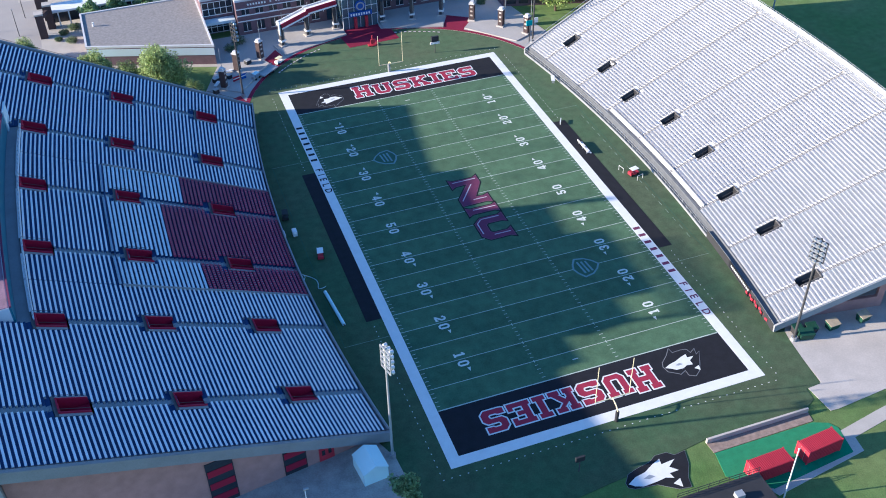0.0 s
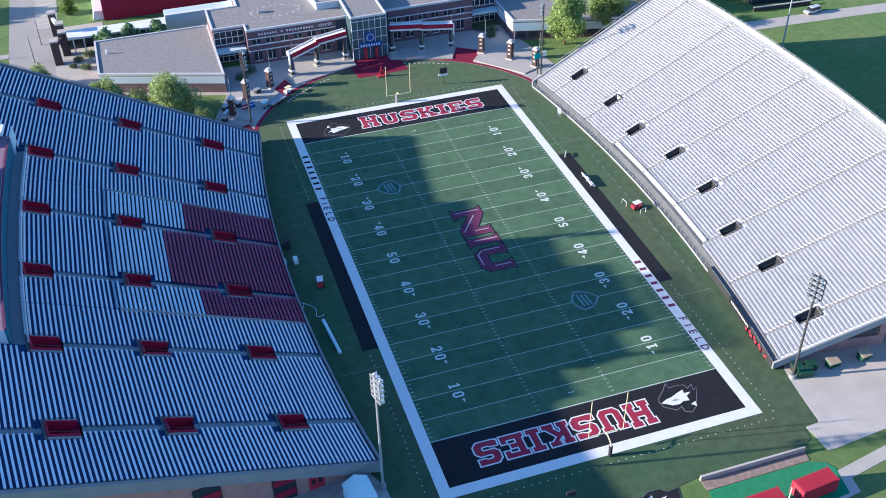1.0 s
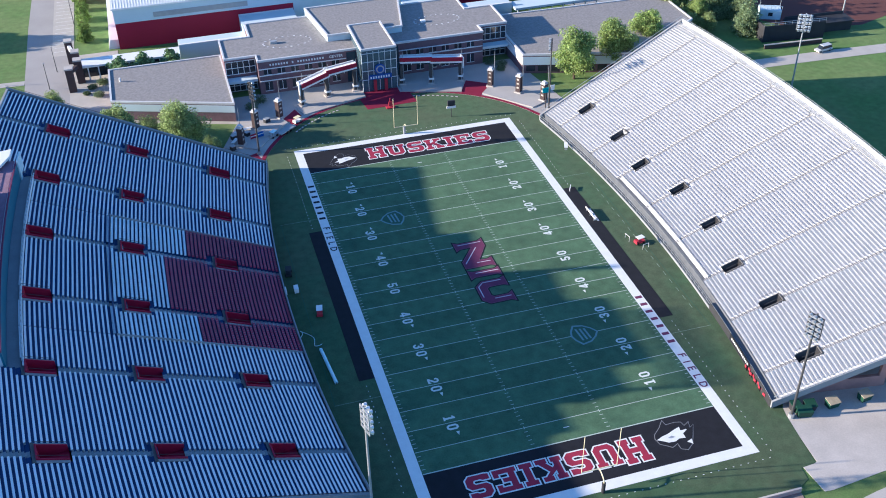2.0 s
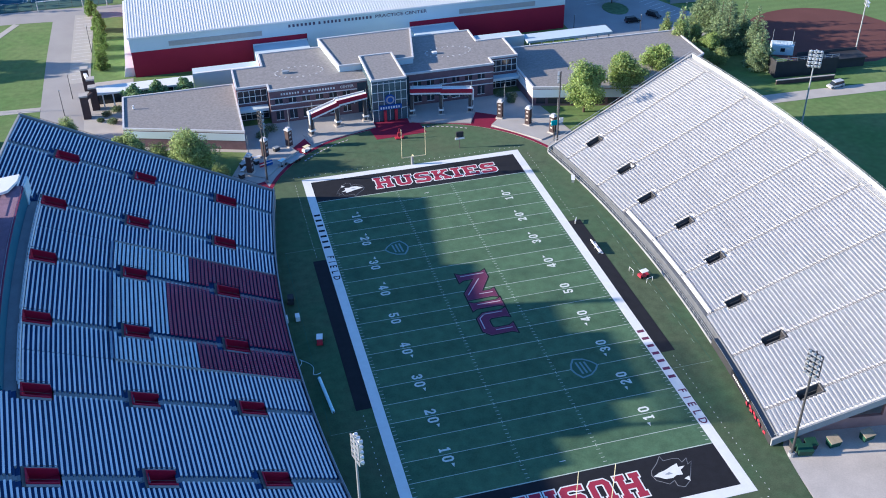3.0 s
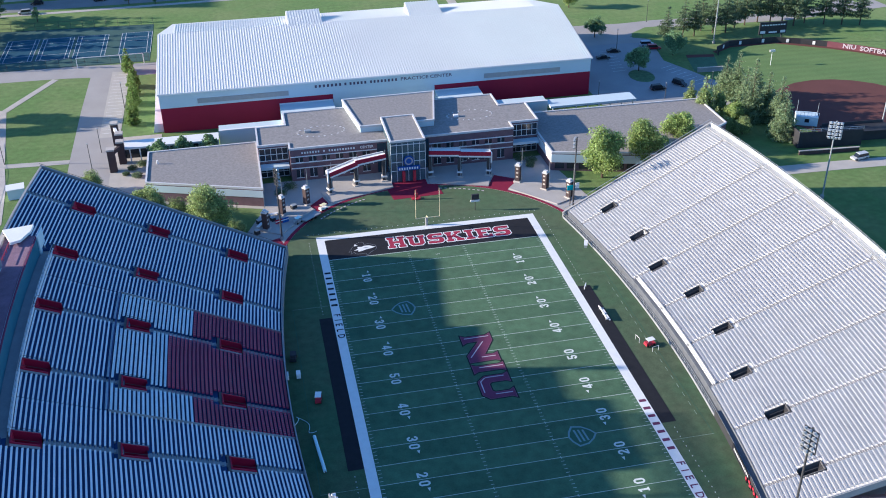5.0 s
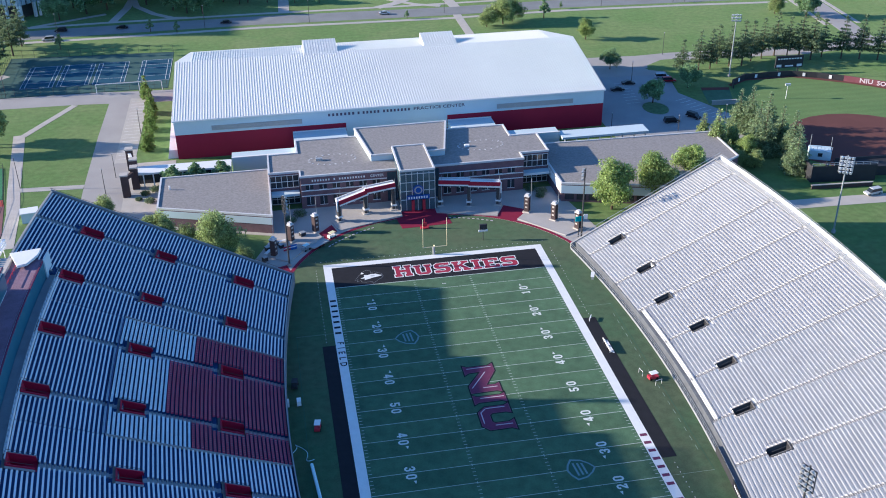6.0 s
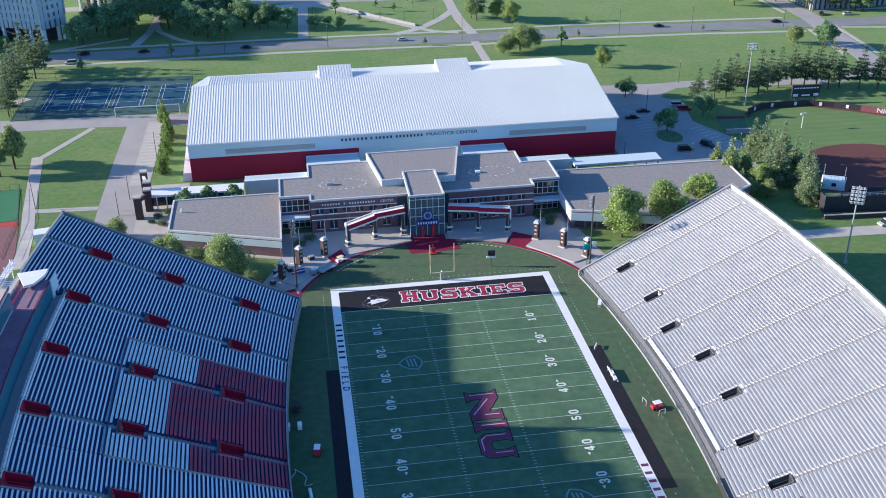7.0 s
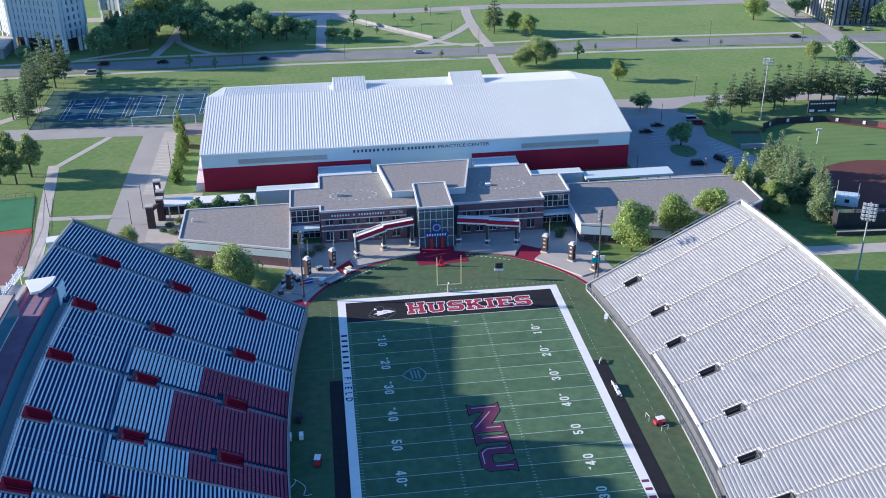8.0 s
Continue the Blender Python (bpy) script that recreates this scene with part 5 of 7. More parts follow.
for i in range(8):
    part("plain_bar", Shape().box(-2.6 + i * 0.66, -2.25 + i * 0.66, -0.26, -0.2, 3.55, 4.15), M_TRIM, sg)
disc = Shape()
disc.tube((0, -0.2, 5.9), (0, 0.2, 5.9), 1.35, n=28)
part("disc", disc, M_BLUE, sg, "blue disc")
part("disc_ring", Shape().tube((0, -0.26, 5.9), (0, -0.22, 5.9), 1.05, n=28), M_GALV, sg, "pale inner ring")
part("disc_face", Shape().tube((0, -0.30, 5.9), (0, -0.265, 5.9), 0.72, n=24), M_BLUE, sg, "blue inner disc")

# athletics hall
hall = thing("athletics_hall", "brown brick athletics hall with glazed bays and gravel roofs", "building")


def roofed(poly, z, wall_m, name="wing", lip=0.32):
    """A flat roofed volume: walls, gravel roof and a white parapet edge."""
    b = part(name, Shape().prism(poly, 0.0, z - 0.35), wall_m, hall)
    part("roof", Shape().prism(offset_poly(poly, -0.2), z - 0.4, z - 0.15), M_ROOFG, b, "grey gravel roof")
    n = len(poly)
    if sum(poly[i][0] * poly[(i + 1) % n][1] - poly[(i + 1) % n][0] * poly[i][1] for i in range(n)) < 0:
        poly = poly[::-1]
    inner, outer = offset_poly(poly, -lip), offset_poly(poly, 0.12)
    sh = Shape()
    pts = [(*p, z - 0.42) for p in outer] + [(*p, z + 0.1) for p in outer] + [(*p, z + 0.1) for p in inner] + [(*p, z - 0.3) for p in inner]
    f = []
    for i in range(n):
        j = (i + 1) % n
        f += [(i, j, n + j, n + i), (n + i, n + j, 2 * n + j, 2 * n + i), (2 * n + i, 2 * n + j, 3 * n + j, 3 * n + i)]
    sh.add(pts, f)
    part("parapet", sh, M_PARA, b, "pale metal parapet edge")
    return b


main = roofed([(-36.9, 91.2), (-29.1, 91.2), (-29.1, 87.6), (29.8, 87.6), (29.8, 91.4), (37.6, 91.4), (37.6, 103.8), (29.9, 103.8), (29.9, 112.0), (-29.1, 112.0), (-29.1, 103.4), (-36.9, 103.4)], 9.2, M_BRICKH, "main_block")
bay_l = bay_r = main
roofed([(-12.4, 113.8), (-10.0, 94.0), (9.7, 94.0), (13.7, 114.2)], 10.8, M_WALLW, "upper_block")
port = roofed([(-4.2, 81.0), (4.7, 81.0), (4.6, 97.2), (-4.1, 97.2)], 11.5, M_ENTRY, "entrance_block")
wl = roofed([(-65.2, 103.8), (-65.1, 85.4), (-36.9, 75.3), (-36.95, 103.8)], 5.0, M_BRICKH, "west_wing")
wr = roofed([(37.7, 78.6), (66, 70.5), (90, 86), (90, 104.0), (40.5, 105.2), (37.7, 92)], 5.3, M_BRICKH, "east_wing")


def facade_panel(x0, x1, y, z0, z1, m, name, owner, label="", deep=0.12):
    return part(name, Shape().box(x0, x1, y - deep, y, z0, z1), m, owner, label)


# wings: white upper wall bands
def along_wall(a, b, z0, z1, m, name, owner, label="", deep=0.12):
    a, b = Vector(a), Vector(b)
    d = (b - a).normalized()
    nrm = Vector((d.y, -d.x)) * deep
    return part(name, Shape().prism([tuple(a), tuple(b), tuple(b + nrm), tuple(a + nrm)], z0, z1), m, owner, label)


along_wall((-65.1, 85.4), (-36.9, 75.3), 2.5, 4.3, M_WALLW, "wall_band", wl, "white wall band")
along_wall((37.7, 78.6), (66, 70.5), 2.4, 4.6, M_WALLW, "wall_band", wr, "white wall band")
along_wall((37.7, 92), (37.7, 78.6), 2.4, 4.6, M_TRIM, "wall_band", wr, "white wall band")
for i in range(9):
    t0 = i / 9 + 0.015
    a, b = Vector((38.2, 78.45)), Vector((65, 70.8))
    p, q = a + (b - a) * t0, a + (b - a) * (t0 + 0.085)
    along_wall(p, q, 0.7, 2.2, M_GLASS, "window", wr, "dark window strip")

for side, x0, x1 in ((-1, -29.0, -6.8), (1, 7.0, 29.7)):
    y = 87.6
    for z in (3.55, 5.0, 6.75):
        facade_panel(x0, x1, y, z, z + 0.2, M_TRIM, "string_course", main, "white horizontal band", 0.18)
    for z0, z1 in ((5.32, 6.7), (1.0, 3.3)):
        k = 0
        x = x0 + 1.2
        while x + 1.6 < x1:
            w = facade_panel(x, x + 1.9, y, z0, z1, M_GLASS, "window", main, "dark paired window", 0.06)
            part("mullion", Shape().box(x + 0.9, x + 1.0, y - 0.09, y - 0.06, z0, z1), M_TRIM, w)
            part("window_sill", Shape().box(x - 0.1, x + 2.0, y - 0.14, y - 0.06, z0 - 0.12, z0), M_TRIM, w)
            x += 3.45
            k += 1
for b, x0, x1, y in ((bay_l, -36.7, -29.4, 91.2), (bay_r, 30.2, 37.4, 91.4)):
    for z0, z1 in ((4.9, 8.3), (0.3, 3.2)):
        g = facade_panel(x0, x1, y, z0, z1, M_GLASS, "glazing", b, "dark glazed front", 0.08)
        for i in range(6):
            xx = x0 + (x1 - x0) * i / 5
            part("mullion", Shape().box(xx - 0.06, xx + 0.06, y - 0.16, y - 0.08, z0, z1), M_TRIM, g)
        for zz in (z0, (z0 + z1) / 2, z1):
            part("transom", Shape().box(x0, x1, y - 0.17, y - 0.08, zz - 0.06, zz + 0.06), M_TRIM, g)
    part("bay_canopy", Shape().box(x0, x1, y - 2.6, y - 0.2, 3.4, 4.1), M_WALLW, b, "pale entrance canopy")
for x0, x1 in ((-6.7, -4.3), (4.8, 6.9)):
    facade_panel(x0, x1, 87.6, 0.3, 8.4, M_BLUEG, "glazing", main, "tall bluish glazing", 0.1)
for i in range(7):
    x = -4.2 + 8.9 * i / 6
    part("mullion", Shape().box(x - 0.05, x + 0.05, 80.78, 81.0, 0.2, 10.8), M_TRIM, port)
for z in (3.2, 5.6, 8.0, 10.3):
    part("transom", Shape().box(-4.2, 4.7, 80.8, 81.0, z, z + 0.1), M_TRIM, port)
# name over the windows as plain bars
for i in range(20):
    if i not in (7, 9):
        part("plain_bar", Shape().box(-26.2 + i * 0.70, -25.82 + i * 0.70, 87.42, 87.6, 7.6, 8.05), M_TRIM, main)
me = text_mesh("CENTER", 0.95, 0.01, 0.05)
me.materials.clear()
me.materials.append(M_TRIM)
ob = new("wall_word", me)
ob.parent = main
ob.matrix_basis = pose(-9.4, 87.45, 7.82, 90, 0, 0)
# links towards the practice hall
for x0, x1 in ((-29.1, -13.7), (16.7, 29.9)):
    part("link_roof", Shape().box(x0, x1, 112.1, 127.2, 0, 5.7), M_WALLW, hall, "low pale link roof")
    part("link_edge", Shape().box(x0, x1, 126.9, 127.25, 5.7, 5.95), M_TRIM, hall)
for x0, x1, z, y in ((-46.8, -29.2, 4.3, 115.0), (30.1, 47.6, 4.6, 114.2)):
    part("link_wall", Shape().box(x0, x1, y, y + 0.5, 0, z), M_WALLW, hall, "pale metal clad screen wall")
    part("link_edge", Shape().box(x0, x1, y - 0.1, y + 0.6, z, z + 0.15), M_TRIM, hall)
    part("link_roof", Shape().box(x0, x1, y + 0.5, y + 5.0, 0, z - 0.4), M_WALLW, hall, "low pale link roof")
part("link_block", Shape().box(47.7, 74, 111.5, 117, 3.2, 3.8), M_WALLW, hall, "long pale walkway roof")
for i in range(8):
    part("post", Shape().box(48.5 + i * 3.5, 48.8 + i * 3.5, 111.9, 112.2, 0, 3.2), M_TRIM, hall)
for cx, cy in ((-20.0, 97.5), (20.5, 99.0)):
    for i in range(22):
        t = 2 * math.pi * i / 22 + 0.05 * math.sin(i * 5.1)
        q = 0.16 + 0.10 * (i * 7 % 5) / 4
        part("roof_paver", Shape().obox((cx + 6.2 * math.cos(t), cy + 3.3 * math.sin(t), 9.04), 2.2 * q, 1.4 * q, 0.06, 40 * math.sin(i)), M_PARA, hall)
part("rooftop_unit", Shape().box(-24.4, -22.6, 97.0, 97.9, 9.05, 9.7), M_GALV, hall, "small grey rooftop unit")
part("rooftop_unit", Shape().box(16.0, 17.3, 98.2, 99.2, 9.05, 9.6), M_TRIM, hall, "small pale rooftop unit")
part("rooftop_unit", Shape().tube((-62.5, 96, 4.9), (-62.5, 96, 5.9), 0.25, n=6), M_TRIM, hall, "white vent pipe")
ww = thing("covered_walkway", "long white covered walkway with dark glazed side", "walkway")
part("roof", Shape().box(-73.5, -46.9, 109.6, 114.6, 3.7, 4.2), M_TRIM, ww, "flat white roof")
part("glazing", Shape().box(-72.5, -47.5, 110.0, 110.2, 1.0, 3.6), M_GLASS, ww, "dark glazed side")
for i in range(11):
    part("post", Shape().box(-73.2 + i * 2.6, -72.9 + i * 2.6, 109.7, 110.0, 0, 3.7), M_TRIM, ww)
gate = thing("entry_gate", "brown brick entry gate pillars with beams", "gate")
for x, y in ((-74.7, 104.7), (-72.6, 109.5), (-75.0, 122.6), (-73.2, 115.0)):
    p = part("gate_pillar", Shape().box(x - 0.9, x + 0.9, y - 0.9, y + 0.9, 0, 6.2), M_BRICKD, gate, "brown brick pillar")
    part("pillar_cap", Shape().box(x - 1.05, x + 1.05, y - 1.05, y + 1.05, 6.2, 6.6), M_CONC, p)
part("beam", Shape().prism([(-74.9, 105.5), (-74.2, 105.3), (-72.3, 109.0), (-73.0, 109.3)], 4.4, 5.4), M_BRICKD, gate)
part("beam", Shape().prism([(-73.8, 115.5), (-73.0, 115.5), (-74.6, 122.2), (-75.4, 122.2)], 4.4, 5.4), M_TRIM, gate)

# practice hall
ph = thing("practice_hall", "long white and dark red practice hall with ribbed roof", "building")
X0, X1, YF = -62.3, 64.9, 127.4
part("wall_lower", Shape().box(X0, X1, YF, 186, 0, 7.4), M_WALLR, ph, "dark red lower wall")
part("wall_upper", Shape().box(X0 - 0.05, X1 + 0.05, YF - 0.12, 173.5, 7.4, 11.9), M_WALLW, ph, "white upper wall")
part("wall_infill", Shape().box(-13.5, 16.6, YF - 0.14, YF - 0.02, 0, 7.4), M_WALLW, ph, "white middle wall bay")
for x0, x1 in ((-51.9, -26.2), (31.7, 55.3)):
    g = part("louvre", Shape().box(x0, x1, YF - 0.25, YF - 0.12, 8.2, 9.6), M_GALV, ph, "grey louvre strip")
    for i in range(4):
        part("louvre_blade", Shape().box(x0, x1, YF - 0.33, YF - 0.25, 8.3 + i * 0.34, 8.45 + i * 0.34), M_GALV, g)
YR, ZE, ZR = 161.8, 12.0, 18.0
slope = (ZR - ZE) / (YR - YF)
roof = Shape()
roof.add([(X0 - 0.4, YF - 0.6, ZE - 0.1), (X1 + 0.4, YF - 0.6, ZE - 0.1), (X1 + 0.4, YR, ZR), (X0 - 0.4, YR, ZR), (X0 - 0.4, YF - 0.6, ZE - 0.5), (X1 + 0.4, YF - 0.6, ZE - 0.5), (X1 + 0.4, YR, ZR - 0.4), (X0 - 0.4, YR, ZR - 0.4)], [(0, 1, 2, 3), (7, 6, 5, 4), (0, 4, 5, 1), (1, 5, 6, 2), (2, 6, 7, 3), (3, 7, 4, 0)])
rf = part("roof", roof, M_STEELW, ph, "white standing seam roof")
YB, ZB = 176.0, 16.6
back = Shape()
back.add([(X0 - 0.4, YR, ZR), (X1 + 0.4, YR, ZR), (X1 - 7.5, YB, ZB), (X0 + 3.7, YB, ZB), (X1 + 0.2, YR + 11.7, 11.9), (X0 - 0.2, YR + 11.7, 11.9), (X1, 186, 7.4), (X0, 186, 7.4)], [(0, 1, 2, 3), (1, 4, 2), (0, 3, 5), (2, 4, 6), (3, 7, 5), (3, 2, 6, 7)])
part("roof", back, M_STEELW, ph, "white rear roof slope")
for x0, x1 in ((-22.9, -12.2), (15.6, 26.4)):
    mz = lambda y: ZE + slope * (y - YF) + 0.03
    m = Shape().hexa([(x0, YR - 1.0, mz(YR - 1.0) - 0.8), (x1, YR - 1.0, mz(YR - 1) - 0.8), (x1, YR + 9.3, 15.5), (x0, YR + 9.3, 15.5), (x0, YR - 1.0, mz(YR - 1.0)), (x1, YR - 1.0, mz(YR - 1)), (x1, YR + 9.3, mz(YR + 9.3)), (x0, YR + 9.3, mz(YR + 9.3))])
    mo = part("roof_monitor", m, M_STEELW, ph, "raised white roof monitor")
    for i in range(12):
        x = x0 + 0.4 + i * 0.86
        part("seam_rib", Shape().hexa([(x, YR - 1, mz(YR - 1)), (x + 0.16, YR - 1, mz(YR - 1)), (x + 0.16, YR + 9.3, mz(YR + 9.3)), (x, YR + 9.3, mz(YR + 9.3)), (x, YR - 1, mz(YR - 1) + 0.07), (x + 0.16, YR - 1, mz(YR - 1) + 0.07), (x + 0.16, YR + 9.3, mz(YR + 9.3) + 0.07), (x, YR + 9.3, mz(YR + 9.3) + 0.07)]), M_STEELW, mo)
ribs = int((X1 - X0) / 0.77)
for i in range(ribs + 1):
    x = X0 + i * (X1 - X0 - 0.2) / ribs
    z0, z1 = ZE - 0.1, ZR
    part("seam_rib", Shape().hexa([(x, YF - 0.6, z0), (x + 0.30, YF - 0.6, z0), (x + 0.30, YR, z1), (x, YR, z1), (x + 0.05, YF - 0.6, z0 + 0.05), (x + 0.25, YF - 0.6, z0 + 0.05), (x + 0.25, YR, z1 + 0.05), (x + 0.05, YR, z1 + 0.05)]), M_STEELW, rf)
    part("seam_rib", Shape().hexa([(x, YR, ZR - 0.05), (x + 0.22, YR, ZR - 0.05), (x + 0.22, YB - 1, ZB + 0.1), (x, YB - 1, ZB + 0.1), (x, YR, ZR + 0.1), (x + 0.22, YR, ZR + 0.1), (x + 0.22, YB - 1, ZB + 0.22), (x, YB - 1, ZB + 0.22)]), M_STEELW, rf) if X0 + 3.9 < x < X1 - 7.8 else None
part("gutter", Shape().box(X0 - 0.4, X1 + 0.4, YF - 0.75, YF - 0.55, ZE - 0.5, ZE - 0.1), M_TRIM, ph)
part("end_duct", Shape().hexa([(X0 - 3.0, YF + 1, 0), (X0 - 0.1, YF + 1, 0), (X0 - 0.1, 160, 0), (X0 - 2.6, 160, 0), (X0 - 2.4, YF + 1, 2.6), (X0 - 0.1, YF + 1, 2.6), (X0 - 0.1, 160, 11.0), (X0 - 1.6, 160, 11.0)]), M_TRIM, ph, "white end lean-to")
for start, stop, word in ((-18.6, -10.4, 7), (-10.0, -8.9, 1), (-8.5, -3.1, 5), (-2.5, 5.95, 8)):
    step = (stop - start) / word
    for i in range(word):
        part("plain_bar", Shape().box(start + i * step, start + i * step + 0.52 * step, YF - 0.22, YF - 0.12, 9.75, 10.55), M_LETTER, ph)
for body, cx, wdt in (("PRACTICE", 10.65, 8.2), ("CENTER", 18.6, 6.7)):
    me = text_mesh(body, 1.35, 0.01, 0.03)
    me.materials.clear()
    me.materials.append(M_LETTER)
    span = max(v.co.x for v in me.vertices) - min(v.co.x for v in me.vertices)
    ob = new("wall_word", me)
    ob.parent = ph
    ob.matrix_basis = pose(cx, YF - 0.16, 10.15, 90, 0, 0) @ Matrix.Diagonal((wdt / span, 1, 1, 1))


# ---- light towers, goal posts, field furniture ----
def light_tower(x, y, h, turn, rows, cols, name="light_tower", m=M_GALV, tilt=0.0, label="tall steel light tower with a rack of floodlights"):
    t = thing(name, label, "light tower", "light towers", at=pose(x, y, 0, tilt, 0, turn))
    part("pole", Shape().tube((0, 0, 0), (0, 0, h), 0.22, 0.15, 10), m, t)
    part("base", Shape().tube((0, 0, 0), (0, 0, 0.8), 0.5, n=10), M_CONC2, t)
    for j in range(rows):
        z = h - 0.4 - j * 0.95
        a = part("crossarm", Shape().box(-cols * 0.42, cols * 0.42, -0.1, 0.1, z - 0.08, z + 0.08), m, t)
        for i in range(cols):
            xx = (i - (cols - 1) / 2) * 0.8
            part("floodlight", Shape().tube((xx, -0.2, z + 0.15), (xx, -0.62, z - 0.08), 0.15, 0.34, 10), M_LAMP if m is M_GALV else M_GALV, a)
    for s in (-1, 1):
        part("rack_post", Shape().box(s * cols * 0.4 - 0.06, s * cols * 0.4 + 0.06, -0.08, 0.08, h - 0.4 - (rows - 1) * 0.95, h - 0.3), m, t)
    return t


light_tower(-33.4, -51.6, 22.3, 104, 5, 3)
light_tower(34.9, -51.6, 21.2, -68, 5, 3, m=M_POLE)
light_tower(36.6, 57.3, 18.6, -115, 3, 3, m=M_POLE)
light_tower(-33.9, 58.0, 18.2, 115, 5, 2, m=M_POLE)
light_tower(98.0, 48.2, 20.5, -30, 5, 4, label="tall pale steel light tower behind the grandstand")
light_tower(102.0, 5.0, 20.5, -30, 5, 4, label="tall pale steel light tower behind the grandstand")
light_tower(122.4, 162.0, 22.0, -20, 3, 4)
light_tower(135.3, 81.6, 17.0, 70, 2, 3)
fl2 = thing("field_lamp", "slim pale lamp post in the outfield corner", "lamp post", at=pose(131.0, 137.5, 0.05))
part("pole", Shape().tube((0, 0, 0), (0, 0, 4.6), 0.1, 0.07, 7), M_TRIM, fl2)
part("head", Shape().box(-0.9, 0.9, -0.3, 0.3, 4.5, 5.1), M_LAMP, fl2)


def goal(y, s):
    g = thing("goal_post", "pale yellow gooseneck goal post with black padded base", "goal post", "goal posts", at=pose(0.1, y, 0.07, 0, 0, 0 if s > 0 else 180))
    part("pad", Shape().tube((0, 1.9, 0), (0, 1.9, 2.0), 0.30, n=12), M_BLKROOF if s < 0 else M_CONC2, g, "padded base sleeve")
    neck = Shape()
    prev = Vector((0, 1.9, 2.0))
    for i in range(1, 9):
        t = i / 8 * math.pi / 2
        p = Vector((0, 1.9 - 1.9 * (1 - math.cos(t)), 2.0 + 1.05 * math.sin(t)))
        neck.tube(prev, p, 0.1, n=8)
        prev = p
    part("gooseneck", neck, M_YELLOW, g)
    part("crossbar", Shape().tube((-2.82, 0, 3.05), (2.82, 0, 3.05), 0.09, n=8), M_YELLOW, g)
    for x in (-2.82, 2.82):
        part("upright", Shape().tube((x, 0, 3.05), (x, 0, 10.5), 0.06, n=8), M_YELLOW, g)


goal(L2 + 0.1, 1)
goal(-L2 - 0.1, -1)
ck = thing("play_clock", "black play clock board on a dark post", "play clock", at=pose(13.1, 61.6, 0.06))
part("post", Shape().tube((0, 0, 0), (0, 0, 2.4), 0.1, n=8), M_POLE, ck)
part("board", Shape().box(-1.15, 1.15, -0.12, 0.12, 2.3, 2.8), M_TRIM, ck, "white lower board")
part("clock", Shape().box(-0.9, 0.9, -0.25, 0.25, 2.95, 4.3), M_BLKROOF, ck, "black clock box")


def bench_seat(x, y, turn):
    b = thing("team_bench", "long white aluminium team bench on the sideline mat", "bench", at=pose(x, y, 0.085, 0, 0, turn))
    part("seat", Shape().box(-2.3, 2.3, -0.2, 0.2, 0.42, 0.48), M_ALU, b)
    part("backrest", Shape().box(-2.3, 2.3, 0.24, 0.3, 0.6, 0.95), M_ALU, b)
    part("foot_shelf", Shape().box(-2.3, 2.3, -0.75, -0.4, 0.08, 0.14), M_ALU, b)
    for xx in (-1.9, 0, 1.9):
        part("leg", Shape().box(xx - 0.05, xx + 0.05, -0.7, 0.3, 0, 0.42), M_GALV, b)


bench_seat(27.9, 11.4, 90)
b2 = thing("down_marker", "small white frame on the sideline mat", "marker", at=pose(27.6, 22.0, 0.085, 0, 0, 60))
part("frame", Shape().box(-0.9, 0.9, -0.08, 0.08, 0.5, 0.75), M_TRIM, b2)
part("leg", Shape().box(-0.7, -0.55, -0.08, 0.08, 0, 0.5), M_TRIM, b2)
part("leg", Shape().box(0.55, 0.7, -0.08, 0.08, 0, 0.5), M_TRIM, b2)


def cart(x, y, turn, body_m, roof_m, label):
    c = thing("utility_cart", label, "cart", "utility carts", at=pose(x, y, 0.06, 0, 0, turn) @ Matrix.Diagonal((0.8, 0.8, 0.8, 1)))
    part("body", Shape().box(-1.3, 1.3, -0.65, 0.65, 0.35, 0.85).box(-1.3, -0.5, -0.6, 0.6, 0.85, 1.15), body_m, c)
    part("roof", Shape().box(-0.9, 1.1, -0.7, 0.7, 1.75, 1.85), roof_m, c)
    for a in (-0.85, 1.05):
        for b in (-0.62, 0.62):
            part("roof_post", Shape().tube((a, b, 0.85), (a, b, 1.76), 0.04, n=5), M_POLE, c)
    for a in (-0.85, 0.85):
        for b in (-0.66, 0.66):
            part("wheel", Shape().tube((a, b - 0.1, 0.32), (a, b + 0.1, 0.32), 0.32, n=12), M_RUBBER, c)


cart(33.0, -0.6, 12, M_REDP, M_TRIM, "red utility cart with a white roof on the turf")
cart(-31.8, -3.4, 80, M_REDP, M_TRIM, "dark red utility cart with a white roof in shade")
cart(-35.2, 10.2, 80, M_BLKROOF, M_BLKROOF, "black utility cart beside the shaded stand")
cart(-23.0, 70.2, 35, M_TRIM, M_YELLOW, "pale utility cart with a yellow roof by the plaza")
cart(-37.3, 68.6, 25, M_TRIM, M_GALV, "white utility cart parked among plaza pillars")
cart(-29.6, 65.0, 40, M_GALV, M_TENT, "grey utility cart parked at the plaza edge")
for x, y, a in ((-35.2, 69.6, 15), (-38.6, 64.6, 60)):
    ft = thing("folding_table", "small white folding table on the plaza", "table", at=pose(x, y, 0.07, 0, 0, a))
    part("tabletop", Shape().box(-1.2, 1.2, -0.4, 0.4, 0.7, 0.78), M_TRIM, ft)
    for k in (-1.0, 1.0):
        part("leg", Shape().box(k - 0.04, k + 0.04, -0.3, 0.3, 0, 0.7), M_GALV, ft)
tr = thing("flat_trailer", "grey flat trailer parked by the plaza edge", "trailer", at=pose(-26.4, 66.6, 0.06, 0, 0, 40))
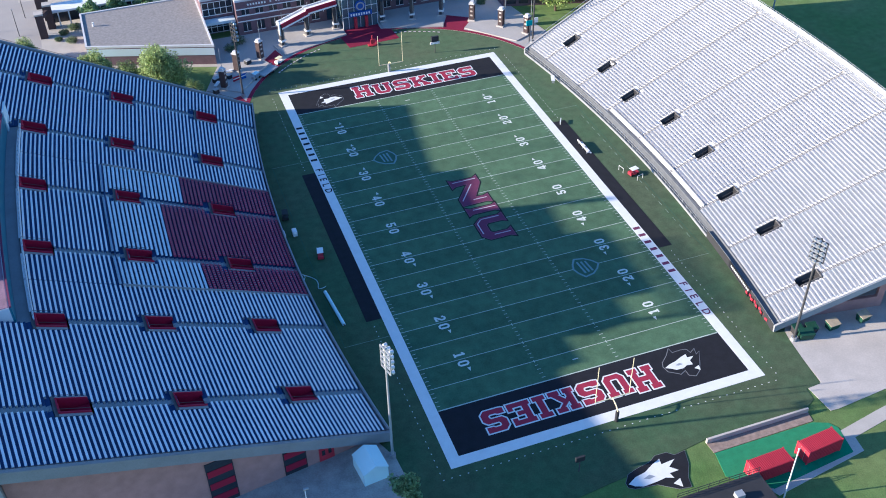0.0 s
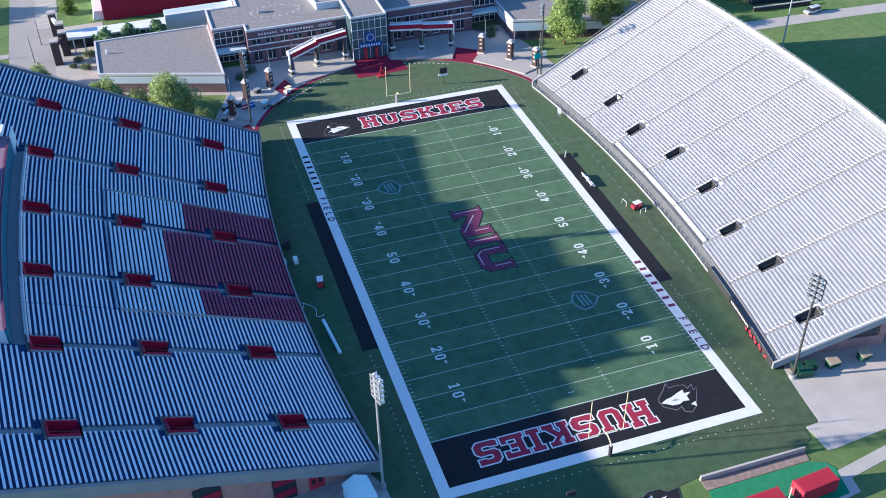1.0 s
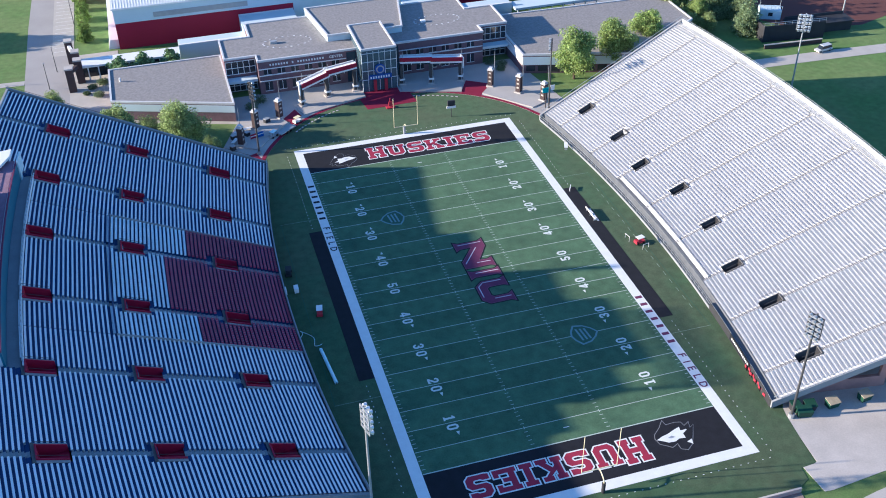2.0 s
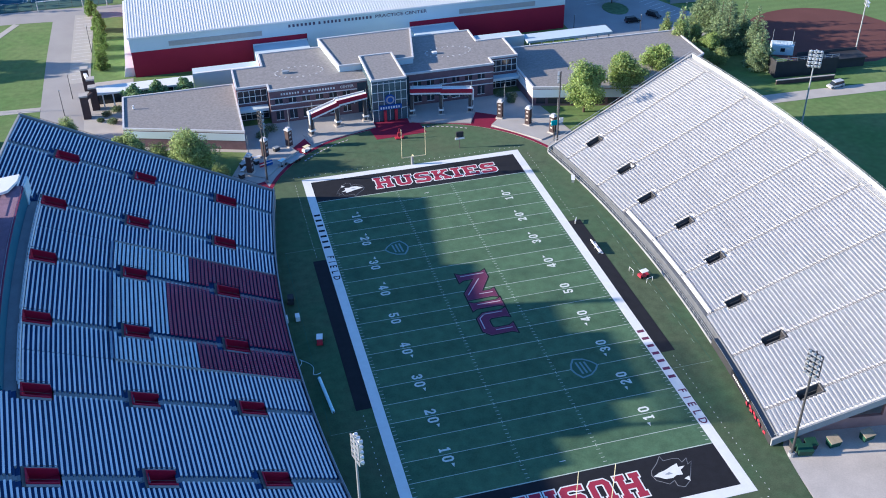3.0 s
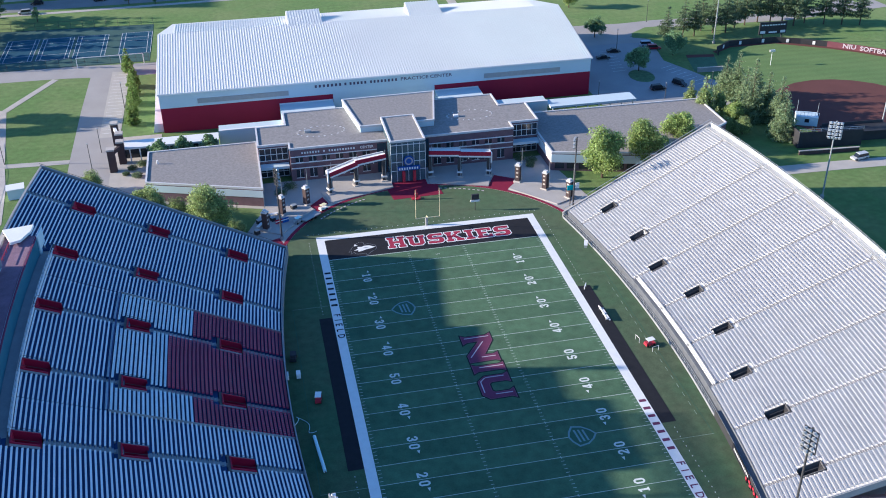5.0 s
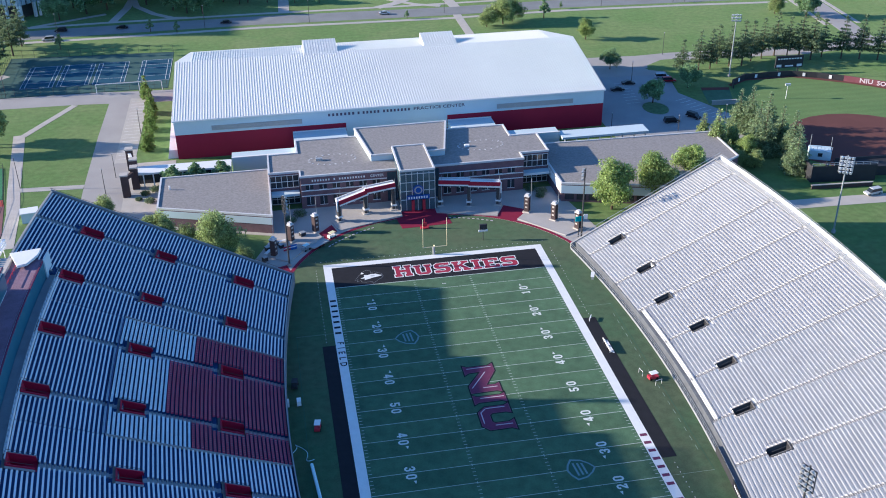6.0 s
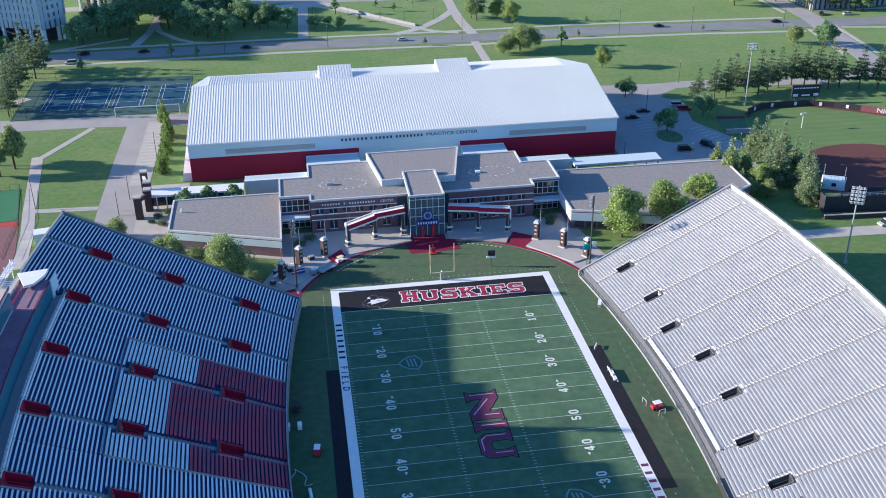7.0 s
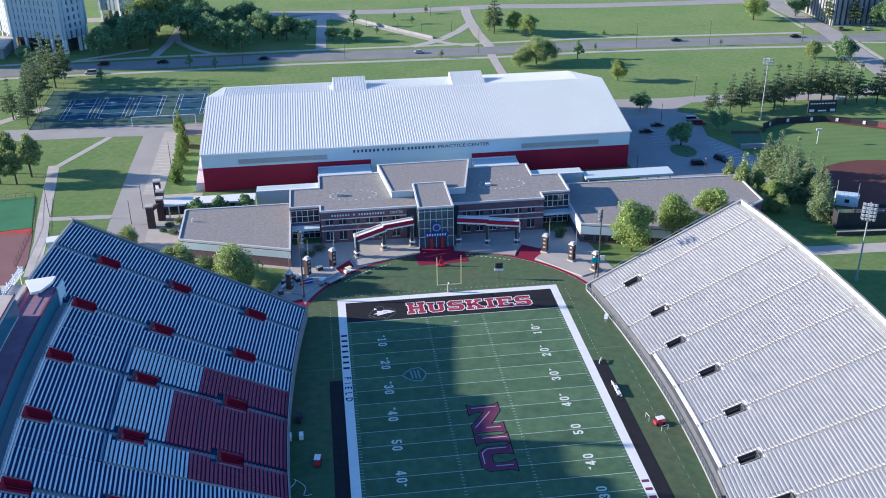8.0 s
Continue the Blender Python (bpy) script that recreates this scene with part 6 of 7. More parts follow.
part("bed", Shape().box(-2.6, 2.6, -1.0, 1.0, 0.5, 0.7), M_GALV, tr)
part("rail", Shape().box(-2.6, 2.6, 0.95, 1.0, 0.7, 1.2), M_GALV, tr)
for a in (-0.6, 0.6):
    for b in (-1.05, 1.05):
        part("wheel", Shape().tube((a, b - 0.1, 0.3), (a, b + 0.1, 0.3), 0.3, n=10), M_RUBBER, tr)
for x, y in ((-34.7, 4.4), (-36.9, 4.4)):
    w = thing("field_heater", "small white wheeled box beside the stand", "box", at=pose(x, y, 0.06))
    part("body", Shape().box(-0.4, 0.4, -0.7, 0.7, 0.25, 1.2), M_TRIM, w)
    part("wheel", Shape().tube((-0.42, 0.4, 0.25), (0.42, 0.4, 0.25), 0.25, n=8), M_RUBBER, w)
rl = thing("rolled_tarp", "long pale rolled tarp lying on the turf", "tarp", at=pose(-33.1, -17.8, 0.06, 0, 0, 95.5))
part("roll", Shape().tube((-4.6, 0, 0.3), (4.6, 0, 0.3), 0.3, n=10), M_TENT, rl)
part("core", Shape().tube((-4.9, 0, 0.3), (4.9, 0, 0.3), 0.1, n=8), M_POLE, rl)
hs = Shape()
prev = None
for i in range(30):
    t = i / 29
    p = Vector((-36.8 + 3.6 * t + 0.5 * math.sin(t * 13), -9.5 + 2.4 * math.sin(t * 5.2), 0.09))
    if prev:
        hs.tube(prev, p, 0.05, n=5)
    prev = p
solid("hose", hs, M_TENT, "pale garden hose lying in loops on turf", "hose", kind="")
fr = thing("training_frame", "thin white training frame standing on the turf", "frame", at=pose(33.4, -2.6, 0.06, 0, 0, 15))
for x in (-0.7, 0.7):
    part("leg", Shape().tube((x, 0, 0), (x, 0, 1.1), 0.04, n=5), M_TRIM, fr)
part("top_bar", Shape().tube((-0.7, 0, 1.1), (0.7, 0, 1.1), 0.04, n=5), M_TRIM, fr)
fr = thing("training_frame", "thin white training frame standing on the turf", "frame", at=pose(31.2, 1.2, 0.06, 0, 0, 100))
for x in (-0.7, 0.7):
    part("leg", Shape().tube((x, 0, 0), (x, 0, 1.1), 0.04, n=5), M_TRIM, fr)
part("top_bar", Shape().tube((-0.7, 0, 1.1), (0.7, 0, 1.1), 0.04, n=5), M_TRIM, fr)
sl = thing("blocking_sled", "red steel blocking sled on the red paint", "sled", at=pose(0.2, 70.6, 0.1))
part("frame", Shape().box(-1.1, 1.1, -0.6, 0.6, 0.05, 0.25), M_REDP, sl)
part("mast", Shape().box(-0.12, 0.12, -0.12, 0.12, 0.25, 2.6), M_REDP, sl)
part("pad", Shape().box(-0.5, 0.5, -0.35, -0.1, 0.6, 1.7), M_REDP, sl)
for i in range(9):
    ch = thing("folding_chair", "red folding chair beside the front wall", "chair", "red folding chairs", at=pose(34.0 - 0.09 * i + 0.25 * (i % 2), -39.6 - i * 0.85, 0.06, 0, 0, 78 + 9 * (i % 3)) )
    part("seat", Shape().box(-0.3, 0.3, -0.25, 0.25, 0.42, 0.5), M_REDP, ch)
    part("backrest", Shape().box(-0.3, 0.3, 0.22, 0.3, 0.5, 0.95), M_REDP, ch)
    for a in (-0.25, 0.25):
        part("leg", Shape().box(a - 0.03, a + 0.03, -0.22, 0.25, 0, 0.42), M_POLE, ch)
tb = thing("folding_table", "small white folding table by the stand wall", "table", at=pose(33.6, 39.0, 0.06, 0, 0, 70))
part("tabletop", Shape().box(-1.2, 1.2, -0.4, 0.4, 0.7, 0.78), M_TRIM, tb)
for a in (-1.0, 1.0):
    part("leg", Shape().box(a - 0.04, a + 0.04, -0.3, 0.3, 0, 0.7), M_GALV, tb)
sgn = thing("teal_sign_post", "teal and white directional sign on a post", "sign", at=pose(36.2, 58.6, 0.07))
part("panel", Shape().box(-1.0, 1.0, -0.5, -0.36, 4.4, 5.7), M_SIGN, sgn, "teal panel")
part("side_panel", Shape().box(1.0, 2.0, -0.5, -0.36, 4.9, 6.2), M_TRIM, sgn, "white panel")
part("post", Shape().tube((0, -0.2, 0), (0, -0.2, 6), 0.12, n=6), M_POLE, sgn)
bn = thing("banner_stand", "red white and blue banner stand on the plaza", "banner", at=pose(-33.4, 65.2, 0.07, 0, 0, 20))
part("cloth", Shape().box(-1.6, 0.2, -0.05, 0.05, 0.4, 1.5), M_WALLR, bn)
part("cloth", Shape().box(0.2, 1.8, -0.05, 0.05, 0.2, 1.5), M_BLUE, bn)
part("bar", Shape().box(-1.6, 1.8, -0.09, -0.05, 0.9, 1.1), M_TRIM, bn)
for x, y, sx in ((-36.6, 68.5, 1.2), (-38.5, 66.5, 1.5), (-35.4, 67.0, 1.0), (-30.0, 72.3, 1.4), (-39.4, 61.4, 1.1)):
    cb = thing("equipment_case", "dark wheeled equipment case on the plaza", "case", "equipment cases", at=pose(x, y, 0.07, 0, 0, 30))
    part("case_body", Shape().box(-sx / 2, sx / 2, -0.5, 0.5, 0.15, 1.1), M_BLKROOF, cb)
    part("lid", Shape().box(-sx / 2, sx / 2, -0.52, 0.52, 1.1, 1.25), M_GALV, cb)


# ---- south end: tent, containers, scoreboard, paving ----
slab("pavement", [(-33.0, -52.3), (-31.5, -72), (-60, -76), (-104, -70), (-104, -20), (-86.5, -20), (-84.0, -48), (-62, -47.5), (-34, -44.5)], 0.05, M_YARD, "grey concrete yard at the stand end", "yard")
tn = thing("party_tent", "white pitched fabric tent on the yard", "tent", at=pose(-37.1, -53.0, 0.05, 0, 0, 7))
part("wall_shell", Shape().box(-1.85, 1.85, -2.1, 2.1, 0, 2.4), M_TENT, tn)
part("roof", Shape().add([(-1.95, -2.2, 2.4), (1.95, -2.2, 2.4), (1.95, 2.2, 2.4), (-1.95, 2.2, 2.4), (0, -2.2, 3.5), (0, 2.2, 3.5)], [(0, 1, 4), (2, 3, 5), (1, 2, 5, 4), (3, 0, 4, 5), (3, 2, 1, 0)]), M_TENT, tn)
fp = thing("yard_lamp", "slim pale lamp post on the concrete yard", "lamp post", at=pose(-47.5, -59.0, 0.05))
part("pole", Shape().tube((0, 0, 0), (0, 0, 8), 0.1, 0.07, 7), M_TRIM, fp)
part("head", Shape().box(-0.2, 0.5, -0.15, 0.15, 7.9, 8.1), M_GALV, fp)
slab("pavement", [(34.3, -50), (33.4, -61.0), (30.8, -61.2), (31.2, -66.4), (32.6, -66.5), (42, -65.6), (75, -66), (75, -44.0), (37, -46.5)], 0.055, M_CONC, "broad pale concrete concourse yard", "yard")
strip("pavement", [(29.6, -71.3), (38.6, -69.6), (60, -66.5)], 2.0, 0.05, M_WALKC, "pale concrete footpath over the grass", "path")
solid("trim", Shape().prism([(10.4, -65.1), (27.8, -65.2), (27.8, -65.5), (10.4, -65.45)], -0.1, 0.9), M_CONC, "low concrete retaining wall at the turf edge", "retaining wall")
slab("ground_gravel", [(10.4, -65.5), (27.8, -65.5), (27.5, -67.2), (10.5, -67.3)], 0.07, M_GRAVEL, "brown gravel strip behind the low wall", "gravel")
slab("ground_patch", [(10.6, -67.4), (27.2, -67.4), (29.4, -68.3), (30.2, -69.6), (29.4, -74.2), (15.0, -75.8), (9.8, -71.5)], 0.075, M_PATCH, "bright green artificial grass patch", "turf patch")
slab("pavement", [(13, -73.5), (29, -72.6), (31.5, -71.0), (31, -74.5), (15, -77)], 0.06, M_CONC, "concrete strip behind the containers", "pavement")


def container(x, y, turn):
    c = thing("shipping_container", "bright red corrugated shipping container on green turf", "container", "red containers", at=pose(x, y, 0.08, 0, 0, turn))
    part("body", Shape().box(-3.05, 3.05, -1.22, 1.22, 0.12, 2.55), M_REDP, c)
    for i in range(20):
        xx = -2.85 + i * 0.3
        part("roof_rib", Shape().box(xx, xx + 0.13, -1.15, 1.15, 2.55, 2.61), M_REDP, c)
        part("side_rib", Shape().box(xx, xx + 0.13, -1.27, -1.22, 0.3, 2.45), M_REDP, c)
    for a in (-1, 1):
        for b in (-1, 1):
            part("corner_post", Shape().box(a * 3.0 - 0.1, a * 3.0 + 0.1, b * 1.18 - 0.1, b * 1.18 + 0.1, 0, 2.62), M_REDP, c)
    part("door_bar", Shape().tube((-3.1, -0.4, 0.2), (-3.1, -0.4, 2.4), 0.03, n=5), M_GALV, c)
    part("door_bar", Shape().tube((-3.1, 0.4, 0.2), (-3.1, 0.4, 2.4), 0.03, n=5), M_GALV, c)


container(15.7, -72.9, 2)
container(24.5, -72.3, 5)
sb = thing("scoreboard_back", "black steel back of a scoreboard with catwalk rails", "scoreboard", at=pose(6.2, -76.6, 0))
part("cabinet", Shape().box(-6.8, 6.4, -3.4, 2.2, 0.0, 3.2), M_BLKROOF, sb, "black cabinet")
part("roof_unit", Shape().box(1.0, 2.2, -1.0, 0.0, 3.2, 4.0), M_GALV, sb)
for i in range(9):
    part("rail_post", Shape().tube((-6.4 + i * 1.6, 2.1, 3.2), (-6.4 + i * 1.6, 2.1, 4.3), 0.05, n=5), M_BLKROOF, sb)
for z in (3.8, 4.3):
    part("rail", Shape().tube((-6.5, 2.1, z), (6.4, 2.1, z), 0.05, n=5), M_BLKROOF, sb)
fl = thing("flagpole", "tall white tapered flagpole behind the containers", "flagpole", at=pose(15.0, -77.8, 0))
part("pole", Shape().tube((0, 0, 0), (0.2, 0.2, 10.5), 0.12, 0.06, 8), M_TRIM, fl)
part("finial", Shape().ball((0.2, 0.2, 10.6), 0.14), M_LAMP, fl)
lawn_logo = thing("lawn_emblem", "large painted emblem of plain shapes on the grass", "emblem", kind="structure")
emblem(LAWN_EMBLEM, 0.9, -68.0, 4.9, 0, 0.09, lawn_logo, 0.06)
for i, (x, y, m, sx) in enumerate(((37.0, -51.8, M_GREENBIN, 2.2), (38.6, -50.9, M_BLKROOF, 1.6), (36.3, -50.4, M_BLKROOF, 1.4), (42.4, -51.4, M_GREENBIN, 1.8), (48.3, -51.6, M_GREENBIN, 1.8))):
    d = thing("dumpster", "dark green steel dumpster beside the brick wall", "dumpster", "dumpsters", at=pose(x, y, 0.06, 0, 0, -12 + 5 * i))
    part("bin", Shape().hexa([(-sx / 2, -0.6, 0.1), (sx / 2, -0.6, 0.1), (sx / 2, 0.6, 0.1), (-sx / 2, 0.6, 0.1), (-sx / 2 - 0.1, -0.8, 1.2), (sx / 2 + 0.1, -0.8, 1.2), (sx / 2 + 0.1, 0.7, 1.5), (-sx / 2 - 0.1, 0.7, 1.5)]), m, d)
    part("lid", Shape().hexa([(-sx / 2 - 0.12, -0.85, 1.2), (sx / 2 + 0.12, -0.85, 1.2), (sx / 2 + 0.12, 0.75, 1.5), (-sx / 2 - 0.12, 0.75, 1.5), (-sx / 2 - 0.12, -0.85, 1.28), (sx / 2 + 0.12, -0.85, 1.28), (sx / 2 + 0.12, 0.75, 1.58), (-sx / 2 - 0.12, 0.75, 1.58)]), M_TANLID if i > 2 else M_GREENBIN, d)
cp = thing("play_clock", "small black play clock on a post at the turf edge", "play clock", at=pose(-9.3, -63.5, 0.06))
part("post", Shape().tube((0, 0, 0), (0, 0, 2.6), 0.09, n=7), M_POLE, cp)
part("clock", Shape().box(-0.7, 0.7, -0.15, 0.15, 2.4, 3.3), M_BLKROOF, cp)


# ---- softball ground ----
slab("ground_outfield", [(112, 120), (118, 152), (126, 157.2), (143, 157.2), (158, 149), (166, 142.6), (184, 124.5), (190, 95), (150, 70), (118, 84)], 0.05, M_MOWN, "striped mown softball outfield", "outfield")
slab("ground_infield", [(137 + 24.3 * math.cos(radians(15 * i)), 97.5 + 24.3 * math.sin(radians(15 * i))) for i in range(-1, 14)] + [(122, 80), (140, 78), (158, 84)], 0.075, M_DIRT, "dark red clay softball infield", "infield")
solid("trim", Shape().prism([(119.0, 152.2), (126, 156.6), (143, 156.6), (157.6, 147.6), (165.4, 141.4), (182, 124.2), (184, 125.2), (166.2, 143.4), (158.4, 149.8), (143, 158.4), (126, 158.4), (118.5, 154)], -0.1, 0.08), M_DIRT, "red clay warning track", "warning track")
fence = thing("outfield_fence", "dark padded outfield fence with pale panels", "fence")
fpts = [(118.5, 150), (119.6, 153.4), (126, 157.8), (134.5, 158.2), (143, 157.8), (151, 154.2), (158.2, 149.4), (166.0, 143.0), (174.6, 134.9), (184, 125)]
for i, (a, b) in enumerate(zip(fpts, fpts[1:])):
    a, b = Vector(a), Vector(b)
    d = (b - a).normalized()
    nn = Vector((-d.y, d.x)) * 0.15
    p = part("fence_panel", Shape().prism([tuple(a - nn), tuple(b - nn), tuple(b + nn), tuple(a + nn)], 0, 2.0), M_BLKROOF if i < 6 else M_VOM2, fence, "padded panel")
    mdl = (a + b) / 2 - nn * 1.6
    ang = math.degrees(math.atan2(d.y, d.x))
    if i < 6:
        part("number_panel", Shape().obox((mdl.x, mdl.y, 0.4), 0.9, 0.08, 1.2, ang), M_TRIM, p, "plain pale panel")
    elif i < 8:
        me = text_mesh("NIU" if i == 6 else "SOFTBALL", 2.1, 0.05, 0.03)
        me.materials.clear()
        me.materials.append(M_PALEW)
        wide = max(v.co.x for v in me.vertices) - min(v.co.x for v in me.vertices)
        spot = (a + (b - a) * 0.72 if i == 6 else mdl) - nn * 1.2
        ob = new("fence_word", me)
        ob.parent = p
        ob.matrix_basis = pose(spot.x, spot.y, 1.05, 90, 0, ang) @ Matrix.Diagonal(((4.2 if i == 6 else 10.6) / wide, 1, 1, 1))
sbd = thing("softball_scoreboard", "black softball scoreboard on two posts", "scoreboard", at=pose(143.5, 160.8, 0, 0, 0, -2))
part("panel", Shape().box(-5.0, 5.0, -0.3, 0.3, 2.2, 6.4), M_BLKROOF, sbd)
for x in (-3.5, 3.5):
    part("post", Shape().box(x - 0.15, x + 0.15, -0.15, 0.15, 0, 2.2), M_POLE, sbd)
for i in range(9):
    part("plain_bar", Shape().box(-4.4 + i * 1.0, -3.7 + i * 1.0, -0.36, -0.3, 5.2, 5.6), M_TRIM, sbd)
part("plain_bar", Shape().box(-4.6, -2.8, -0.36, -0.3, 2.5, 3.4), M_TRIM, sbd)
part("plain_bar", Shape().box(2.8, 4.6, -0.36, -0.3, 2.5, 3.4), M_TRIM, sbd)
part("plain_bar", Shape().box(-1.5, 1.5, -0.36, -0.3, 2.6, 3.1), M_TRIM, sbd)
pbx = thing("softball_press_box", "white softball press box raised on dark stands", "press box", at=pose(113.2, 84.4, 0, 0, 0, -25))
part("room", Shape().box(-2.9, 2.9, -2.0, 2.0, 3.4, 6.0), M_WALLW, pbx, "white room")
part("window", Shape().box(-0.6, 0.6, -2.08, -2.0, 4.4, 5.4), M_GLASS, pbx)
for a in (-2.6, 2.6):
    for b in (-1.7, 1.7):
        part("leg", Shape().box(a - 0.2, a + 0.2, b - 0.2, b + 0.2, 0, 3.4), M_POLE, pbx)
for i in range(7):
    part("roof_rail_post", Shape().tube((-2.9 + i * 0.97, -1.9, 6.2), (-2.9 + i * 0.97, -1.9, 7.3), 0.05, n=5), M_TRIM, pbx)
part("roof_rail", Shape().tube((-3, -1.9, 7.3), (3, -1.9, 7.3), 0.05, n=5), M_TRIM, pbx)
part("antenna", Shape().tube((-2.6, 1.5, 6.2), (-2.6, 1.5, 9.4), 0.05, n=5), M_GALV, pbx)
part("antenna", Shape().tube((2.9, 1.5, 6.2), (2.9, 1.5, 9.0), 0.05, n=5), M_GALV, pbx)
dg = thing("dugout", "long black dugout roof beside the softball stands", "dugout", at=pose(126, 79.5, 0, 0, 0, -4))
part("wall_shell", Shape().box(-9, 9, -2.6, 2.2, 0, 2.6), M_BLKROOF, dg)
part("roof", Shape().box(-9.4, 9.4, -3.0, 2.6, 2.6, 2.9), M_BLKROOF, dg)
part("rail", Shape().box(-9, 9, 2.3, 2.4, 2.9, 3.6), M_POLE, dg)
bl = thing("softball_bleacher", "dark stepped softball bleacher with pale top rails", "bleacher", at=pose(115.5, 77.8, 0, 0, 0, -6))
part("back_panel", Shape().box(-8.5, 9.5, -2.6, -2.3, 0, 4.6), M_BLKROOF, bl, "black back screen")
part("side_panel", Shape().box(-8.5, -8.2, -2.3, 2.4, 0, 4.6), M_BLKROOF, bl)
for i in range(6):
    part("tier", Shape().box(-8.2, 9.5, -2.3 + i * 0.8, -1.5 + i * 0.8, 0, 0.6 + 0.65 * (5 - i)), M_BLKROOF, bl)
for z in (5.0, 5.5):
    part("top_rail", Shape().tube((-8.5, -2.45, z), (9.5, -2.45, z), 0.06, n=5), M_GALV, bl)
for i in range(10):
    part("rail_post", Shape().tube((-8.5 + i * 2, -2.45, 4.6), (-8.5 + i * 2, -2.45, 5.5), 0.05, n=5), M_GALV, bl)
lw = thing("low_wall", "low concrete wall before the softball bleacher", "wall")
part("wall_panel", Shape().obox((113.5, 71.6, 0), 17.0, 0.4, 1.1, -4), M_BRICKD, lw)
part("cap", Shape().obox((113.5, 71.6, 1.1), 17.2, 0.6, 0.14, -4), M_CONC, lw)
strip("pavement", [(84, 66), (97, 64.5), (112, 64), (127, 63.2), (175, 60)], 5.0, 0.055, M_WALKC, "pale concrete service path behind the stand", "path")


slab("ground_bullpen", [(108.0, 152.4), (117.4, 150.8), (113.2, 138.3), (104.8, 138.4)], 0.06, M_TURF, "dark green synthetic bullpen strip", "bullpen")
slab("ground_bullpen", [(108.3, 153.2), (117.6, 151.6), (116.8, 149.2), (107.6, 150.4)], 0.075, M_DIRT, "red clay bullpen mound", "bullpen")
bp_wall = thing("bullpen_wall", "low pale wall beside the bullpen", "wall")
part("wall_panel", Shape().obox((109.6, 136.6, 0), 9.0, 0.3, 1.5, -4), M_CONC2, bp_wall)
part("cap", Shape().obox((109.6, 136.6, 1.5), 9.2, 0.5, 0.12, -4), M_CONC, bp_wall)


# ---- cars ----
M_GLASSC = mat("car_glass", (0.02, 0.025, 0.03), 0.1, 0.1, spec=0.6)


def car(x, y, turn, col, kind="sedan", label=""):
    m = mat("car_paint", col, 0.3, 0.04, 1, 8, metal=0.2, spec=0.5)
    c = thing("parked_car", label, "car", "cars", at=pose(x, y, 0.05, 0, 0, turn))
    L = 2.3 if kind == "sedan" else 2.45
    hgt = 1.42 if kind == "sedan" else 1.78
    low = [(-L, 0.35), (-L + 0.05, 0.75), (-L + 0.9, 0.88), (L - 0.9 if kind == "sedan" else L - 0.15, 0.92), (L, 0.8), (L, 0.35)]

    def extrude(profile, w0, w1, name, mm, lab=""):
        n = len(profile)
        s = Shape()
        s.add([(a, -w0, b) for a, b in profile] + [(a, w0, b) for a, b in profile], [tuple(range(n)), tuple(range(2 * n - 1, n - 1, -1))] + [((i + 1) % n, i, n + i, n + (i + 1) % n) for i in range(n)])
        return part(name, s, mm, c, lab)

    body = extrude(low, 0.88, 0.88, "body", m)
    if kind == "sedan":
        cab = [(-L + 0.95, 0.87), (-L + 1.75, hgt - 0.08), (L - 1.6, hgt - 0.08), (L - 0.8, 0.9)]
        top = [(-L + 1.7, hgt - 0.08), (-L + 1.85, hgt), (L - 1.7, hgt), (L - 1.55, hgt - 0.08)]
    else:
        cab = [(-L + 0.95, 0.87), (-L + 1.6, hgt - 0.1), (L - 0.35, hgt - 0.1), (L - 0.15, 0.9)]
        top = [(-L + 1.55, hgt - 0.1), (-L + 1.7, hgt), (L - 0.4, hgt), (L - 0.3, hgt - 0.1)]
    extrude(cab, 0.78, 0.7, "cabin_glass", M_GLASSC, "dark glass cabin")
    extrude(top, 0.74, 0.7, "roof", m)
    for a in (-L + 0.8, L - 0.85):
        for b in (-0.82, 0.82):
            w = part("wheel", Shape().tube((a, b - 0.1, 0.33), (a, b + 0.1, 0.33), 0.33, n=14), M_RUBBER, c)
            part("rim", Shape().tube((a, b - 0.11, 0.33), (a, b + 0.11, 0.33), 0.18, n=10), M_GALV, w)
    for b in (-0.6, 0.6):
        part("headlight", Shape().box(-L - 0.02, -L + 0.06, b - 0.18, b + 0.18, 0.6, 0.74), M_LAMP, body)
        part("tail_light", Shape().box(L - 0.06, L + 0.02, b - 0.18, b + 0.18, 0.65, 0.8), M_REDP, body)


car(85.6, 161.5, 175, (0.02, 0.02, 0.025), label="black sedan parked in the car park")
car(80.0, 156.2, 175, (0.015, 0.018, 0.025), label="black sedan parked beside the practice hall")
car(99.2, 165.2, 172, (0.40, 0.44, 0.52), "suv", "silver estate car parked at the kerb island")
car(100.0, 161.2, 172, (0.30, 0.01, 0.03), "suv", "red estate car parked at the kerb island")
car(86.9, 125.6, 178, (0.015, 0.015, 0.018), "suv", "black pickup parked near the hall")
car(95.0, 127.8, 120, (0.012, 0.012, 0.015), "suv", "black van parked near the hall")
car(128.5, 266.5, 178, (0.012, 0.012, 0.015), label="black car driving along the street")
car(181.7, 263.8, 178, (0.012, 0.012, 0.015), label="dark car near the crossing")
car(207.4, 272.5, 60, (0.02, 0.02, 0.03), label="dark car at the crossing")
car(219.0, 270.0, 178, (0.6, 0.6, 0.62), label="white car at the crossing")
car(-114.9, 269.2, 0, (0.02, 0.02, 0.025), "suv", "dark pickup on the shaded street")
car(-91.0, 268.4, 0, (0.01, 0.01, 0.012), label="black car on the shaded street")
car(-49.6, 266.8, 0, (0.02, 0.02, 0.03), label="dark car on the shaded street")
car(15.7, 266.0, 178, (0.55, 0.56, 0.58), label="silver car driving along the street")
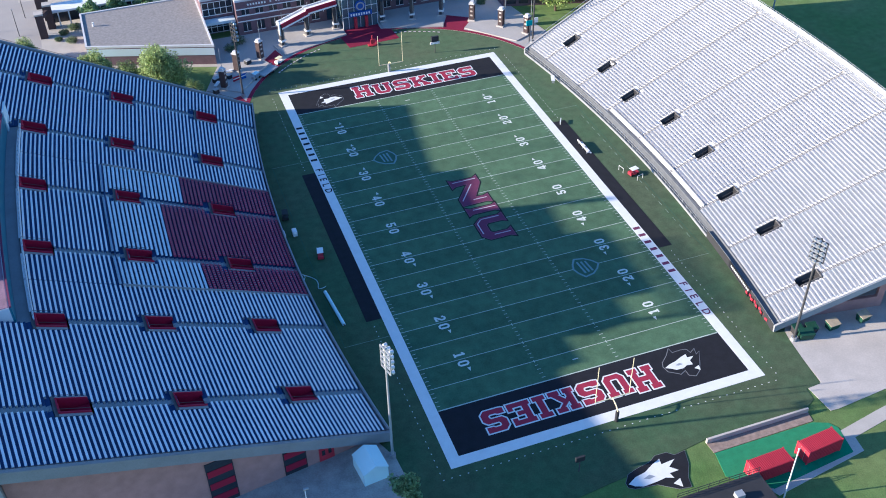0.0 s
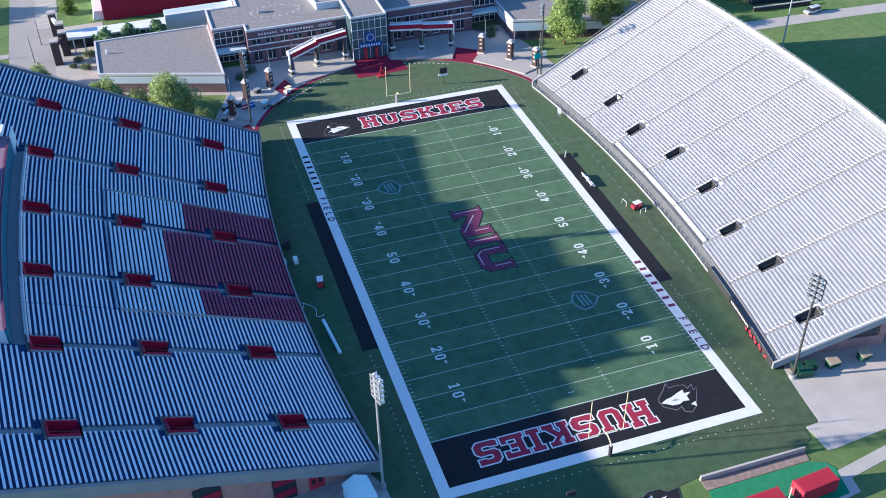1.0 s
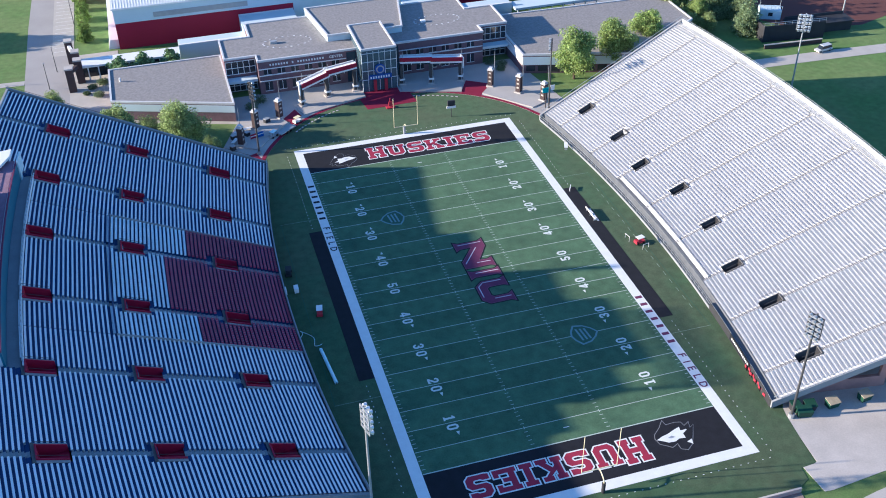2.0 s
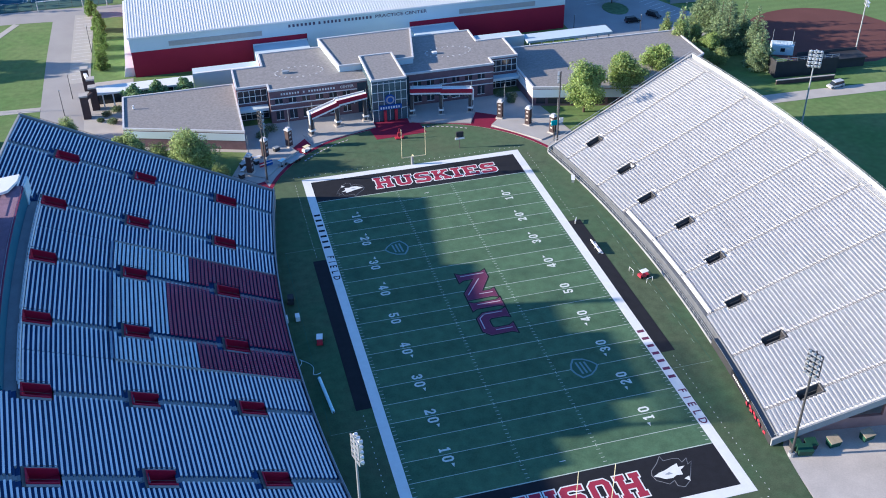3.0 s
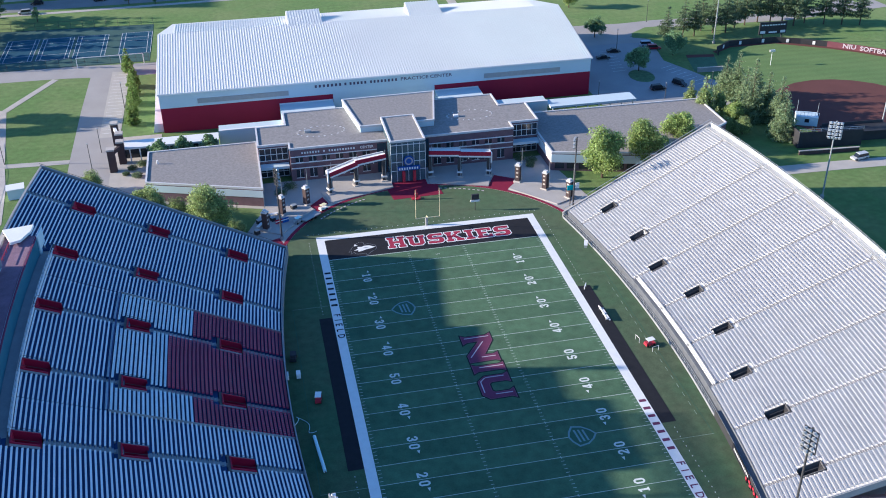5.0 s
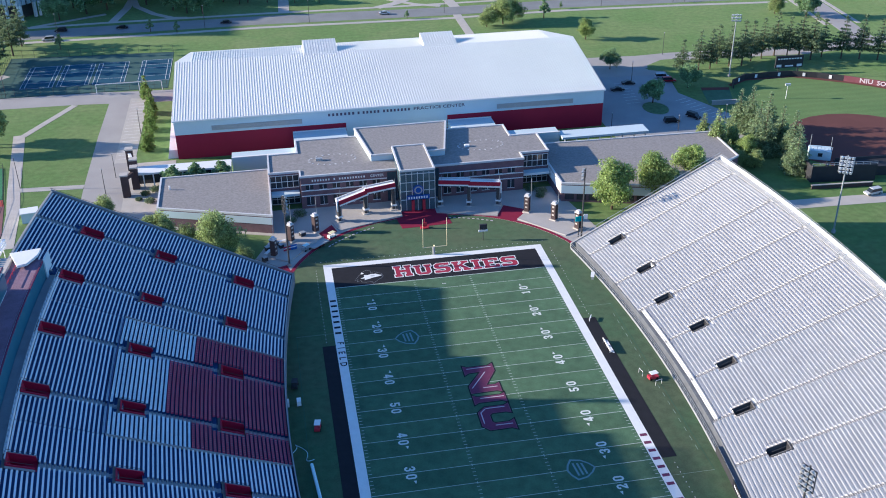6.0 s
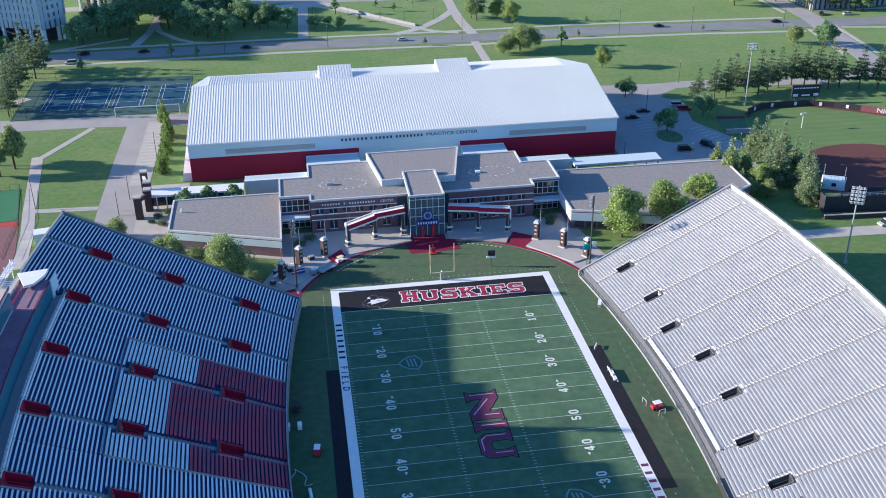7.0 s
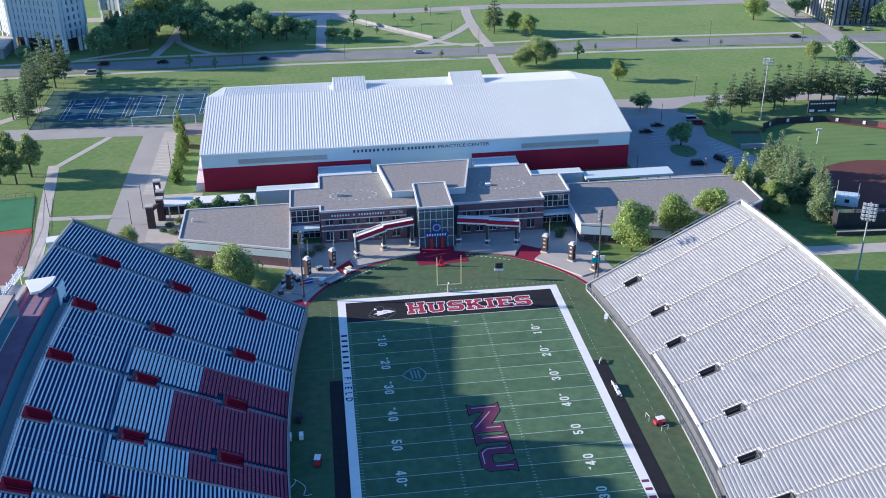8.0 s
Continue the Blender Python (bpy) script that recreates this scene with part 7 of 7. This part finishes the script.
car(-118.0, 257.5, 5, (0.5, 0.5, 0.52), "suv", "white car beyond the tennis court trees")
car(119.3, 66.2, 10, (0.62, 0.62, 0.60), "suv", "white service truck on the path")


# ---- street lamps ----
def street_lamp(x, y, h=7.5):
    s = thing("street_lamp", "slim dark street lamp post", "street lamp", "street lamps", at=pose(x, y, 0.05))
    part("pole", Shape().tube((0, 0, 0), (0, 0, h), 0.11, 0.07, 7), M_POLE, s)
    part("lamp_head", Shape().ball((0, 0, h + 0.15), 0.24, 0.7, 8, 5), M_GALV, s)


for x, y, h in ((-78.9, 117.8, 7), (-80.6, 107.7, 7), (-74.6, 149.7, 8), (87.5, 163.5, 7), (103.7, 123.5, 5), (86.0, 118.0, 5), (66.9, 124.0, 5), (-115.0, 262.0, 9), (-58.0, 262.0, 9), (-16.0, 260.5, 9), (40.5, 262.0, 11), (108.0, 258.5, 11), (140.0, 257.5, 11), (181.0, 255.5, 11), (-104, 116, 9), (-122, 193, 9), (109, 190, 8), (10, 305, 5), (-4, 312, 5), (20, 296, 5), (34, 300, 5), (-20, 318, 5), (28, 330, 5), (220, 272, 9)):
    street_lamp(x, y, h)


# ---- far buildings ----
def tower(pts, z0, z1, bay, name, label, legs=True, glass=M_GLASS, skin=M_TOWER, fin=0.39):
    """A tall block of white fins with dark recessed slots between them."""
    t = thing(name, label, "building")
    part("core", Shape().prism(offset_poly(pts, -0.8), 0 if not legs else z0, z1), glass, t, "dark recessed glazing")
    if legs:
        part("ground_floor", Shape().prism(offset_poly(pts, -3.5), 0, z0), M_POLE, t, "dark recessed ground floor")
    n = len(pts)
    for i in range(n):
        a, b = Vector(pts[i]), Vector(pts[(i + 1) % n])
        d = b - a
        k = max(2, int(d.length / bay))
        u = d.normalized()
        nn = Vector((u.y, -u.x))
        for j in range(k + 1):
            p = a + d * j / k
            w = bay * fin
            q = [p - u * w + nn * 0.1, p + u * w + nn * 0.1, p + u * w - nn * 0.9, p - u * w - nn * 0.9]
            part("fin", Shape().prism([tuple(v) for v in q], z0, z1), skin, t, "pale concrete fin")
            if legs and j % 3 == 0:
                q = [p - u * 0.55, p + u * 0.55, p + u * 0.55 - nn * 1.1, p - u * 0.55 - nn * 1.1]
                part("leg", Shape().prism([tuple(v) for v in q], 0, z0), M_TRIM, t)
        zz = z0 + 3.2
        while zz < z1 and legs:
            q = [a, b, b - nn * 0.55, a - nn * 0.55]
            part("spandrel", Shape().prism([tuple(v) for v in q], zz, zz + 1.35), skin, t, "pale spandrel strip")
            zz += 3.2
    return t


tower([(-157.5, 299.5), (-133.5, 289.0), (-126.5, 297.0), (-130, 318), (-152, 326), (-165, 312)], 6.2, 28.5, 2.15, "tower_block", "white finned concrete tower block on tall legs")
tower([(-128, 345), (-118, 341), (-112, 350), (-118, 365), (-132, 362)], 6.0, 30.0, 2.15, "tower_block", "white finned concrete tower block behind trees")
# Added out of view, its place and height chosen to shade the street.
tower([(-277, 297), (-256, 293), (-254, 317), (-275, 323)], 6.0, 62.0, 2.15, "tower_block", "added unseen tower block that shades the street")
tower([(207, 281), (250, 284), (250, 310), (207, 306)], 0.0, 14.0, 2.6, "lecture_hall", "grey concrete lecture hall with vertical ribs", legs=False, glass=M_POLE, skin=M_CONC2, fin=0.30)
ph2 = thing("podium_building", "low flat roofed podium beside the tower block", "building")
part("wall_shell", Shape().box(-190, -158.5, 286, 304, 0, 4.6), M_CONC2, ph2)
part("roof", Shape().box(-191, -157.5, 285, 305, 4.6, 5.3), M_CONC, ph2)
gb = thing("garden_shed", "small pale shed behind the grandstand", "shed", at=pose(-97.8, 95.3, 0, 0, 0, 10))
part("wall_shell", Shape().box(-2, 2, -1.6, 1.6, 0, 2.6), M_WALLW, gb)
part("roof", Shape().box(-2.2, 2.2, -1.8, 1.8, 2.6, 2.8), M_TRIM, gb)


# ---- trees ----
rng = np.random.default_rng(7)


def leaf_cloud(centres, radii, count, size, flat=0.35):
    """Many small tilted leaf sprays, thickest near the skin of each lobe."""
    v, f = [], []
    centres, radii = np.array(centres, float), np.array(radii, float)
    weight = radii[:, 0] * radii[:, 1] * radii[:, 2]
    pick = rng.choice(len(centres), count, p=weight / weight.sum())
    for k in pick:
        d = rng.normal(size=3)
        d /= np.linalg.norm(d)
        r = rng.uniform(0.22, 1.35) ** 0.7
        c = centres[k] + d * radii[k] * r
        up = d * (1 - flat) + np.array([0, 0, flat]) + rng.normal(size=3) * 0.65
        up /= np.linalg.norm(up)
        a = np.cross(up, rng.normal(size=3))
        a /= np.linalg.norm(a)
        b = np.cross(up, a)
        s = size * rng.uniform(0.6, 1.3)
        a, b = a * s, b * s * rng.uniform(0.5, 0.9)
        i = len(v)
        v += [tuple(c - a), tuple(c - b * 0.8 + up * s * 0.15), tuple(c + a), tuple(c + b * 0.8 + up * s * 0.15)]
        f.append((i, i + 1, i + 2, i + 3))
    s = Shape()
    s.v, s.f = v, f
    return s


def trunk_shape(h, r, limbs, spread):
    s = Shape()
    s.tube((0, 0, -0.1), (0.05, 0.03, h * 0.45), r, r * 0.7, 8)
    s.tube((0.05, 0.03, h * 0.45), (0.0, 0.1, h * 0.85), r * 0.7, r * 0.25, 7)
    for i in range(limbs):
        a = 2 * math.pi * i / limbs + 0.4
        z = h * (0.35 + 0.3 * (i % 3) / 3)
        s.tube((0.04, 0.03, z), (math.cos(a) * spread, math.sin(a) * spread, z + spread * 0.8), r * 0.4, r * 0.12, 5)
    return s


def make_tree(h, w, leaf, count, size, lobes, name, label, category="tree"):
    """Trunk, limbs and an uneven egg-shaped crown of many small leafy lobes."""
    t = thing(name, label, category)
    part("trunk", trunk_shape(h, 0.018 * h + 0.06, 6, w * 0.55), M_BARK, t)
    cs, rs = [], []
    mid, half = h * 0.53, h * 0.45
    for i in range(lobes * 3):
        d = rng.normal(size=3)
        d /= np.linalg.norm(d)
        k = rng.uniform(0.35, 0.88) * (0.82 + 0.25 * math.sin(3 * math.atan2(d[1], d[0]) + 1.3 * d[2]))
        girth = 1.0 - 0.32 * max(0.0, d[2])
        cs.append((d[0] * w * k * girth, d[1] * w * k * girth, mid + d[2] * half * k))
        q = rng.uniform(0.13, 0.25) * w
        rs.append((q, q, q * rng.uniform(0.6, 0.9)))
    part("crown", leaf_cloud(cs, rs, count, size), leaf, t)
    return t


def make_conifer(h, w, leaf, count, size, name, label, bare=0.12, whorls=11, arms=6, droop=0.15, thick=0.30):
    """Whorls of flat needle clumps on thin boughs round a straight trunk."""
    t = thing(name, label, "tree")
    wood = Shape().tube((0, 0, -0.1), (0, 0, h * 0.97), 0.014 * h + 0.05, 0.03, 8)
    cs, rs = [], []
    for k in range(whorls):
        u = k / (whorls - 1)
        z = h * (bare + (0.95 - bare) * u)
        reach = w * (1.0 - (0.86 if bare < 0.1 else 0.78) * u ** 1.2) * (rng.uniform(0.72, 1.08) if bare > 0.1 else rng.uniform(0.9, 1.05))
        m = arms if u < 0.75 else 3
        for i in range(m):
            ang = 2 * math.pi * (i + 0.37 * k) / m + rng.normal() * 0.2
            far = reach * rng.uniform(0.75, 1.05)
            tip = (math.cos(ang) * far, math.sin(ang) * far, z - droop * far + rng.normal() * 0.15)
            wood.tube((0, 0, z), tip, 0.06, 0.02, 4)
            for q in (0.4, 0.78):
                if q < 0.5 and far < 1.0:
                    continue
                cs.append((tip[0] * q, tip[1] * q, z + (tip[2] - z) * q + 0.1))
                g = max(0.35, far * 0.33)
                rs.append((g, g, max(0.22, g * thick)))
    cs.append((0, 0, h * 0.96))
    rs.append((0.55, 0.55, h * 0.045))
    part("trunk", wood, M_BARK, t)
    part("crown", leaf_cloud(cs, rs, count, size, 0.5), leaf, t)
    return t


def plant(proto, spots):
    """Sets the first of a kind at its spot and copies it to the others."""
    first = True
    for x, y, s, turn in spots:
        m = pose(x, y, 0.0, 0, 0, turn) @ Matrix.Diagonal((s, s, s, 1))
        if first:
            proto.matrix_basis = m
            first = False
        else:
            copy_thing(proto, pose(x, y, 0.0, 0, 0, turn)).scale = (s, s, s)


spring = make_tree(10.8, 6.0, M_LEAF_A2, 13000, 0.24, 48, "maple_tree", "bright spring green broadleaf tree")
plant(spring, [(-50.5, 66.8, 1.13, 200), (-57.5, 70.0, 0.75, 20), (-63.8, 73.5, 0.95, 290), (-79.0, 93.5, 0.6, 45), (-44.5, 61.0, 0.5, 80), (96.5, 88.2, 0.55, 10), (92.5, 91, 0.48, 100), (53.6, 238.9, 0.75, 60), (60.8, 241.3, 1.15, 15), (65.5, 244.5, 0.95, 190), (174, 231.7, 0.75, 90), (-99, 322, 2.3, 40), (-87, 323, 2.2, 140)])
spring2 = make_tree(12.6, 5.5, M_LEAF_A, 14000, 0.24, 50, "linden_tree", "tall loose light green broadleaf tree")
plant(spring2, [(49.2, 71.5, 1.22, 0), (61.5, 75.0, 1.2, 70), (74.5, 82.0, 1.05, 160), (61.8, 295, 0.85, 0), (66.7, 286, 0.9, 120), (51, 298, 0.8, 60), (176.3, 297, 1.3, 30), (87, 214, 0.75, 33), (96.8, 94.6, 0.66, 220)])
ash = make_tree(13.5, 4.3, M_LEAF_A2, 8000, 0.30, 28, "ash_tree", "tall pale green broadleaf tree beside the footpath")
plant(ash, [(-123.5, 151.5, 1.15, 10), (-116.0, 147.5, 1.15, 100), (-119, 142, 0.9, 200), (-124, 143, 0.95, 250)])
dark = make_tree(11.5, 5.8, M_LEAF_B, 9000, 0.32, 40, "oak_tree", "dark green broadleaf tree in full leaf")
plant(dark, [(87.2, 142.5, 0.8, 0), (104, 154, 0.78, 80), (84.7, 178, 0.7, 150), (183.7, 223.5, 1.0, 210), (-118, 287, 1.2, 30), (-108, 294, 1.4, 90), (-100, 299, 1.5, 10), (-84, 304, 1.6, 170), (-72, 292, 1.35, 250), (-66, 286, 1.25, 0), (-59.5, 284, 1.2, 60), (-51, 301, 1.2, 120), (-40.4, 298, 1.1, 220), (-76, 310, 1.4, 200), (-64, 312, 1.3, 20), (-50, 306, 1.1, 300), (-32, 296, 0.9, 0), (-20.3, 293, 0.6, 45), (-9.8, 290, 0.6, 70), (-14, 297, 0.45, 20), (-150, 284, 0.6, 0), (198.5, 300, 1.1, 80), (229, 275, 1.2, 0), (205, 345, 1.2, 10), (195, 352, 1.2, 60), (-104, 312, 1.3, 250), (-115, 306, 1.2, 190), (-58, 318, 1.3, 80), (-44, 296, 0.8, 220)])
young = make_tree(5.5, 1.9, M_LEAF_B, 700, 0.26, 10, "young_tree", "young thin green street tree")
plant(young, [(-111.9, 246, 1.1, 0), (-143.4, 257.5, 1.1, 30), (-79.3, 261.0, 1.0, 60), (-68.8, 258, 0.9, 90), (-9.6, 317, 1.5, 10), (10, 326, 0.7, 50), (17.7, 317, 0.8, 80), (26.4, 336, 0.8, 120), (79.4, 246.5, 1.5, 200), (0, 301, 0.7, 220), (24, 257, 0.7, 30), (90, 258, 0.6, 100), (145, 257, 0.5, 0), (100, 281, 0.5, 40)])
column = make_conifer(8.0, 2.3, M_LEAF_E, 4200, 0.25, "hornbeam_tree", "small upright bright green tree", 0.06, 9, 7, -0.3, 0.85)
plant(column, [(-75.2, 181.5, 1.0, 0), (-72.6, 167, 1.05, 50), (-72.2, 160, 0.8, 130), (-71.9, 152, 1.0, 200), (-71.8, 145, 0.8, 20), (-71.4, 136, 0.95, 90)])
yard_tree = make_tree(6.0, 2.6, M_LEAF_B, 1400, 0.28, 12, "yard_tree", "small dark round tree beside a building")
plant(yard_tree, [(-33.6, -60.0, 1.2, 0), (-62.4, 106.8, 1.4, 20), (-56.7, 107.6, 1.4, 75), (-49.6, 107.0, 1.4, 140)])
pine = make_conifer(15.0, 4.7, M_LEAF_C, 2300, 0.31, "pine_tree", "dark layered pine tree with a bare lower trunk", 0.24, 9, 5, 0.05, 0.34)
plant(pine, [(106.9, 167, 0.85, 0), (114.9, 171, 0.95, 50), (119.2, 171, 0.95, 100), (127, 172.5, 1.0, 20), (131.6, 172, 1.1, 150), (137, 176, 1.0, 200), (142, 178, 1.0, 260), (148, 180, 1.1, 300), (152, 178, 1.0, 30), (155.6, 176, 1.15, 70), (158.6, 173, 1.15, 110), (164, 175, 0.95, 160), (170, 172, 1.05, 210), (176, 170, 1.1, 10), (124, 176, 0.95, 310), (182, 168, 1.0, 130), (-130.5, 219, 1.15, 0), (-128.6, 197.5, 0.95, 60), (-130.5, 208, 1.05, 120), (-133, 248, 1.35, 180), (-128, 240, 1.3, 240), (-134, 232, 1.2, 300), (-135, 204, 1.0, 20), (-131, 226, 1.2, 75), (-127, 252, 1.2, 10), (52.5, 293, 1.25, 90), (212, 287, 1.2, 0), (206.5, 283, 1.1, 80), (216.5, 279.5, 1.0, 140), (227, 278, 0.9, 200)])
spruce = make_conifer(15.0, 4.8, M_LEAF_D, 12000, 0.26, "spruce_tree", "pale green full spruce tree", 0.06, 13, 8, 0.10, 0.42)
plant(spruce, [(106.7, 113.6, 0.97, 0), (108.9, 107.2, 0.97, 60), (103.4, 97.5, 0.97, 120), (105.8, 83.2, 0.92, 200), (109.6, 92.6, 0.95, 150), (109.2, 99.2, 0.9, 260), (104.8, 104.2, 0.9, 310), (104.5, 116.4, 0.85, 20)])
thuja = make_conifer(10.0, 2.9, M_LEAF_A2, 5000, 0.28, "cypress_tree", "dense green upright cypress", 0.03, 14, 7, -0.35, 0.9)
plant(thuja, [(90.6, 101.2, 1.3, 0), (95.6, 102.0, 1.0, 60), (91.2, 94.2, 0.65, 120), (89.2, 107.6, 0.95, 200)])
for x, y, s in ((-70, 104.5, 1.3), (-68.5, 99.5, 1.4), (-67.5, 106.5, 1.5), (-71.5, 101.5, 0.9), (-30.0, 83.5, 1.8), (-32.5, 80.5, 1.6), (31.5, 86.5, 1.6), (34, 84.5, 1.6), (33, 82.0, 1.2), (70, 108.5, 1.0)):
    b = thing("shrub", "low rounded dark green shrub in a bed", "shrub", "shrubs", at=pose(x, y, 0.05))
    part("foliage", leaf_cloud([(0, 0, 0.5 * s), (0.5 * s, 0.3 * s, 0.4 * s), (-0.4 * s, 0.3 * s, 0.4 * s)], [(0.8 * s, 0.8 * s, 0.55 * s), (0.6 * s, 0.6 * s, 0.4 * s), (0.6 * s, 0.6 * s, 0.4 * s)], 800, 0.15), M_LEAF_C, b)
    part("stem", Shape().tube((0, 0, -0.05), (0, 0, 0.6 * s), 0.06, n=5), M_BARK, b)
